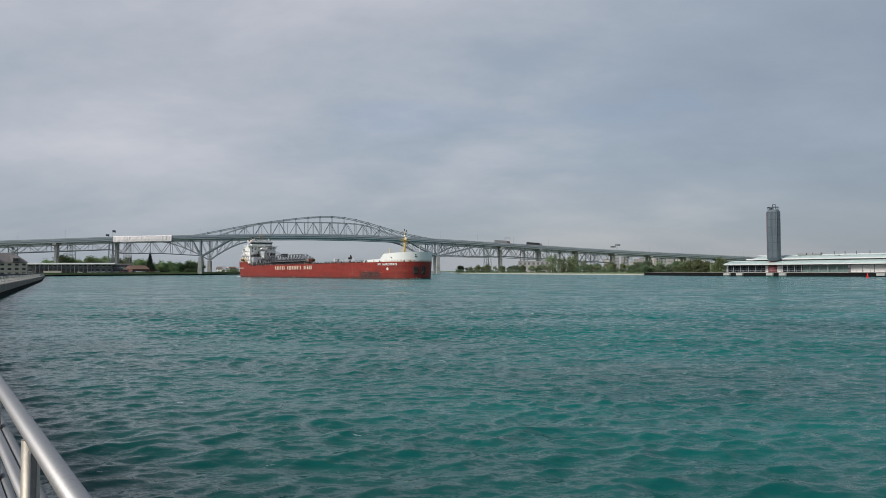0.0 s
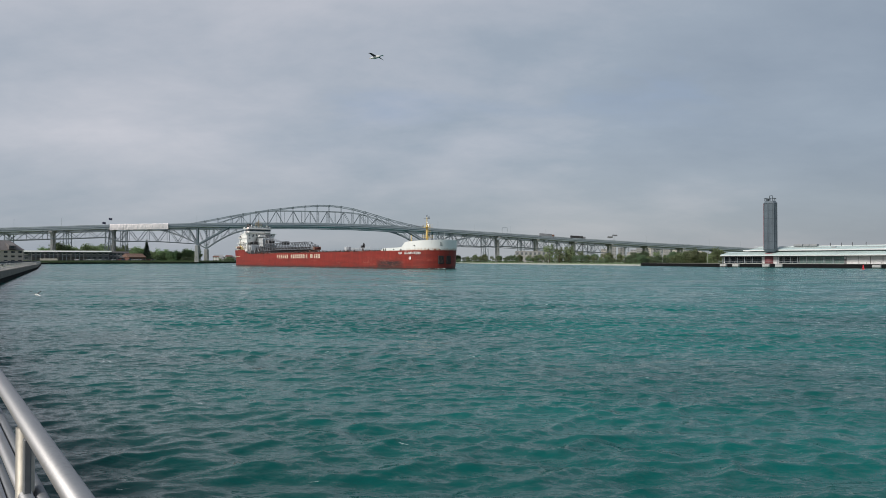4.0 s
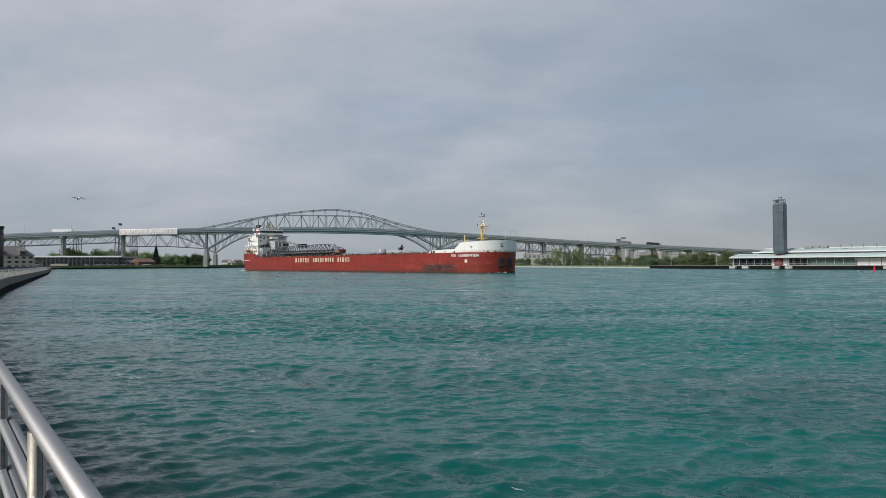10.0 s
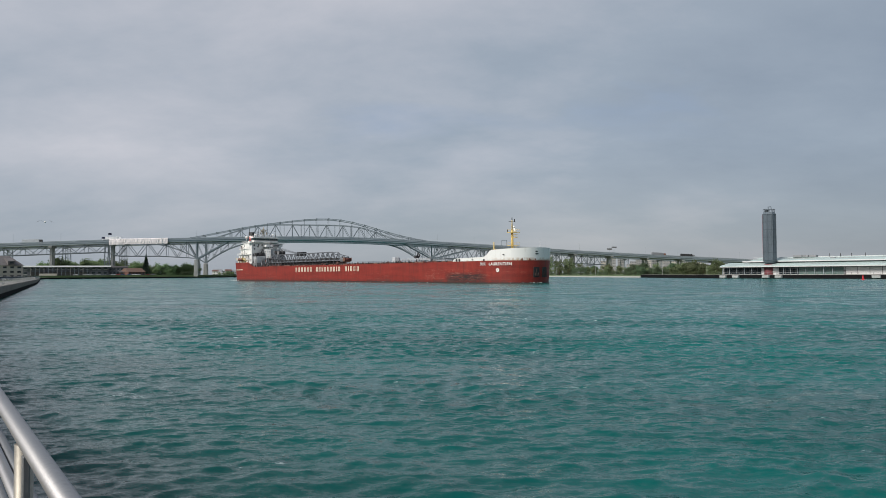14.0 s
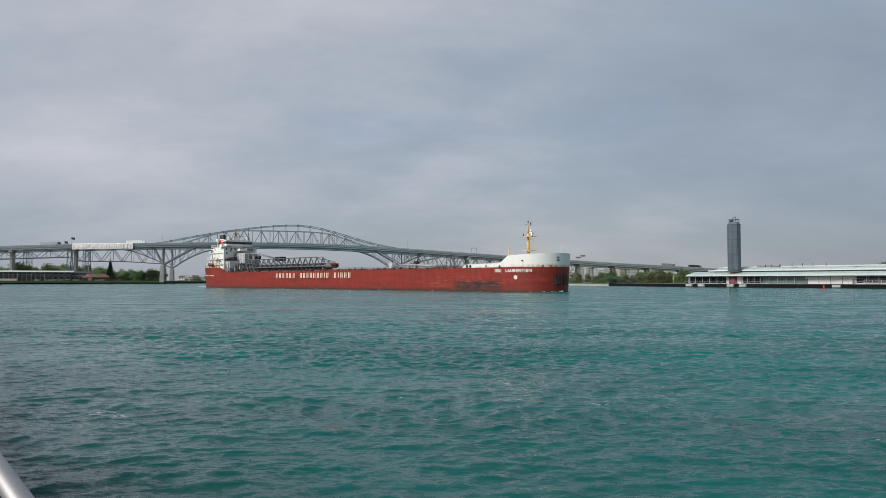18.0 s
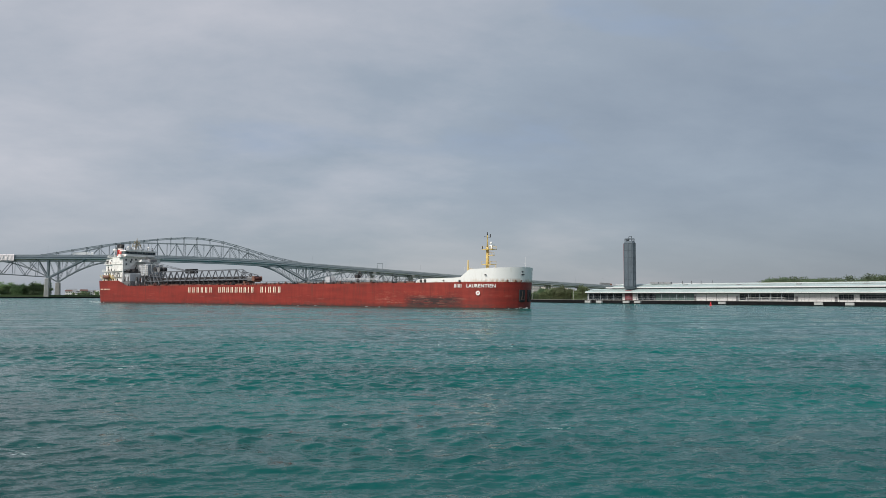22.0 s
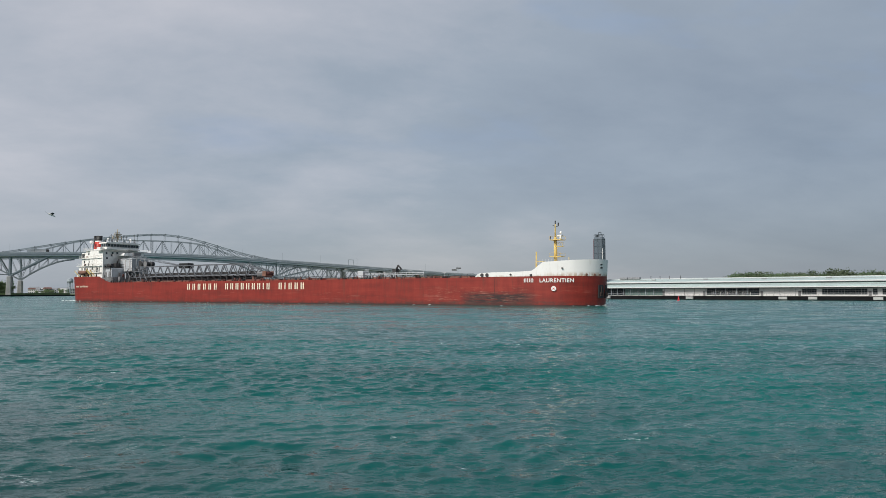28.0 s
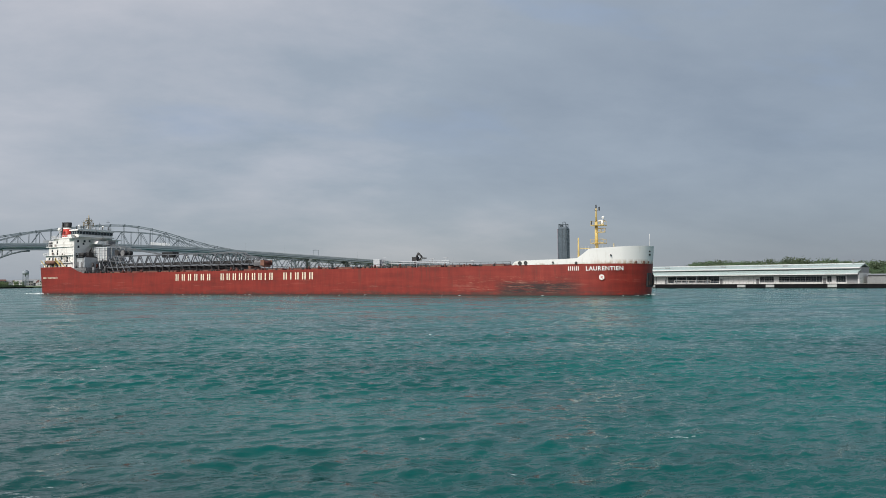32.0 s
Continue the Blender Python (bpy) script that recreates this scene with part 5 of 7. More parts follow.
    # sheave drums over the boom foot
    for y in (-1.6, 0.6):
        dr = part("sheave_drum", tube((-190.2, y, 14.9), (-190.2, y + 1.4, 14.9), 1.0, n=18), M_SOOT, ship, "dark wire drum")
        part("flange", tube((-190.2, y - 0.08, 14.9), (-190.2, y + 0.02, 14.9), 1.15, n=18), M_DARK, dr)
        dr = part("sheave_drum", tube((-187.0, y, 14.7), (-187.0, y + 1.4, 14.7), 1.0, n=18), M_DARK, ship, "dark wire drum")
        part("flange", tube((-187.0, y - 0.08, 14.7), (-187.0, y + 0.02, 14.7), 1.1, n=18), M_SOOT, dr)
    # funnel with its coloured bands
    def stack(z0, z1, mat, name, parent):
        bm = bmesh.new()
        for z, end in ((z0, 0), (z1, 1)):
            t = (z - 20.4) / 6.1
            ring = [bm.verts.new((-216.4 + 0.9 * t + 1.75 * math.cos(a) * (1 - 0.12 * t), -3.6 + 1.35 * math.sin(a) * (1 - 0.1 * t), z)) for a in [k * math.pi / 10 for k in range(20)]]
            if end:
                for k in range(20):
                    bm.faces.new((last[k], last[(k + 1) % 20], ring[(k + 1) % 20], ring[k])).smooth = True
                bm.faces.new(ring)
            last = ring
        return part(name, bm, mat, parent)
    fn = stack(20.3, 21.4, M_WHITE, "funnel", ship)
    stack(21.4, 24.3, M_REDPAINT, "red_band", fn)
    stack(24.3, 24.8, M_WHITE, "white_band", fn)
    stack(24.8, 26.8, M_BLACK, "black_top", fn)
    part("exhaust_pipe", tube((-217.9, -4.2, 20.4), (-217.5, -4.2, 26.9), 0.42, 0.36, 10), M_BLACK, fn)
    part("exhaust_pipe", tube((-217.9, -3.0, 20.4), (-217.5, -3.0, 26.6), 0.42, 0.36, 10), M_DARK, fn)
    # aft mast with yards, domes and aerials
    bm = tube((-208.5, 0, 19.5), (-208.5, 0, 29.5), 0.32, 0.16, 8)
    for z, w in ((25.6, 2.2), (27.0, 1.7), (28.2, 1.1)):
        add_tube(bm, (-208.5, -w, z), (-208.5, w, z), 0.08, n=6)
    add_box(bm, -209.4, -207.6, -1.3, 1.3, 26.2, 26.35)
    add_box(bm, -209.0, -208.0, -0.4, 0.4, 26.4, 27.0)
    add_box(bm, -208.3, -208.0, -1.6, 1.6, 27.3, 27.6)
    for sg in (-1, 1):
        add_tube(bm, (-208.5, 0.9 * sg, 23.4), (-208.5, 0.25 * sg, 28.6), 0.12, 0.08, 6)
        add_tube(bm, (-208.5, 1.9 * sg, 25.4), (-208.5, 1.9 * sg, 26.8), 0.22, n=7)
        add_tube(bm, (-208.5, 1.1 * sg, 26.9), (-208.5, 1.1 * sg, 28.0), 0.16, n=7)
    for k in range(6):
        add_tube(bm, (-208.5, -0.8 + 0.1 * k, 24.0 + 0.7 * k), (-208.5, 0.7 - 0.1 * k, 24.5 + 0.7 * k), 0.06, n=5)
    part("aft_mast", bm, M_MASTGREY, ship, "tan-grey radar mast with yards")
    for x, y, z, r in ((-216.0, -6.5, 23.4, 0.75), (-207.0, 5.0, 25.0, 0.45), (-206.0, -5.5, 24.8, 0.4)):
        d = part("aerial_post", tube((x, y, z - 3.0), (x, y, z), 0.08, n=6), M_WHITE, ship)
        bm = bmesh.new()
        bmesh.ops.create_uvsphere(bm, u_segments=12, v_segments=8, radius=r, matrix=Matrix.Translation((x, y, z + r * 0.8)))
        part("dome", bm, M_WHITE, d)
    # doors, vents and ladders about the tiers
    for x0, x1, half, z0, z1 in tiers:
        for k in range(3):
            x = rnd.uniform(x0 + 1.5, x1 - 1.5)
            part("door", box(x - 0.4, x + 0.4, -half - 0.05, -half + 0.02, z0 + 0.1, z0 + 2.0), M_DARK, ship)
        for k in range(5):
            x, y = rnd.uniform(x0, x1 - 1), rnd.uniform(-half - 0.5, -half - 0.1)
            part("vent", tube((x, y, z0), (x, y, z0 + rnd.uniform(0.5, 1.3)), 0.16, 0.2, 7), rnd.choice((M_WHITE, M_DARK, M_RUST)), ship)
        bm = bmesh.new()
        xl = rnd.uniform(x0 + 3, x1 - 3)
        for q in range(8):
            add_tube(bm, (xl - 0.3 + q * 0.2, -half - 0.4, z0 + 0.3 + q * 0.33), (xl + 0.3 + q * 0.2, -half - 0.4, z0 + 0.3 + q * 0.33), 0.04, n=4)
        part("ladder", bm, M_SHIPGREY, ship)
    part("aft_shelter", box(-219.6, -216.2, -8.4, 8.4, 17.4, 19.6, 0.1), M_WHITE, ship)
    part("shelter_opening", box(-219.2, -217.2, -8.5, -8.38, 17.6, 19.2), M_DARK, ship)
    # poop details
    bm = bmesh.new()
    for k in range(16):
        x = -221 + k * 1.0
        add_tube(bm, (x, -10.6, POOP), (x, -10.6, POOP + 1.0), 0.04, n=4)
    part("stern_rail", bm, M_DARK, ship)
    part("lifeboat_davit", add_tube(tube((-214, -9.6, 9.0), (-212, -10.6, 13.0), 0.18, n=6), (-209.5, -9.6, 9.0), (-211.5, -10.6, 12.6), 0.18, n=6), M_YELLOW, ship)
    for x in (-218.5, -216.0, -210.0, -207.6):
        part("davit_arm", tube((x, -9.4, 9.4), (x - 2.6, -10.4, 12.4), 0.12, n=6), M_YELLOW, ship)
    part("lifeboat", tube((-217.5, -10.1, 11.6), (-212.5, -10.1, 11.6), 0.85, 0.7, 10), M_RUST, ship, "covered lifeboat")


def boom(ship):
    """The lattice self-unloading boom that lies along the deck, with its hoist wires."""
    bo = part("unloading_boom", box(-197, -121, -0.7, 0.7, 8.9, 9.25, 0.05), M_DARK, ship, "long grey lattice unloading boom")
    me = beam_mesh(M_BOOM)
    n = 32
    for sg in (-1, 1):
        y = 1.7 * sg
        tops, bots = [], []
        for k in range(n + 1):
            x = -196 + 74 * k / n
            h = 3.9 if 2 <= k <= n - 4 else (1.6 + k if k < 2 else 3.2 - 0.4 * (k - n + 4))
            tops.append((x, y * 0.9, 9.7 + h))
            bots.append((x, y, 9.6))
        for k in range(n):
            beam("chord", me, bo, tops[k], tops[k + 1], 0.24, 0.28)
            beam("chord", me, bo, bots[k], bots[k + 1], 0.30, 0.38)
            beam("lattice", me, bo, bots[k] if k % 2 else tops[k], tops[k + 1] if k % 2 else bots[k + 1], 0.24, 0.26)
            if sg < 0 and k % 2:
                beam("lattice", me, bo, tops[k], (tops[k][0], -tops[k][1], tops[k][2]), 0.15, 0.15)
    part("conveyor", box(-194, -124, -1.1, 1.1, 10.0, 10.9, 0.05), M_DARK, bo, "dark conveyor belt trough")
    head = part("boom_head", add_profile(bmesh.new(), [(-1.7, 9.0), (-1.9, 10.2), (-1.2, 11.0), (1.2, 11.0), (1.9, 10.2), (1.7, 9.0)], -124.2, -121.0), M_SOOT, bo, "dark boom head with its end pulley")
    part("end_pulley", tube((-120.6, -1.6, 9.9), (-120.6, 1.6, 9.9), 0.75, n=16), M_DECKRED, head)
    part("chute", box(-121.2, -119.9, -1.3, 1.3, 8.6, 9.4, 0.1), M_RUST, head)
    for y in (-1.8, 1.8):
        part("cheek_plate", box(-121.4, -119.8, y - 0.08, y + 0.08, 9.1, 10.8), M_RUST, head)
    part("boom_rest", box(-126, -125, -2.4, 2.4, MAIN, 8.9, 0.1), M_RUST, ship)
    # hoist frame and wires
    for sg in (-1, 1):
        for z0 in (17.2, 16.4):
            part("hoist_wire", tube((-201, 1.8 * sg + 1, z0 + 1.6), (-164, 0.8 * sg, 13.2), 0.10, n=5), M_BOOM, ship)
    part("sheave_block", box(-167.0, -161.5, -1.4, 1.4, 12.6, 14.5, 0.2), M_BLACK, ship)
    for sg in (-1, 1):
        for x0, x1 in ((-197, -191), (-187, -191), (-193, -199), (-183, -189), (-189.5, -194)):
            part("boom_gantry", tube((x0, 3.0 * sg, MAIN - 0.2), (x1, 2.2 * sg, 13.8), 0.15, 0.12, 6), M_BOOM, ship)
        part("gantry_tie", tube((-199, 2.4 * sg, 12.2), (-184, 2.6 * sg, 11.4), 0.12, n=6), M_BOOM, ship)
    for k in range(18):
        x = -182 + k * 3.3
        part("boom_saddle", box(x - 0.15, x + 0.15, -2.2, 2.2, MAIN - 0.2, 9.6), M_DARK, ship)


def deck_gear(ship):
    random.seed(7)
    for k in range(17):
        x = -186 + k * 9.0
        if x > -35:
            break
        h = part("hatch_cover", box(x, x + 6.6, -7.6, 7.6, MAIN - 0.2, MAIN + 0.55, 0.12), M_DECKRED, ship)
        for y in (-7.9, 7.9):
            part("hatch_coaming", box(x - 0.2, x + 6.8, y - 0.2, y + 0.2, MAIN - 0.2, MAIN + 0.35), M_RUST, h)
    # side rails: stanchions and wires
    for x0 in range(-200, -34, 12):
        bm = bmesh.new()
        for k in range(7):
            add_tube(bm, (x0 + 2 * k, -11.35, MAIN), (x0 + 2 * k, -11.35, MAIN + 1.0), 0.05, n=4)
        for dz in (0.55, 1.0):
            add_tube(bm, (x0, -11.35, MAIN + dz), (x0 + 12, -11.35, MAIN + dz), 0.035, n=4)
        part("handrail", bm, M_DARK, ship)
    for k in range(120):
        x = random.uniform(-198, -36)
        w, h = random.uniform(0.3, 1.1), random.uniform(0.3, 1.0)
        y = random.choice((-11.0, -10.6, -10.2, -9.4))
        part("bollard" if k % 3 else "vent", tube((x, y, MAIN - 0.2), (x, y, MAIN + h), w * 0.4, w * 0.32, 8), M_DARK if k % 2 else M_DECKRED, ship)
    # midship deckhouse with ladder cage
    dh = part("deck_locker", box(-75.4, -73.2, -6.8, -4.4, MAIN - 0.2, 9.9, 0.1), M_SHIPGREY, ship, "small grey deck locker")
    bm = bmesh.new()
    for k in range(8):
        add_tube(bm, (-72.6, -6.6, MAIN + 0.3 + k * 0.38), (-71.2, -6.6, MAIN + 0.3 + k * 0.38), 0.05, n=4)
    for x in (-72.6, -71.9, -71.2):
        add_tube(bm, (x, -6.6, MAIN - 0.2), (x, -6.6, 10.3), 0.06, n=4)
    part("ladder_cage", bm, M_SHIPGREY, ship)
    bm = bmesh.new()
    for z in (8.6, 9.1):
        add_tube(bm, (-71, -5.6, z), (-52, -5.6, z), 0.12, n=6)
    for k in range(10):
        add_tube(bm, (-70 + 2 * k, -5.6, MAIN - 0.2), (-70 + 2 * k, -5.6, 9.4), 0.08, n=5)
    part("pipe_rack", bm, M_SHIPGREY, ship)
    bm = tube((-63.8, -3, MAIN - 0.2), (-63.8, -3, 9.8), 0.45, 0.4, 8)
    add_tube(bm, (-63.8, -3, 9.8), (-63.0, -3, 11.5), 0.34, 0.26, 7)
    add_tube(bm, (-63.0, -3, 11.5), (-61.8, -3, 10.4), 0.26, 0.22, 7)
    add_tube(bm, (-61.8, -3, 10.4), (-63.0, -3, 9.4), 0.2, 0.2, 7)
    add_box(bm, -64.6, -63.2, -3.7, -2.3, 9.2, 10.4)
    part("deck_crane", bm, M_DARK, ship, "dark folded deck crane")
    for x, h in ((-58, 9.7), (-54, 9.9), (-46, 9.0)):
        part("lamp_post", add_box(tube((x, -4, MAIN - 0.2), (x, -4, h), 0.06, n=5), x - 0.7, x + 0.7, -4.1, -3.9, h, h + 0.12), M_SHIPGREY, ship)
    # forward mast
    mast = part("fore_mast", tube((-13.8, 0, 10.4), (-13.8, 0, 18.0), 0.50, 0.36, 12), M_YELLOW, ship, "ochre-yellow signal mast")
    part("topmast", tube((-13.8, 0, 18.0), (-13.8, 0, 21.6), 0.24, 0.14, 8), M_YELLOW, mast)
    for z, x0, x1, w in ((17.1, -14.8, -11.6, 1.5), (12.7, -14.9, -11.7, 1.5), (15.4, -13.7, -11.6, 0.5)):
        part("mast_platform", box(x0, x1, -w, w, z, z + 0.14), M_YELLOW, mast)
        bm = bmesh.new()
        for x in (x0, (x0 + x1) / 2, x1):
            for y in (-w, w):
                add_tube(bm, (x, y, z), (x, y, z + 1.0), 0.035, n=4)
        for y in (-w, w):
            add_tube(bm, (x0, y, z + 1.0), (x1, y, z + 1.0), 0.035, n=4)
        part("guard_rail", bm, M_YELLOW, mast)
    part("radar", add_box(tube((-12.3, 0, 17.2), (-12.3, 0, 18.4), 0.35, 0.3, 8), -13.2, -11.4, -0.25, 0.25, 18.1, 18.5, 0.05), M_WHITE, mast, "white radar scanner")
    bm = bmesh.new()
    bmesh.ops.create_uvsphere(bm, u_segments=12, v_segments=8, radius=0.36, matrix=Matrix.Translation((-11.8, -1.0, 19.0)))
    part("radome", bm, M_WHITE, mast)
    bm = tube((-13.8, -1.6, 20.9), (-13.8, 1.6, 20.9), 0.07, n=5)
    add_tube(bm, (-13.8, 0, 21.4), (-13.8, 0, 22.3), 0.16, n=6)
    add_tube(bm, (-13.2, 0.6, 20.9), (-13.2, 0.6, 21.8), 0.18, n=6)
    add_tube(bm, (-14.6, -1.4, 17.3), (-14.6, -1.4, 18.2), 0.14, n=6)
    part("yard", bm, M_DARK, mast)
    bm = bmesh.new()
    for k in range(16):
        add_tube(bm, (-13.1, -0.3, 11.0 + k * 0.4), (-13.1, 0.3, 11.0 + k * 0.4), 0.03, n=4)
    part("ladder", bm, M_YELLOW, mast)
    part("samson_post", tube((-16.5, -6, 8.0), (-16.5, -6, 13.9), 0.30, 0.16, 8), M_YELLOW, ship, "yellow samson post")
    part("davit_arm", tube((-16.5, -6, 11.4), (-13.6, -6, 11.2), 0.08, n=5), M_YELLOW, ship)
    part("jack_staff", tube((-0.9, 0, 11.2), (-0.9, 0, 14.6), 0.06, 0.04, 6), M_WHITE, ship)
    part("foredeck_post", tube((-8.6, -3.4, 10.6), (-8.6, -3.4, 12.4), 0.12, 0.1, 6), M_YELLOW, ship)
    bm = bmesh.new()
    for k in range(16):
        x = -14 + k * 0.78
        y = -half_beam(x) * 0.97
        add_tube(bm, (x, y, 10.6), (x, y, 11.62), 0.022, n=4)
    part("foredeck_rail", bm, M_WHITE, ship)
    # rusty fairleads and dark leads at the stem
    for a in (2.5, 4.5, 7.0):
        x, y = bow_xy(a)
        part("fairlead", tube((x - 0.2, y * 0.97, 7.8), (x + 0.10, y * 1.02, 7.8), 0.28, 0.28, 10), M_RUST, ship)
    x, y = bow_xy(2.0)
    for z in (9.55, 10.35):
        part("hawse_port", box(x - 0.9, x + 0.28, y - 0.50, y + (0.9 if z < 10 else 0.6), z - 0.2, z + 0.2, 0.12), M_BLACK, ship)


def wake(ship):
    """Low broken foam at the stem and along the side."""
    random.seed(12)
    bm = bmesh.new()
    for k in range(26):
        d = random.uniform(0, 1) ** 1.3 * 11
        x, y = bow_xy(d)
        out = random.uniform(0.0, 0.35 + 0.03 * d)
        c = Vector((x + 0.2 + out * 0.4, y - out, 0.10 + random.uniform(0, 0.22) * math.exp(-d / 14)))
        r = random.uniform(0.04, 0.15)
        f = bmesh.ops.create_icosphere(bm, subdivisions=1, radius=1, matrix=Matrix.Translation(c) @ Matrix.Diagonal((r * 2.2, r, r * 0.35, 1)))
    part("bow_foam", bm, M_FOAM, ship, "low white bow wave")["kind"] = "stuff"
    bm = bmesh.new()
    for k in range(90):
        x = -random.uniform(214, 236)
        spread = 11.0 if x > -222 else 9.0
        y = -random.uniform(0.2, 1.0) * spread if x < -222 else -BEAM - random.uniform(0.0, 0.8)
        c = Vector((x, y, 0.08 + random.uniform(0, 0.16)))
        r = random.uniform(0.05, 0.24)
        bmesh.ops.create_icosphere(bm, subdivisions=1, radius=1, matrix=Matrix.Translation(c) @ Matrix.Diagonal((r * 2.4, r, r * 0.5, 1)))
    part("stern_wash", bm, M_FOAM, ship, "broken white wash behind the stern")["kind"] = "stuff"
    bm = bmesh.new()
    for k in range(34):
        c = Vector((-random.uniform(10, 214), -BEAM - random.uniform(0.0, 0.35), 0.05 + random.uniform(0, 0.1)))
        r = random.uniform(0.02, 0.06)
        bmesh.ops.create_icosphere(bm, subdivisions=1, radius=1, matrix=Matrix.Translation(c) @ Matrix.Diagonal((r * 8.0, r, r * 0.6, 1)))
    part("side_foam", bm, M_FOAM, ship, "thin foam along the waterline")["kind"] = "stuff"


def build_ship():
    ship = thing("bulk_carrier", "long red lake freighter with a white forecastle and aft deckhouse", "ship")
    hull_part(ship)
    forecastle_part(ship)
    lettering(ship)
    bow_marks(ship)
    stern_marks(ship)
    superstructure(ship)
    boom(ship)
    deck_gear(ship)
    wake(ship)
    return ship


SHIP = build_ship()


# ---- the dock building and tower on the far bank ----
# local: x along the dock (nearer to the right), y away from the river, z up
DOCK = Matrix((Vector((0.5736, -0.8192, 0)), Vector((0.8192, 0.5736, 0)), Vector((0, 0, 1)))).transposed().to_4x4()
DOCK.translation = Vector((0.8192 * 328 - 0.5736 * 3.4, 0.5736 * 328 + 0.8192 * 3.4, 0))
FRONT = 5.0


def terminal():
    t = thing("terminal_building", "long white dockside hall with a pale green metal roof", "building", m=DOCK)
    x0, x1 = -217.0, -54.0
    wall = part("wall", box(x0, x1, FRONT + 0.6, FRONT + 26, 1.2, 6.3), M_SIDING, t, "white clad front wall")
    # upper monitor
    part("clerestory", box(x0 + 9, x1, FRONT + 5.0, FRONT + 23, 6.3, 8.6), M_GREYWALL, t)
    n = 41
    step = (x1 - x0) / n
    for k in range(n):
        a, b = x0 + k * step, x0 + (k + 1) * step - 0.05
        part("lower_roof_panel", add_profile(bmesh.new(), [(FRONT - 2.6, 5.95), (FRONT - 2.6, 6.25), (FRONT + 5.2, 7.75), (FRONT + 5.2, 7.45)], a, b), M_ROOFMETAL, t)
        if a > x0 + 8:
            part("upper_roof_panel", add_profile(bmesh.new(), [(FRONT + 3.6, 8.35), (FRONT + 3.6, 8.62), (FRONT + 14, 10.35), (FRONT + 24.5, 8.6), (FRONT + 24.5, 8.3), (FRONT + 14, 10.05)], a, b), M_ROOFMETAL, t)
        part("seam", box(b - 0.02, b + 0.07, FRONT - 2.65, FRONT - 2.55, 5.9, 6.35), M_SIDING, t)
    part("ridge_cap", box(x0 + 9, x1 + 0.2, FRONT + 13.6, FRONT + 14.4, 10.3, 10.5), M_SIDING, t)
    part("eave_fascia", box(x0, x1, FRONT - 2.68, FRONT - 2.5, 5.6, 5.94), M_SIDING, t)
    part("soffit_band", box(x0, x1, FRONT + 0.45, FRONT + 0.6, 5.2, 6.2), M_GREYWALL, t)
    # dark strips added along the eaves for their shadow lines
    part("gutter", box(x0, x1, FRONT - 2.72, FRONT - 2.6, 5.42, 5.6), M_DARK, t)
    part("gutter", box(x0 + 9, x1, FRONT + 3.42, FRONT + 3.5, 8.02, 8.2), M_GREYWALL, t)
    part("snow_rail", box(x0 + 9, x1, FRONT + 9.0, FRONT + 9.12, 9.5, 9.72), M_GREYWALL, t)
    part("snow_rail", box(x0, x1, FRONT + 0.6, FRONT + 0.72, 6.8, 7.0), M_GREYWALL, t)
    part("upper_fascia", box(x0 + 9, x1, FRONT + 3.5, FRONT + 3.6, 8.2, 8.62), M_SIDING, t)

    def glazing(a, b, bays, z0, z1, rows, mat=M_GLASS, posts=True):
        w = (b - a) / bays
        for k in range(bays):
            g = part("window", box(a + k * w + 0.05, a + (k + 1) * w - 0.05, FRONT + 0.50, FRONT + 0.58, z0, z1), mat, t)
            for r in range(1, rows):
                z = z0 + (z1 - z0) * r / rows
                part("glazing_bar", box(a + k * w + 0.12, a + (k + 1) * w - 0.12, FRONT + 0.44, FRONT + 0.5, z - 0.05, z + 0.05), M_GREYWALL, g)
            x = a + (k + 0.5) * w
            part("glazing_bar", box(x - 0.03, x + 0.03, FRONT + 0.44, FRONT + 0.5, z0, z1), M_GREYWALL, g)
            if posts:
                part("column", box(a + k * w - 0.11, a + k * w + 0.11, FRONT - 1.2, FRONT - 0.98, 1.85, 6.1), M_STEEL2, t)

    pale = glass_dark("pale green glazing", (0.13, 0.20, 0.185), 0.2)
    glazing(-216.5, -196.0, 5, 2.0, 5.4, 2)
    glazing(-187.0, -177.0, 3, 2.0, 5.5, 4)
    glazing(-177.0, -156.5, 5, 2.0, 5.5, 2, pale)
    for k in range(4):
        a = -155.5 + k * 5.1
        part("wall_panel", box(a, a + 4.9, FRONT + 0.46, FRONT + 0.6, 1.9, 5.3), M_SIDING, t)
        part("panel_joint", box(a - 0.16, a - 0.02, FRONT + 0.40, FRONT + 0.6, 1.9, 5.3), M_DARK, t)
    glazing(-134.5, -110.4, 5, 2.3, 5.6, 5)
    for a, b, c in ((-92.6, -86.8, 3), (-84.7, -67.7, 8), (-65.8, -64.1, 1), (-62.4, -58.9, 2)):
        glazing(a, b, c, 2.5, 4.9, 3, posts=False)
    for k in range(24):
        x = -108.5 + k * 2.2
        if x < -94:
            part("cladding_joint", box(x - 0.03, x + 0.03, FRONT + 0.54, FRONT + 0.6, 1.9, 5.2), M_GREYWALL, t)
    for x in (-156.0, -135.6, -109.4, -93.6, -66.8):
        door = part("door", box(x - 0.55, x + 0.55, FRONT + 0.44, FRONT + 0.6, 1.86, 4.0), M_SOOT, t)
        part("door_frame", box(x - 0.68, x + 0.68, FRONT + 0.50, FRONT + 0.59, 4.0, 4.15), M_SIDING, door)
    for k in range(6):
        x = -131.0 + k * 3.4
        part("porch_frame", box(x - 0.06, x + 0.06, FRONT - 0.6, FRONT - 0.48, 1.85, 3.6), M_SIDING, t)
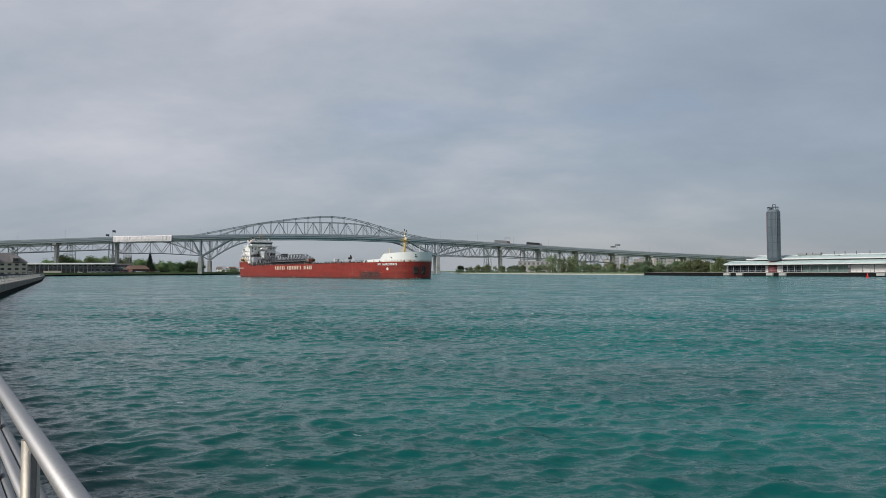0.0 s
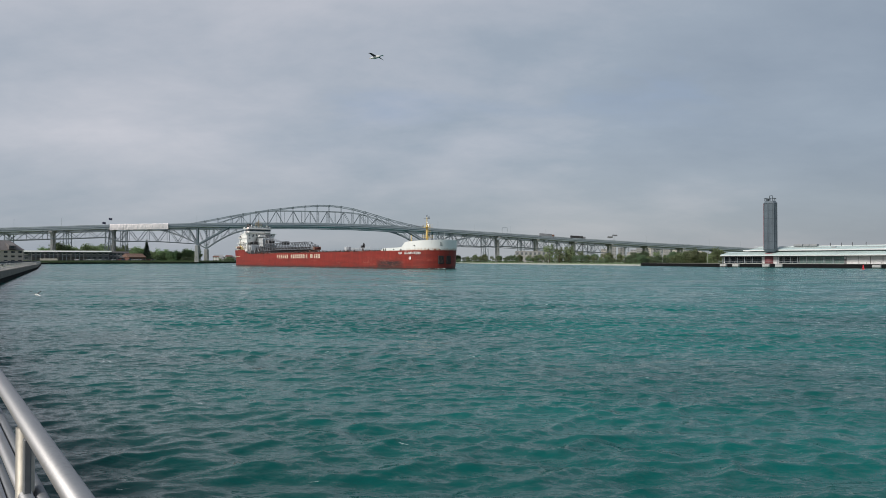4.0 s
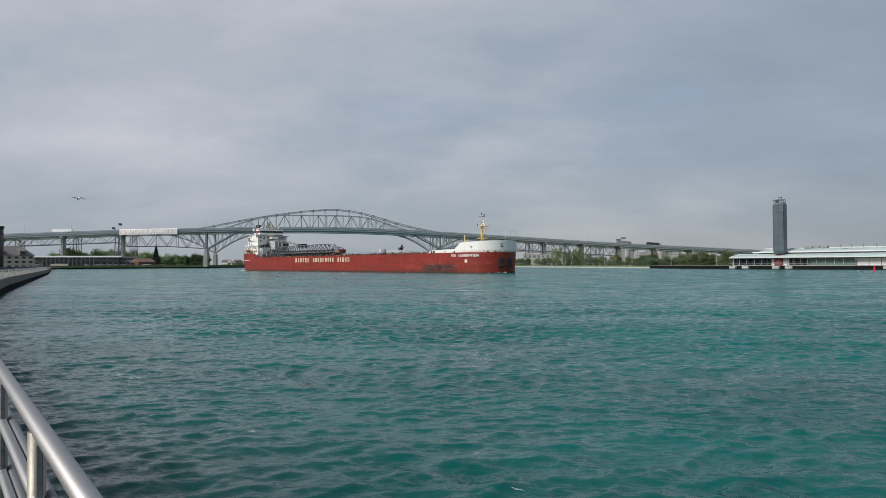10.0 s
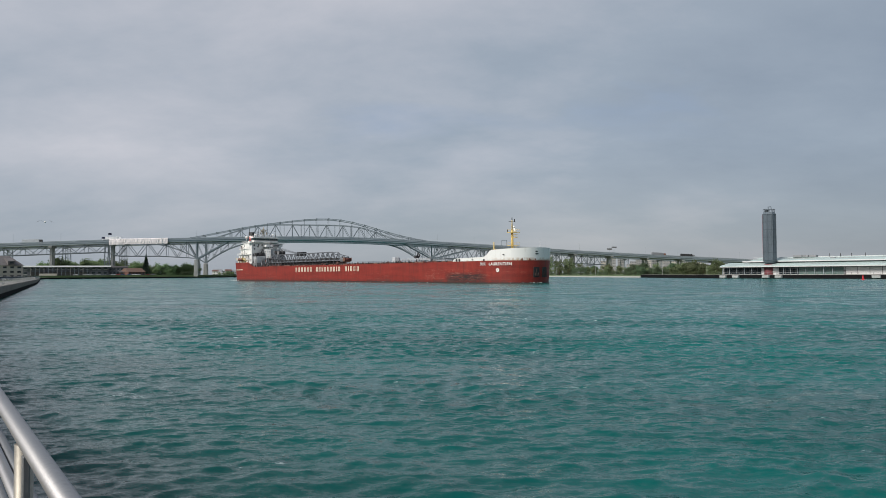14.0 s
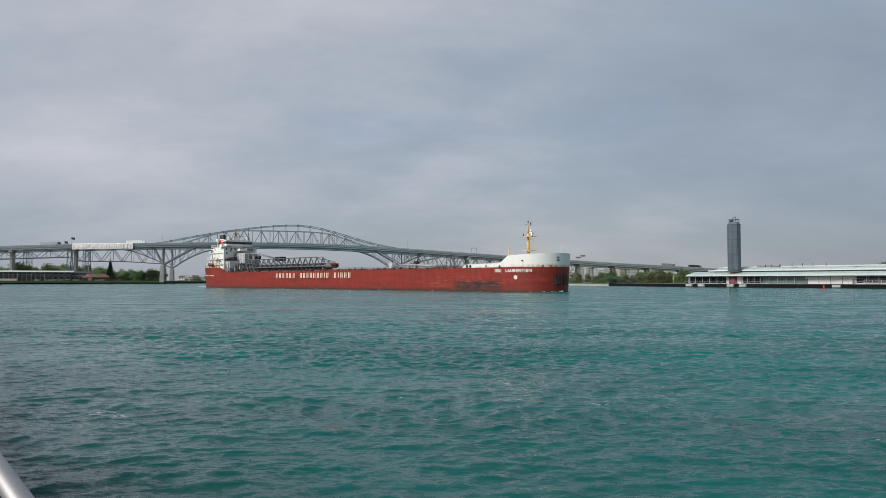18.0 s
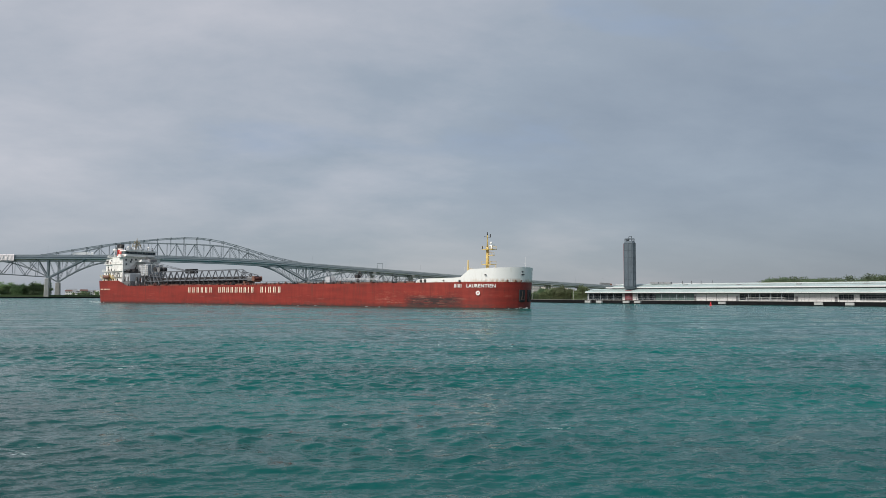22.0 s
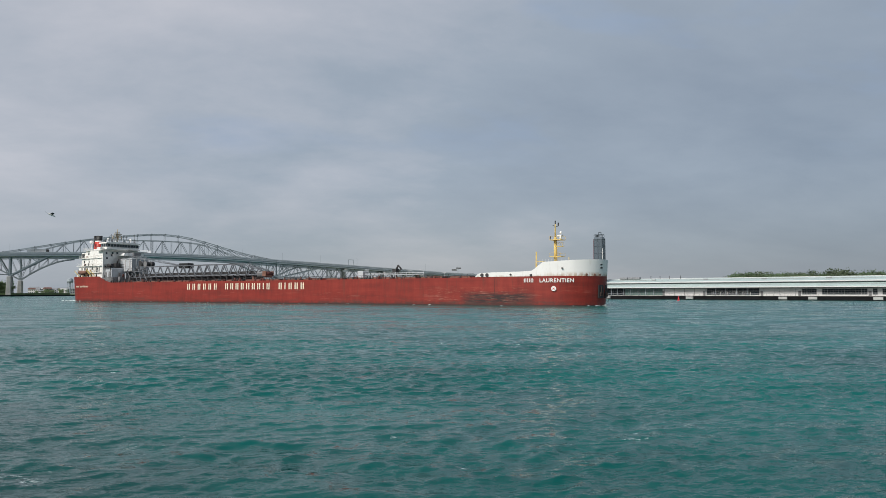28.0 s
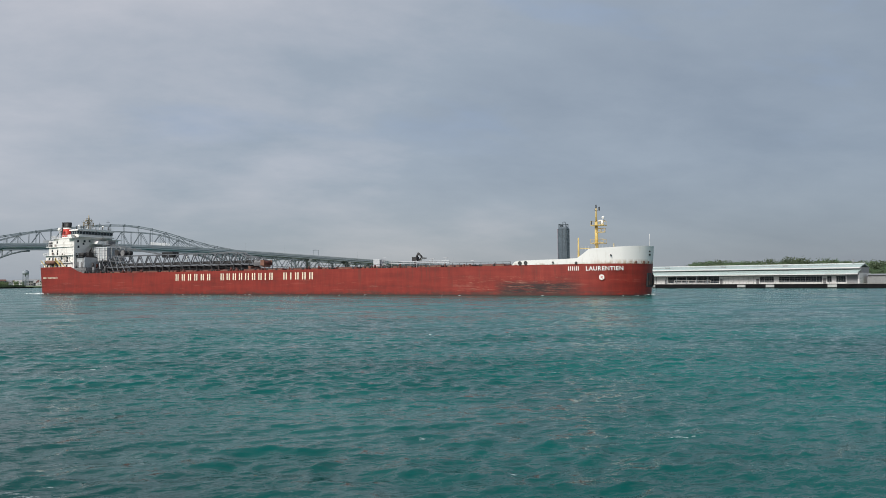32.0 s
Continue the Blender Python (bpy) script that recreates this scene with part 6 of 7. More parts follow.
    part("porch_rail", box(-131.2, -113.8, FRONT - 0.6, FRONT - 0.48, 3.5, 3.62), M_SIDING, t)
    part("porch_rail", box(-131.2, -113.8, FRONT - 0.6, FRONT - 0.48, 2.6, 2.70), M_SIDING, t)
    part("roller_shutter", box(-58.4, -54.6, FRONT + 0.42, FRONT + 0.58, 1.85, 6.0), M_GREYWALL, t, "grey roller shutter")
    for k in range(4):
        part("roof_vent", box(-166 + k * 27, -164 + k * 27, FRONT + 8, FRONT + 9.2, 9.0, 9.9), M_GREYWALL, t)
    for x, w in ((-184, 2.2), (-180, 1.4), (-176.5, 1.8)):
        part("roof_unit", box(x - w, x + w, FRONT + 12.0, FRONT + 14.0, 10.2, 11.3, 0.1), M_GREYWALL, t)
    for x in (-169, -164, -159, -153):
        part("roof_pipe", tube((x, FRONT + 13.5, 10.2), (x, FRONT + 13.5, 11.8), 0.14, n=6), M_DARK, t)
    # apron rail and loading frames
    for k in range(54):
        x = x0 + k * 3.0
        part("rail_post", box(x - 0.05, x + 0.05, 0.9, 1.0, 1.85, 2.85), M_GREYWALL, t)
    part("apron_rail", box(x0, x1, 0.9, 0.98, 2.78, 2.86), M_GREYWALL, t)
    for k, x in enumerate((-213, -206, -190.0, -183.5, -140, -98.5, -86.6, -62.6)):
        part("fender_block", box(x - 1.7, x + 1.7, -1.5, 0.1, 0.35, 1.5, 0.08), M_CONC, t)
    return t


terminal()


def dock_annex():
    a = thing("dock_shed", "low grey dockside shed with a mesh fence", "shed", m=DOCK)
    part("wall", box(-52.5, -36, FRONT + 10, FRONT + 22, 1.0, 5.2), M_GREYWALL, a)
    part("roof", add_profile(bmesh.new(), [(FRONT + 9.4, 5.2), (FRONT + 16, 5.9), (FRONT + 22.6, 5.2)], -53, -35.5), M_GREYWALL, a)
    for k in range(14):
        part("fence_post", box(-53.5 + k * 2.4 - 0.05, -53.5 + k * 2.4 + 0.05, FRONT + 0.4, FRONT + 0.5, 1.2, 4.0), M_GREYWALL, a)
    for z in (1.9, 2.6, 3.3, 4.0):
        part("fence_rail", box(-53.5, -22.2, FRONT + 0.42, FRONT + 0.48, z - 0.04, z + 0.04), M_GREYWALL, a)
    part("chimney", box(-58.3, -57.9, FRONT + 12, FRONT + 12.4, 9.8, 12.2), M_GREYWALL, a)


dock_annex()


def tower():
    c = Vector((-192.3, FRONT + 2.0, 0))
    tw = thing("silo_tower", "tall blue-grey clad tower on a maroon drum", "tower", m=DOCK @ Matrix.Translation(c) @ Matrix.Rotation(radians(-10), 4, "Z"))

    def octo(r, z0, z1, mat, name, parent, r1=None):
        bm = bmesh.new()
        r1 = r1 or r
        lo = [bm.verts.new((r * math.cos(math.pi / 8 + k * math.pi / 4), r * math.sin(math.pi / 8 + k * math.pi / 4), z0)) for k in range(8)]
        hi = [bm.verts.new((r1 * math.cos(math.pi / 8 + k * math.pi / 4), r1 * math.sin(math.pi / 8 + k * math.pi / 4), z1)) for k in range(8)]
        for k in range(8):
            bm.faces.new((lo[k], lo[(k + 1) % 8], hi[(k + 1) % 8], hi[k]))
        bm.faces.new(hi)
        bm.faces.new(lo[::-1])
        return part(name, bm, mat, parent)

    part("drum", tube((0, 0, 0.5), (0, 0, 6.9), 2.7, 2.7, 20), M_MAROON, tw, "maroon drum base")
    octo(2.4, 7.4, 9.0, M_SLATE, "collar", tw, 3.5)
    for k in range(6):
        z = 9.0 + k * 3.75
        octo(3.15, z, z + 3.62, M_SLATE, "cladding_ring", tw)
        octo(3.24, z + 3.60, z + 3.75, M_TOWERJOINT, "ring_joint", tw)
    octo(3.15, 31.5, 32.6, M_SLATE, "crown", tw, 2.6)
    for k in range(8):
        a = math.pi / 8 + k * math.pi / 4
        for side in (-0.30, 0.0, 0.30):
            p = Vector((math.cos(a + math.pi / 8), math.sin(a + math.pi / 8))) * 2.93
            q = Vector((-p.y, p.x)).normalized() * side * 2.6
            part("cladding_rib", tube((p.x + q.x, p.y + q.y, 9.1), (p.x + q.x, p.y + q.y, 31.4), 0.07, n=4), M_TOWERJOINT if side else M_SLATE, tw)
        part("corner_mullion", tube((3.2 * math.cos(a), 3.2 * math.sin(a), 9.0), (3.2 * math.cos(a), 3.2 * math.sin(a), 31.6), 0.13, n=5), M_MAROON if k in (3, 4) else M_SLATE, tw)
    bm = bmesh.new()
    for k in range(8):
        a = k * math.pi / 4
        add_tube(bm, (2.6 * math.cos(a), 2.6 * math.sin(a), 32.6), (2.6 * math.cos(a), 2.6 * math.sin(a), 33.9), 0.12, n=4)
        b = a + math.pi / 4
        add_tube(bm, (2.6 * math.cos(a), 2.6 * math.sin(a), 33.9), (2.6 * math.cos(b), 2.6 * math.sin(b), 33.9), 0.12, n=4)
    add_tube(bm, (1.3, 0, 32.6), (1.3, 0, 35.2), 0.15, n=5)
    add_tube(bm, (-0.4, 0, 32.6), (-0.4, 0, 35.2), 0.15, n=5)
    add_tube(bm, (-0.4, 0, 35.2), (1.3, 0, 35.2), 0.15, n=5)
    part("top_railing", bm, M_TOWERJOINT, tw)
    part("roof_cabinet", box(-1.9, -0.9, -0.6, 0.6, 32.6, 33.7, 0.08), M_TOWERJOINT, tw)
    return tw


tower()


def buoy():
    b = thing("buoy", "red conical channel buoy in the river", "buoy", m=Matrix.Translation((161.0, 273.0, -0.2)) @ Matrix.Diagonal((0.8, 0.8, 0.8, 1)))
    part("float", tube((0, 0, -0.4), (0, 0, 0.45), 0.75, 0.75, 16), M_BUOY, b)
    part("cone", tube((0, 0, 0.45), (0, 0, 1.9), 0.5, 0.22, 12), M_BUOY, b)
    part("topmark", tube((0, 0, 1.9), (0, 0, 2.4), 0.3, 0.12, 10), M_BUOY, b)


buoy()


def at(az, d, z=LAND_Z):
    """A place by its bearing from the viewpoint and its distance."""
    return Vector((math.sin(radians(az)) * d, math.cos(radians(az)) * d, z))


def facing(az, d, z=LAND_Z, turn=0.0):
    """A frame at a bearing, its x to the right and its y away from the viewpoint."""
    return Matrix.Translation(at(az, d, z)) @ Matrix.Rotation(radians(-az + turn), 4, "Z")


# ---- houses ----
def house(name, label, m, w, d, h, roof_h, wall_mat, roof_mat, floors=2, bays=6, overhang=0.6, hip=0.0, glass=None):
    ho = thing(name, label, "building", m=m)
    wl = part("wall", box(-w / 2, w / 2, 0, d, -0.4, h), wall_mat, ho)
    bm = bmesh.new()
    o = overhang
    v = [bm.verts.new(p) for p in ((-w / 2 - o, -o, h), (w / 2 + o, -o, h), (w / 2 + o, d + o, h), (-w / 2 - o, d + o, h), (-w / 2 - o + hip, d / 2, h + roof_h), (w / 2 + o - hip, d / 2, h + roof_h))]
    for f in ((0, 1, 5, 4), (2, 3, 4, 5), (1, 2, 5), (3, 0, 4), (3, 2, 1, 0)):
        bm.faces.new([v[k] for k in f])
    part("roof", bm, roof_mat, ho)
    fh = h / floors
    for f in range(floors):
        for k in range(bays):
            x = -w / 2 + w * (k + 0.5) / bays
            win = part("window", box(x - w / bays * 0.26, x + w / bays * 0.26, -0.04, 0.05, f * fh + fh * 0.35, f * fh + fh * 0.80), glass or M_GLASS, ho)
            part("sill", box(x - w / bays * 0.30, x + w / bays * 0.30, -0.12, 0.02, f * fh + fh * 0.31, f * fh + fh * 0.35), M_SIDING, win)
    return ho


def west_bank():
    hotel = house("hotel", "three-storey pale stucco hotel with a dark shingle roof", facing(-32.7, 470, turn=16), 44, 16, 7.6, 5.6, M_STUCCO, M_HOTELROOF, 3, 12, hip=5)
    for k in range(4):
        x = -17 + k * 11
        dm = part("gable", add_profile(bmesh.new(), [(-0.8, 8.0), (-0.8, 10.2), (6.0, 12.0), (6.0, 8.0)], x - 1.8, x + 1.8), M_HOTELROOF, hotel)
        part("gable_window", box(x - 1.0, x + 1.0, -0.9, -0.78, 8.6, 9.8), M_GLASS, dm)
    part("brick_front", box(-22.5, 2.0, -1.6, -0.1, -0.4, 5.0), M_BRICK, hotel)
    rt = thing("round_tower", "dark brown round tower beside the hotel", "tower", m=Matrix.Translation(at(-33.05, 420)))
    part("drum", tube((0, 0, -0.5), (0, 0, 20.6), 7.9, 7.9, 28), M_TOWERBROWN, rt)
    part("rim", tube((0, 0, 20.6), (0, 0, 21.5), 8.3, 8.3, 28), M_DARK, rt)
    for k in range(5):
        part("band", tube((0, 0, 3.4 + k * 3.6), (0, 0, 3.7 + k * 3.6), 8.0, 8.0, 28), M_DARK, rt)
    low = house("restaurant", "long low dark-walled restaurant with a pale flat roof edge", facing(-27.5, 845, 3.1, turn=-6), 80, 22, 9.6, 0.3, material("dark blue-grey siding", (0.085, 0.09, 0.105), 0.7), material("pale roofing", (0.62, 0.62, 0.60), 0.6), 2, 14, 1.6)
    part("roof_edge", box(-42.5, 42.5, -3.4, -1.7, 9.0, 10.5), M_TRUCK, low, "white roof edge")
    part("porch", box(-32, 20, -1.6, 0, -0.4, 4.0), M_DARK, low, "dark glazed porch")
    for k in range(14):
        x = -32 + k * 4.0
        part("porch_post", box(x - 0.3, x + 0.3, -3.2, -2.6, -0.4, 9.0), M_SLATE if k % 3 else M_SOOT, low)
    part("terrace", box(-24, -8, -7.0, -4.0, -0.4, 2.2, 0.1), M_STUCCO, low, "pale terrace wall")
    house("annex", "dark two-storey annex beside the restaurant", facing(-24.4, 850, 3.1, turn=-2), 26, 16, 8.6, 1.4, material("slate siding", (0.10, 0.105, 0.115), 0.7), M_SHINGLE, 2, 7)
    house("boathouse", "red-brick boathouse with a brown pitched roof", facing(-22.9, 846, 3.1, turn=35), 20, 14, 3.8, 4.0, M_BRICK, material("brown shingles", (0.16, 0.10, 0.08), 0.9), 1, 5)
    house("shed", "low brown shed by the lawn", facing(-23.6, 846, 3.1, turn=-8), 14, 9, 3.2, 2.6, M_BRICK, M_SHINGLE, 1, 3)
    # far town beyond the bridge
    random.seed(21)
    for k in range(20):
        az = -17.4 + k * 0.25
        w, h = random.uniform(10, 24), random.uniform(5, 11)
        house("town_house", "pale distant waterfront house", facing(az, 1560 + random.uniform(0, 120), turn=random.uniform(-12, 12)), w, 14, h, random.uniform(2, 4), random.choice((M_SIDING, M_WHITE, M_BEIGE)), random.choice((M_GREYWALL, M_CONC, M_BRICK)), 2, 4)
    for k in range(18):
        az = -17.2 + k * 0.27
        house("town_hall", "pale wide building in the distant town", facing(az, 1700 + random.uniform(0, 90), turn=random.uniform(-8, 8)), random.uniform(18, 34), 16, random.uniform(9, 14), random.uniform(0.5, 2.5), random.choice((M_WHITE, M_SIDING)), random.choice((M_CONC, M_GREYWALL)), 1, 3)
    wt = thing("water_tower", "pale blue-grey water tower on legs", "water tower", m=Matrix.Translation(at(-15.05, 1500)))
    part("tank", add_tube(tube((0, 0, 21), (0, 0, 27), 5.2, 5.2, 20), (0, 0, 27), (0, 0, 29.5), 5.2, 1.2, 20), M_GIRDER, wt)
    for k in range(6):
        a = k * math.pi / 3
        part("leg", tube((5.4 * math.cos(a), 5.4 * math.sin(a), -1), (4.6 * math.cos(a), 4.6 * math.sin(a), 21.2), 0.35, n=6), M_GIRDER, wt)
    part("riser", tube((0, 0, -1), (0, 0, 21.2), 0.9, n=10), M_GIRDER, wt)


west_bank()


def east_bank():
    random.seed(31)
    house("warehouse", "flat beige warehouse among trees", facing(7.3, 830, 1.0), 40, 20, 13, 0.3, M_BEIGE, M_BEIGE, 2, 8, 0.2, glass=M_FARGLASS)
    for k in range(13):
        az = 13.0 + k * 0.55 + random.uniform(-0.15, 0.15)
        w, h = random.uniform(10, 24), random.uniform(18, 31)
        house("apartment_block", "pale distant apartment block behind the trees", facing(az, 1250 + random.uniform(-60, 160), 1.0, turn=random.uniform(-10, 10)), w, 14, h, 0.3, M_BEIGE if k % 3 else M_STUCCO, M_GREYWALL, max(3, int(h / 4)), 5, 0.2, glass=M_FARGLASS)
    for az, d in ((17.2, 470), (20.4, 440), (9.2, 560), (12.2, 520)):
        lp = thing("street_lamp", "pale street lamp on the far dock", "street lamp", "lamps on the far bank", m=Matrix.Translation(at(az, d, 1.0)))
        part("pole", tube((0, 0, 0), (0, 0, 6.4), 0.11, 0.07, 6), M_CONC, lp)
        part("head", box(-0.2, 1.1, -0.2, 0.2, 6.3, 6.55, 0.05), M_CONC, lp)


east_bank()


# ---- trees ----
def tree(name, label, h, spread, mat, leaves, seed, bare=0.25, conifer=False):
    rnd = random.Random(seed)
    t = thing(name, label, "tree", m=Matrix.Translation((0, 0, -50)))
    bm = bmesh.new()
    top = h * (0.95 if conifer else 0.62)
    add_tube(bm, (0, 0, -0.3), (0, 0, top), h * 0.028, h * 0.008, 7)
    tips = []
    for k in range(4 if conifer else 11):
        a = k * 2.4 + rnd.uniform(-0.4, 0.4)
        z = h * rnd.uniform(0.28, 0.6)
        r = spread * rnd.uniform(0.45, 0.85)
        p = (r * math.cos(a), r * math.sin(a), min(h * 0.93, z + r * rnd.uniform(0.4, 1.1)))
        add_tube(bm, (0, 0, z), p, h * 0.012, h * 0.004, 5)
        tips.append(p)
    part("trunk", bm, M_BARK, t)
    verts, faces = [], []
    for k in range(leaves):
        if conifer:
            f = rnd.random() ** 0.7
            z = h * (1 - 0.92 * f)
            r = spread * f * rnd.uniform(0.2, 1.0)
            a = rnd.uniform(0, 6.283)
            c = Vector((r * math.cos(a), r * math.sin(a), z))
        elif bare < 0.1 and rnd.random() < 0.3:
            a, f = rnd.uniform(0, 6.283), rnd.random() ** 0.5
            c = Vector((spread * 0.85 * f * math.cos(a), spread * 0.85 * f * math.sin(a), h * rnd.uniform(0.08, 0.55)))
        elif rnd.random() < 0.72:
            b = rnd.choice(tips)
            c = Vector((b[0] + rnd.gauss(0, spread * 0.21), b[1] + rnd.gauss(0, spread * 0.21), b[2] + rnd.gauss(0, h * 0.075)))
        else:
            a, f = rnd.uniform(0, 6.283), rnd.random() ** 0.5
            c = Vector((spread * 0.8 * f * math.cos(a), spread * 0.8 * f * math.sin(a), h * (0.55 + 0.38 * rnd.random() * (1 - f * f * 0.6))))
        if c.z < h * bare:
            c.z = h * bare + rnd.random() * h * 0.1
        s = h * rnd.uniform(0.018, 0.042) * (0.72 if leaves > 2500 else 1.0)
        q = Euler((rnd.uniform(0, 6.28), rnd.uniform(0, 6.28), rnd.uniform(0, 6.28))).to_matrix()
        base = len(verts)
        verts += [c + q @ Vector(p) * s for p in ((-1, -0.6, 0), (1, -0.6, 0.3), (0.9, 0.7, -0.2), (-0.8, 0.8, 0.25), (0.1, 0.0, 0.9))]
        faces += [(base, base + 1, base + 4), (base + 1, base + 2, base + 4), (base + 2, base + 3, base + 4), (base + 3, base, base + 4)]
    me = bpy.data.meshes.new("crown")
    me.from_pydata([tuple(v) for v in verts], [], faces)
    me.materials.append(mat)
    part("crown", me, None, t)
    return t


def plant(protos, places, group):
    rnd = random.Random(len(places) + 3)
    for p, s in places:
        ob = rnd.choice(protos)
        k = s * rnd.uniform(0.85, 1.15)
        c = copy_thing(ob, Matrix.Translation(p) @ Matrix.Rotation(rnd.uniform(0, 6.28), 4, "Z") @ Matrix.Diagonal((k * rnd.uniform(0.9, 1.15), k * rnd.uniform(0.9, 1.15), k, 1)))
        c["group"] = group


def woods():
    g = [tree("tree", "broad tree in full green leaf", 10, 4.6, M_LEAF, 3000, s, 0.08) for s in (1, 2, 3)]
    west = [tree("tree", "broad tree on the west bank, green lightened for haze", 10, 4.8, M_LEAFWEST, 1700, s, 0.08) for s in (4, 5, 6)]
    pale = [tree("tree", "tree in pale yellow-green spring leaf", 10, 4.4, M_LEAFPALE, 1400, s, 0.08) for s in (11, 12)]
    bare = [tree("tree", "slender tree only just coming into leaf", 10, 3.6, M_LEAFPALE, 260, s) for s in (15, 16)]
    con = [tree("conifer", "dark upright conifer on the lawn", 10, 2.1, M_LEAFDARK, 800, 21, 0.06, True)]
    bush = [tree("shrub", "rounded dense green shrub", 10, 6.5, M_LEAF, 800, s, 0.05) for s in (31, 32)]
    rnd = random.Random(77)
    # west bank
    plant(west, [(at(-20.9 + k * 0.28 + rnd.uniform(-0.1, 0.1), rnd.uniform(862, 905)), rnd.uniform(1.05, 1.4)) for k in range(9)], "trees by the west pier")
    plant(bush, [(at(-19.7 + k * 0.22, 858), rnd.uniform(0.45, 0.6)) for k in range(4)], "shrubs by the west pier")
    plant(con, [(at(-22.28, 880), 2.5), (at(-23.1, 900), 0.9), (at(-26.1, 870), 1.0)], "conifers on the west bank")
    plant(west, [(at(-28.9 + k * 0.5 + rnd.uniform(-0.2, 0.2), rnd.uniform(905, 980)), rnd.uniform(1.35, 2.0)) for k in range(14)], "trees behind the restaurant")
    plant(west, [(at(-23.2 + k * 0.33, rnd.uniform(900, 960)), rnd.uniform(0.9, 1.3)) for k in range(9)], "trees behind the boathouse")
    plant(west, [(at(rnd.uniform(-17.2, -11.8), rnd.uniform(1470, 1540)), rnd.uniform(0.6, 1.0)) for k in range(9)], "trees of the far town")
    # east bank: a loose belt of trees behind the beach
    for k in range(66):
        az = 1.2 + k * 0.277 + rnd.uniform(-0.2, 0.2)
        d = 890 - az * 23 + rnd.uniform(0, 60)
        d = max(d, 520)
        plant(rnd.choice((g, bare, pale, bush, bare)), [(at(az, d, 1.0), rnd.uniform(0.46, 0.82) * d / 640)], "trees behind the beach")
    for k in range(20):
        az = 8.0 + k * 0.66 + rnd.uniform(-0.3, 0.3)
        plant(rnd.choice((g, bare, bare, pale)), [(at(az, 700 + rnd.uniform(0, 90), 1.0), rnd.uniform(0.9, 1.5))], "trees farther behind the beach")
    for az, s in ((8.6, 1.9), (9.4, 1.6), (10.2, 1.8)):
        plant(bare, [(at(az, 660, 1.0), s)], "tall thin trees on the far bank")
    plant(pale, [(at(18.0 + k * 0.24, 455 + rnd.uniform(0, 25), 1.0), rnd.uniform(0.62, 0.86)) for k in range(15)], "yellow-green trees beside the hall")
    plant(g, [(at(15.2 + k * 0.4, 500 + rnd.uniform(0, 25), 1.0), rnd.uniform(0.5, 0.75)) for k in range(8)], "trees by the dock end")
    # ridge of woods behind the hall
    plant(g, [(at(34.4 + k * 0.134 + rnd.uniform(-0.1, 0.1), rnd.uniform(600, 680), 1.0), rnd.uniform(1.45, 1.72)) for k in range(84)] + [(at(34.4 + k * 0.2 + rnd.uniform(-0.1, 0.1), rnd.uniform(560, 600), 1.0), rnd.uniform(1.2, 1.42)) for k in range(56)], "woods behind the hall")
    plant(g, [(at(45.9 + k * 0.35, rnd.uniform(470, 540), 1.0), rnd.uniform(0.8, 1.3)) for k in range(14)], "woods beyond the hall")
    plant(bush, [(at(1.0 + k * 0.23 + rnd.uniform(-0.1, 0.1), max(505, 868 - (1.0 + k * 0.23) * 23), 0.9), rnd.uniform(0.2, 0.45)) for k in range(0, 76, 2)], "shrubs along the beach")
    for p in g + west + pale + bare + con + bush:
        for o in (*p.children_recursive, p):
            bpy.data.objects.remove(o)


woods()


def seawall_rail():
    """The same railing, far along the seawall: posts and rails in lengths."""
    r = thing("railing", "grey steel railing along the distant seawall", "railing")
    line = inset(SHORE_WEST[4:8], 0.45)
    me = beam_mesh(M_CONC)
    for (ax, ay), (bx, by) in zip(line, line[1:]):
        n = max(1, int(math.hypot(bx - ax, by - ay) / 3))
        for k in range(n):
            p = Vector((ax + (bx - ax) * k / n, ay + (by - ay) * k / n, 0))
            q = Vector((ax + (bx - ax) * (k + 1) / n, ay + (by - ay) * (k + 1) / n, 0))
            beam("post", me, r, (p.x, p.y, 1.78), (p.x, p.y, 2.9), 0.07, 0.07)
            for z in (2.88, 2.62, 2.36, 2.1):
                beam("rail", me, r, (p.x, p.y, z), (q.x, q.y, z), 0.05, 0.05)


seawall_rail()


# ---- vehicles ----
def car(m, paint, label="parked car on the west bank", group="parked cars"):
    c = thing("car", label, "car", group, m=m)
    part("body", box(-2.1, 2.1, -0.85, 0.85, 0.3, 0.85, 0.12), paint, c)
    bm = bmesh.new()
    v = [bm.verts.new(p) for p in ((-1.5, -0.78, 0.85), (1.0, -0.78, 0.85), (1.0, 0.78, 0.85), (-1.5, 0.78, 0.85), (-1.0, -0.66, 1.42), (0.35, -0.66, 1.42), (0.35, 0.66, 1.42), (-1.0, 0.66, 1.42))]
    for f in ((4, 5, 6, 7), (0, 1, 5, 4), (1, 2, 6, 5), (2, 3, 7, 6), (3, 0, 4, 7)):
        bm.faces.new([v[k] for k in f])
    part("cabin", bm, M_GLASS, c)
    part("roof", box(-1.0, 0.35, -0.66, 0.66, 1.40, 1.46), paint, c)
    for x in (-1.3, 1.3):
        for y in (-0.8, 0.8):
            w = part("wheel", tube((x, y - 0.1, 0.32), (x, y + 0.1, 0.32), 0.32, n=12), M_BLACK, c)
            part("rim", tube((x, y - 0.11, 0.32), (x, y + 0.11, 0.32), 0.18, n=8), M_GREYWALL, w)
    return c


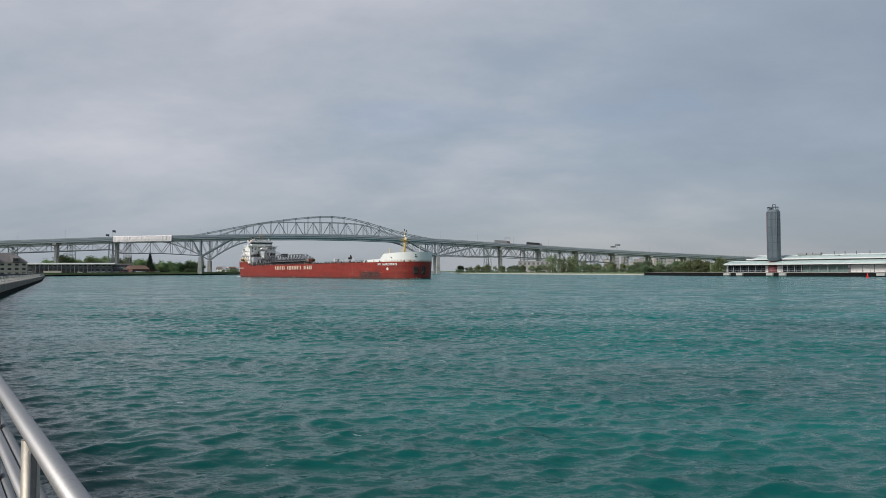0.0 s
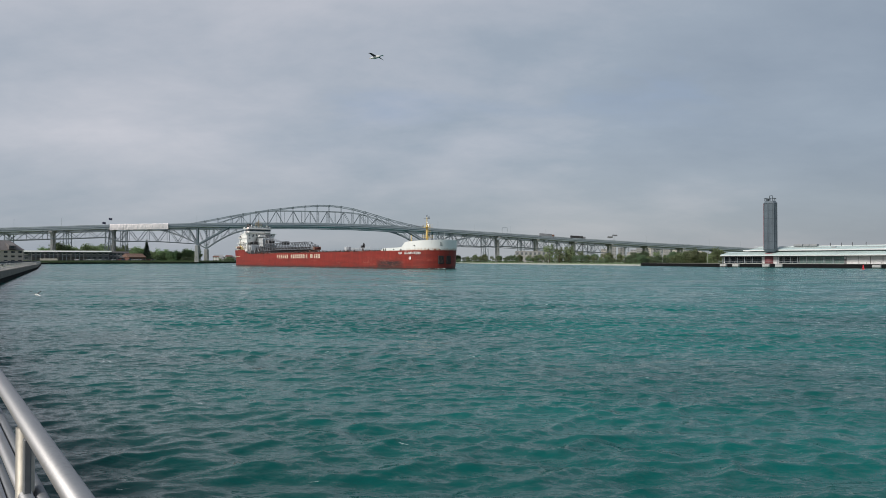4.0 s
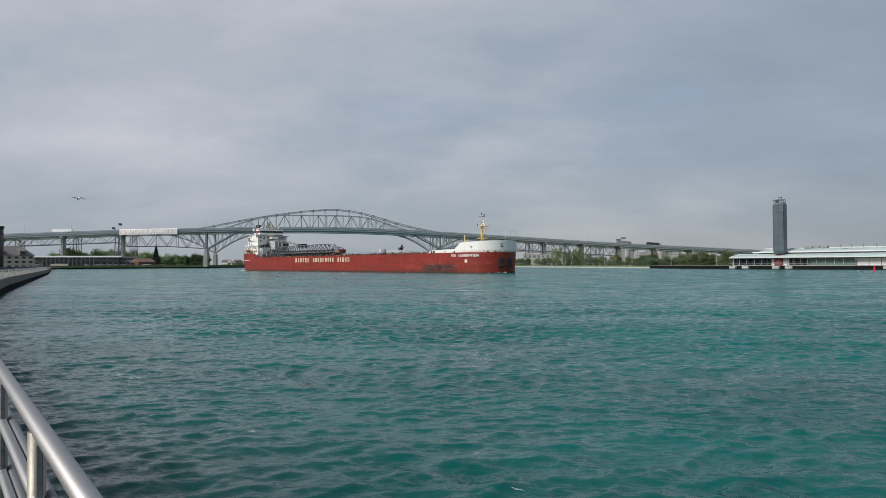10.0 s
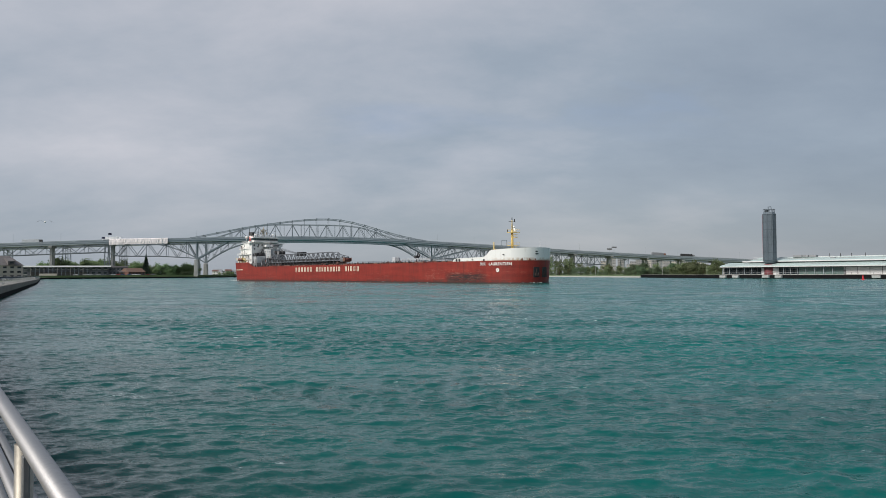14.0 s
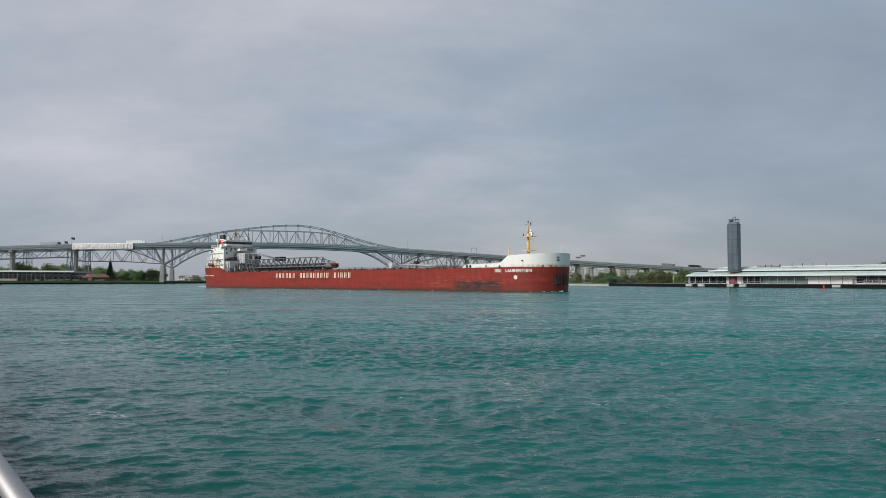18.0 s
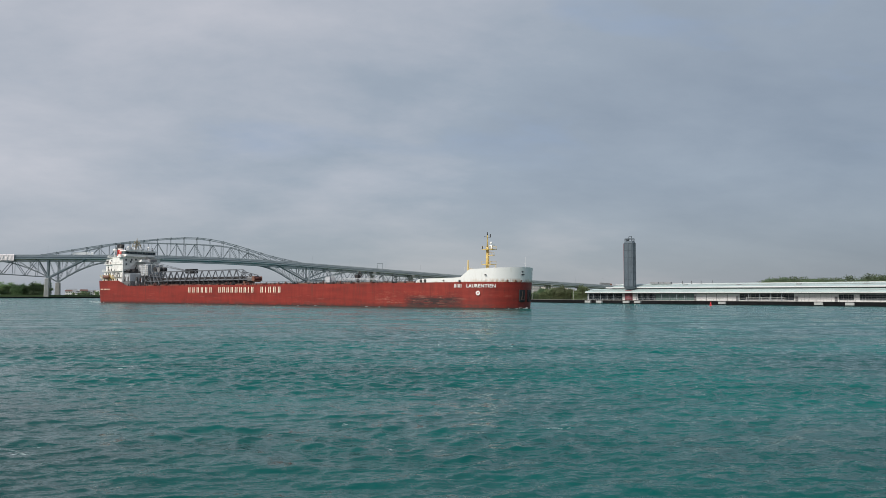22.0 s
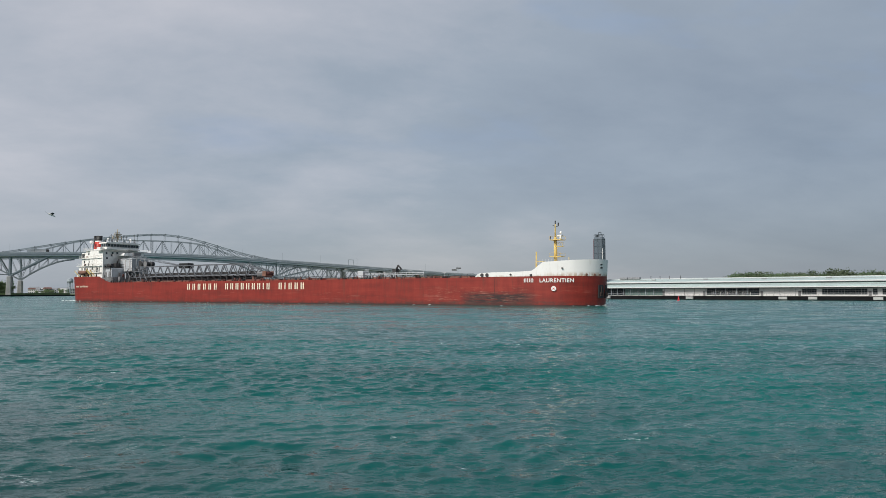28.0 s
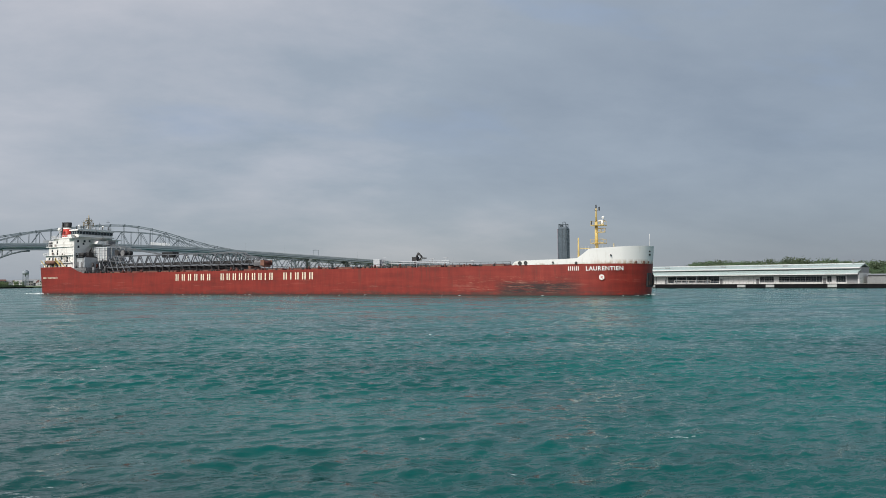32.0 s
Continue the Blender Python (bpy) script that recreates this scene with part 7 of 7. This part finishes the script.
def truck(label, mat_box, mat_cab):
    c = thing("truck", label, "truck", "trucks on the bridge")
    part("trailer", box(-12.4, 4.0, -1.25, 1.25, 1.1, 4.1, 0.06), mat_box, c)
    cab = part("cab", box(4.6, 7.4, -1.2, 1.2, 0.9, 3.6, 0.3), mat_cab, c)
    part("windscreen", box(7.35, 7.46, -1.0, 1.0, 2.1, 3.1), M_GLASS, cab)
    part("chassis", box(-12.2, 7, -0.5, 0.5, 0.7, 1.1), M_DARK, c)
    for x in (-11.0, -9.7, 2.2, 3.5, 6.4):
        for y in (-1.1, 1.1):
            w = part("wheel", tube((x, y - 0.15, 0.5), (x, y + 0.15, 0.5), 0.5, n=12), M_BLACK, c)
            part("rim", tube((x, y - 0.16, 0.5), (x, y + 0.16, 0.5), 0.25, n=8), M_GREYWALL, w)
    return c


def parked():
    rnd = random.Random(9)
    for k in range(16):
        az = -31.2 + k * 0.12
        d = 330 + k * 14
        car(facing(az, d, LAND_Z, rnd.uniform(-20, 20)), rnd.choice(CAR_PAINTS))
    for k in range(26):
        az = -32.2 + k * 0.11 + rnd.uniform(-0.03, 0.03)
        car(facing(az, 235 + k * 9 + rnd.uniform(-5, 5), LAND_Z, rnd.uniform(20, 60)), rnd.choice(CAR_PAINTS))
    for k in range(12):
        az = -25.5 + k * 0.34 + rnd.uniform(-0.05, 0.05)
        car(facing(az, 834 + rnd.uniform(-4, 4), 3.3, rnd.uniform(-25, 25)), rnd.choice(CAR_PAINTS))
    for az, turn in ((-26.25, 8), (-25.95, 4), (-26.9, -20)):
        car(facing(az, 826, 3.3, turn), CAR_PAINTS[5], "white van parked on the lawn", "parked cars")
    car(BRIDGE @ Matrix.Translation((116.0, 1.2, deck_z(116))), CAR_PAINTS[1], "dark van standing on the bridge", "vehicles on the bridge")
    car(BRIDGE @ Matrix.Translation((143.0, 1.2, deck_z(143))), CAR_PAINTS[1], "dark car standing on the bridge", "vehicles on the bridge")


parked()
TRUCKS = [truck("white box truck driving over the bridge", M_TRUCK, M_TRUCK), truck("grey lorry driving over the bridge", M_GREYWALL, M_RUST), truck("dark lorry driving over the bridge", M_DARK, M_GREYWALL), truck("grey box lorry with a dark cab driving over the bridge", M_SHIPGREY, M_DARK)]


# ---- gulls ----
def gull(label):
    """A gull with its beak along +x; wings in two pieces each, hinged at shoulder."""
    g = thing("gull", label, "bird", "gulls over the river")
    bm = bmesh.new()
    prev = None
    for x, r in ((-0.30, 0.015), (-0.2, 0.05), (-0.05, 0.085), (0.1, 0.08), (0.19, 0.055), (0.25, 0.05), (0.30, 0.035), (0.33, 0.012)):
        ring = [bm.verts.new((x, r * math.cos(k * math.pi / 5), r * 0.9 * math.sin(k * math.pi / 5))) for k in range(10)]
        if prev:
            for k in range(10):
                bm.faces.new((prev[k], prev[(k + 1) % 10], ring[(k + 1) % 10], ring[k])).smooth = True
        prev = ring
    part("body", bm, M_GULLWHITE, g)
    part("beak", tube((0.32, 0, 0), (0.39, 0, -0.012), 0.014, 0.004, 6), M_YELLOW, g)
    bm = bmesh.new()
    v = [bm.verts.new(p) for p in ((-0.22, -0.03, 0.01), (-0.22, 0.03, 0.01), (-0.45, 0.10, 0.0), (-0.46, 0.0, 0.0), (-0.45, -0.10, 0.0))]
    bm.faces.new(v)
    bmesh.ops.solidify(bm, geom=bm.faces[:], thickness=0.012)
    part("tail", bm, M_GULLWHITE, g)
    wings = []
    for sg in (-1, 1):
        def panel(pts, mat, name, parent):
            b2 = bmesh.new()
            b2.faces.new([b2.verts.new((x, sg * y, z)) for x, y, z in (pts if sg > 0 else pts[::-1])])
            bmesh.ops.solidify(b2, geom=b2.faces[:], thickness=0.014)
            return part(name, b2, mat, parent)
        w = panel([(0.13, 0.0, 0), (0.17, 0.30, 0.10), (0.04, 0.32, 0.10), (-0.08, 0.0, 0)], M_GULLGREY, "wing", g)
        w.matrix_local = Matrix.Translation((0, sg * 0.05, 0.045))
        panel([(0.17, 0.30, 0.10), (0.09, 0.50, 0.04), (-0.06, 0.64, -0.06), (0.0, 0.46, 0.03), (0.04, 0.32, 0.10)], M_GULLGREY, "wing_tip", w)
        wings.append((w, sg))
    return g, wings


GULLS = [gull("grey-winged gull gliding over the river"), gull("grey-winged gull flapping low over the river"), gull("gull flying past the bridge"), gull("white gull beating low over the waves")]
# time, bearing, elevation and distance
GULL_WAYS = [[(0.0, 44.95, 27.51, 54), (1.0, 35.95, 25.51, 34), (3.0, 7.60, 18.64, 34), (3.2, 4.77, 17.95, 35), (3.5, 0.62, 16.99, 36), (5.5, -16.30, 13.20, 44), (6.0, -18.95, 12.22, 46), (6.5, -21.41, 11.27, 48), (7.0, -23.09, 10.00, 51), (7.5, -24.22, 8.82, 54), (8.0, -25.07, 7.78, 57), (8.5, -25.79, 7.04, 60), (9.0, -26.16, 6.26, 63), (9.5, -26.85, 5.35, 65), (10.0, -27.44, 4.76, 67), (11.0, -28.7, 4.25, 69), (12.0, -29.60, 3.87, 72), (13.0, -29.4, 3.80, 74), (14.0, -28.84, 3.75, 76), (16.0, -29.8, 3.60, 80), (32.0, -81.40, 6.02, 87)],
              [(0.0, 136.00, 16.12, 60), (20.2, 69.40, 14.12, 40), (22.2, 40.17, 15.45, 40), (22.5, 35.79, 15.65, 41), (23.0, 27.57, 14.97, 43), (23.5, 18.97, 12.55, 43), (24.0, 9.66, 9.24, 42), (24.5, -0.39, 6.40, 40), (25.0, -11.43, 5.11, 38), (27.0, -55.56, 2.00, 38), (32.0, -70.56, 7.11, 53)],
              [(0.0, -104.19, 9.87, 84), (25.5, -21.69, 7.87, 64), (27.5, -17.44, 5.97, 64), (28.0, -16.38, 5.49, 64), (28.5, -15.21, 4.90, 64), (28.8, -14.28, 4.49, 66), (29.0, -13.69, 4.35, 70), (29.5, -12.04, 3.81, 84), (30.0, -10.47, 3.38, 110), (30.5, -9.28, 2.52, 140), (31.0, -7.94, 1.85, 160), (32.0, -4.54, 1.41, 170), (32.0, -4.54, 2.00, 170)],
              [(0.0, -34.44, -0.65, 60), (0.8, -32.04, -1.51, 60), (1.5, -29.95, -2.27, 58), (1.8, -29.26, -2.65, 56), (2.2, -28.89, -2.78, 55), (2.6, -28.79, -2.60, 55), (3.0, -28.74, -2.61, 56), (3.2, -28.71, -2.33, 57), (3.5, -28.75, -2.75, 58), (4.2, -29.82, -2.14, 62), (5.0, -33.26, -0.80, 66), (7.0, -41.86, 2.56, 66), (32.0, -116.86, 3.00, 81)]]


def motions():
    rows = [(t, pose(x, y, 0, 0, 0, a)) for t, x, y, a in SHIP_ROWS]
    walk(SHIP, rows)
    # the current carries the river's surface downstream
    walk(RIVER, [(0, pose(-4.5, 6.5, 0)), (16, pose(0, 0, 0)), (32, pose(4.5, -6.5, 0))])
    for tr, s0, speed, y in ((TRUCKS[0], -296.4, 15.07, 2.6), (TRUCKS[1], 357.0, 15.6, 2.6), (TRUCKS[2], 399.0, 15.6, 2.6), (TRUCKS[3], -356.1, 13.7, 2.6)):
        out = []
        for k in range(9):
            t = k * 4.0
            s = s0 + speed * t
            slope = math.degrees(math.atan2(deck_z(s + 6) - deck_z(s - 6), 12))
            out.append((t, BRIDGE @ pose(s, y, deck_z(s) + 0.02, 0, -slope, 0)))
        walk(tr, out)
    for (g, wings), way, beat in zip(GULLS, GULL_WAYS, (1.3, 2.6, 2.2, 2.9)):
        pts = []
        for t, az, el, d in way:
            p = at(az, d * math.cos(radians(el)), 3.37 + d * math.sin(radians(el)))
            pts.append((t, p))
        out = []
        for k, (t, p) in enumerate(pts):
            a, b = pts[max(0, k - 1)][1], pts[min(len(pts) - 1, k + 1)][1]
            d = (b - a).normalized()
            head = math.degrees(math.atan2(d.y, d.x))
            out.append((t, pose(p.x, p.y, p.z, 0, -math.degrees(math.asin(d.z)), head)))
        walk(g, out)
        for w, sg in wings:
            rows = []
            n = int(32 * beat * 2)
            for k in range(n + 1):
                a = (24 if k % 2 else -12) * (0.45 if beat < 2 else 1.0)
                rows.append((32.0 * k / n, pose(0, sg * 0.05, 0.045, sg * a, 0, 0)))
            walk(w, rows)


motions()
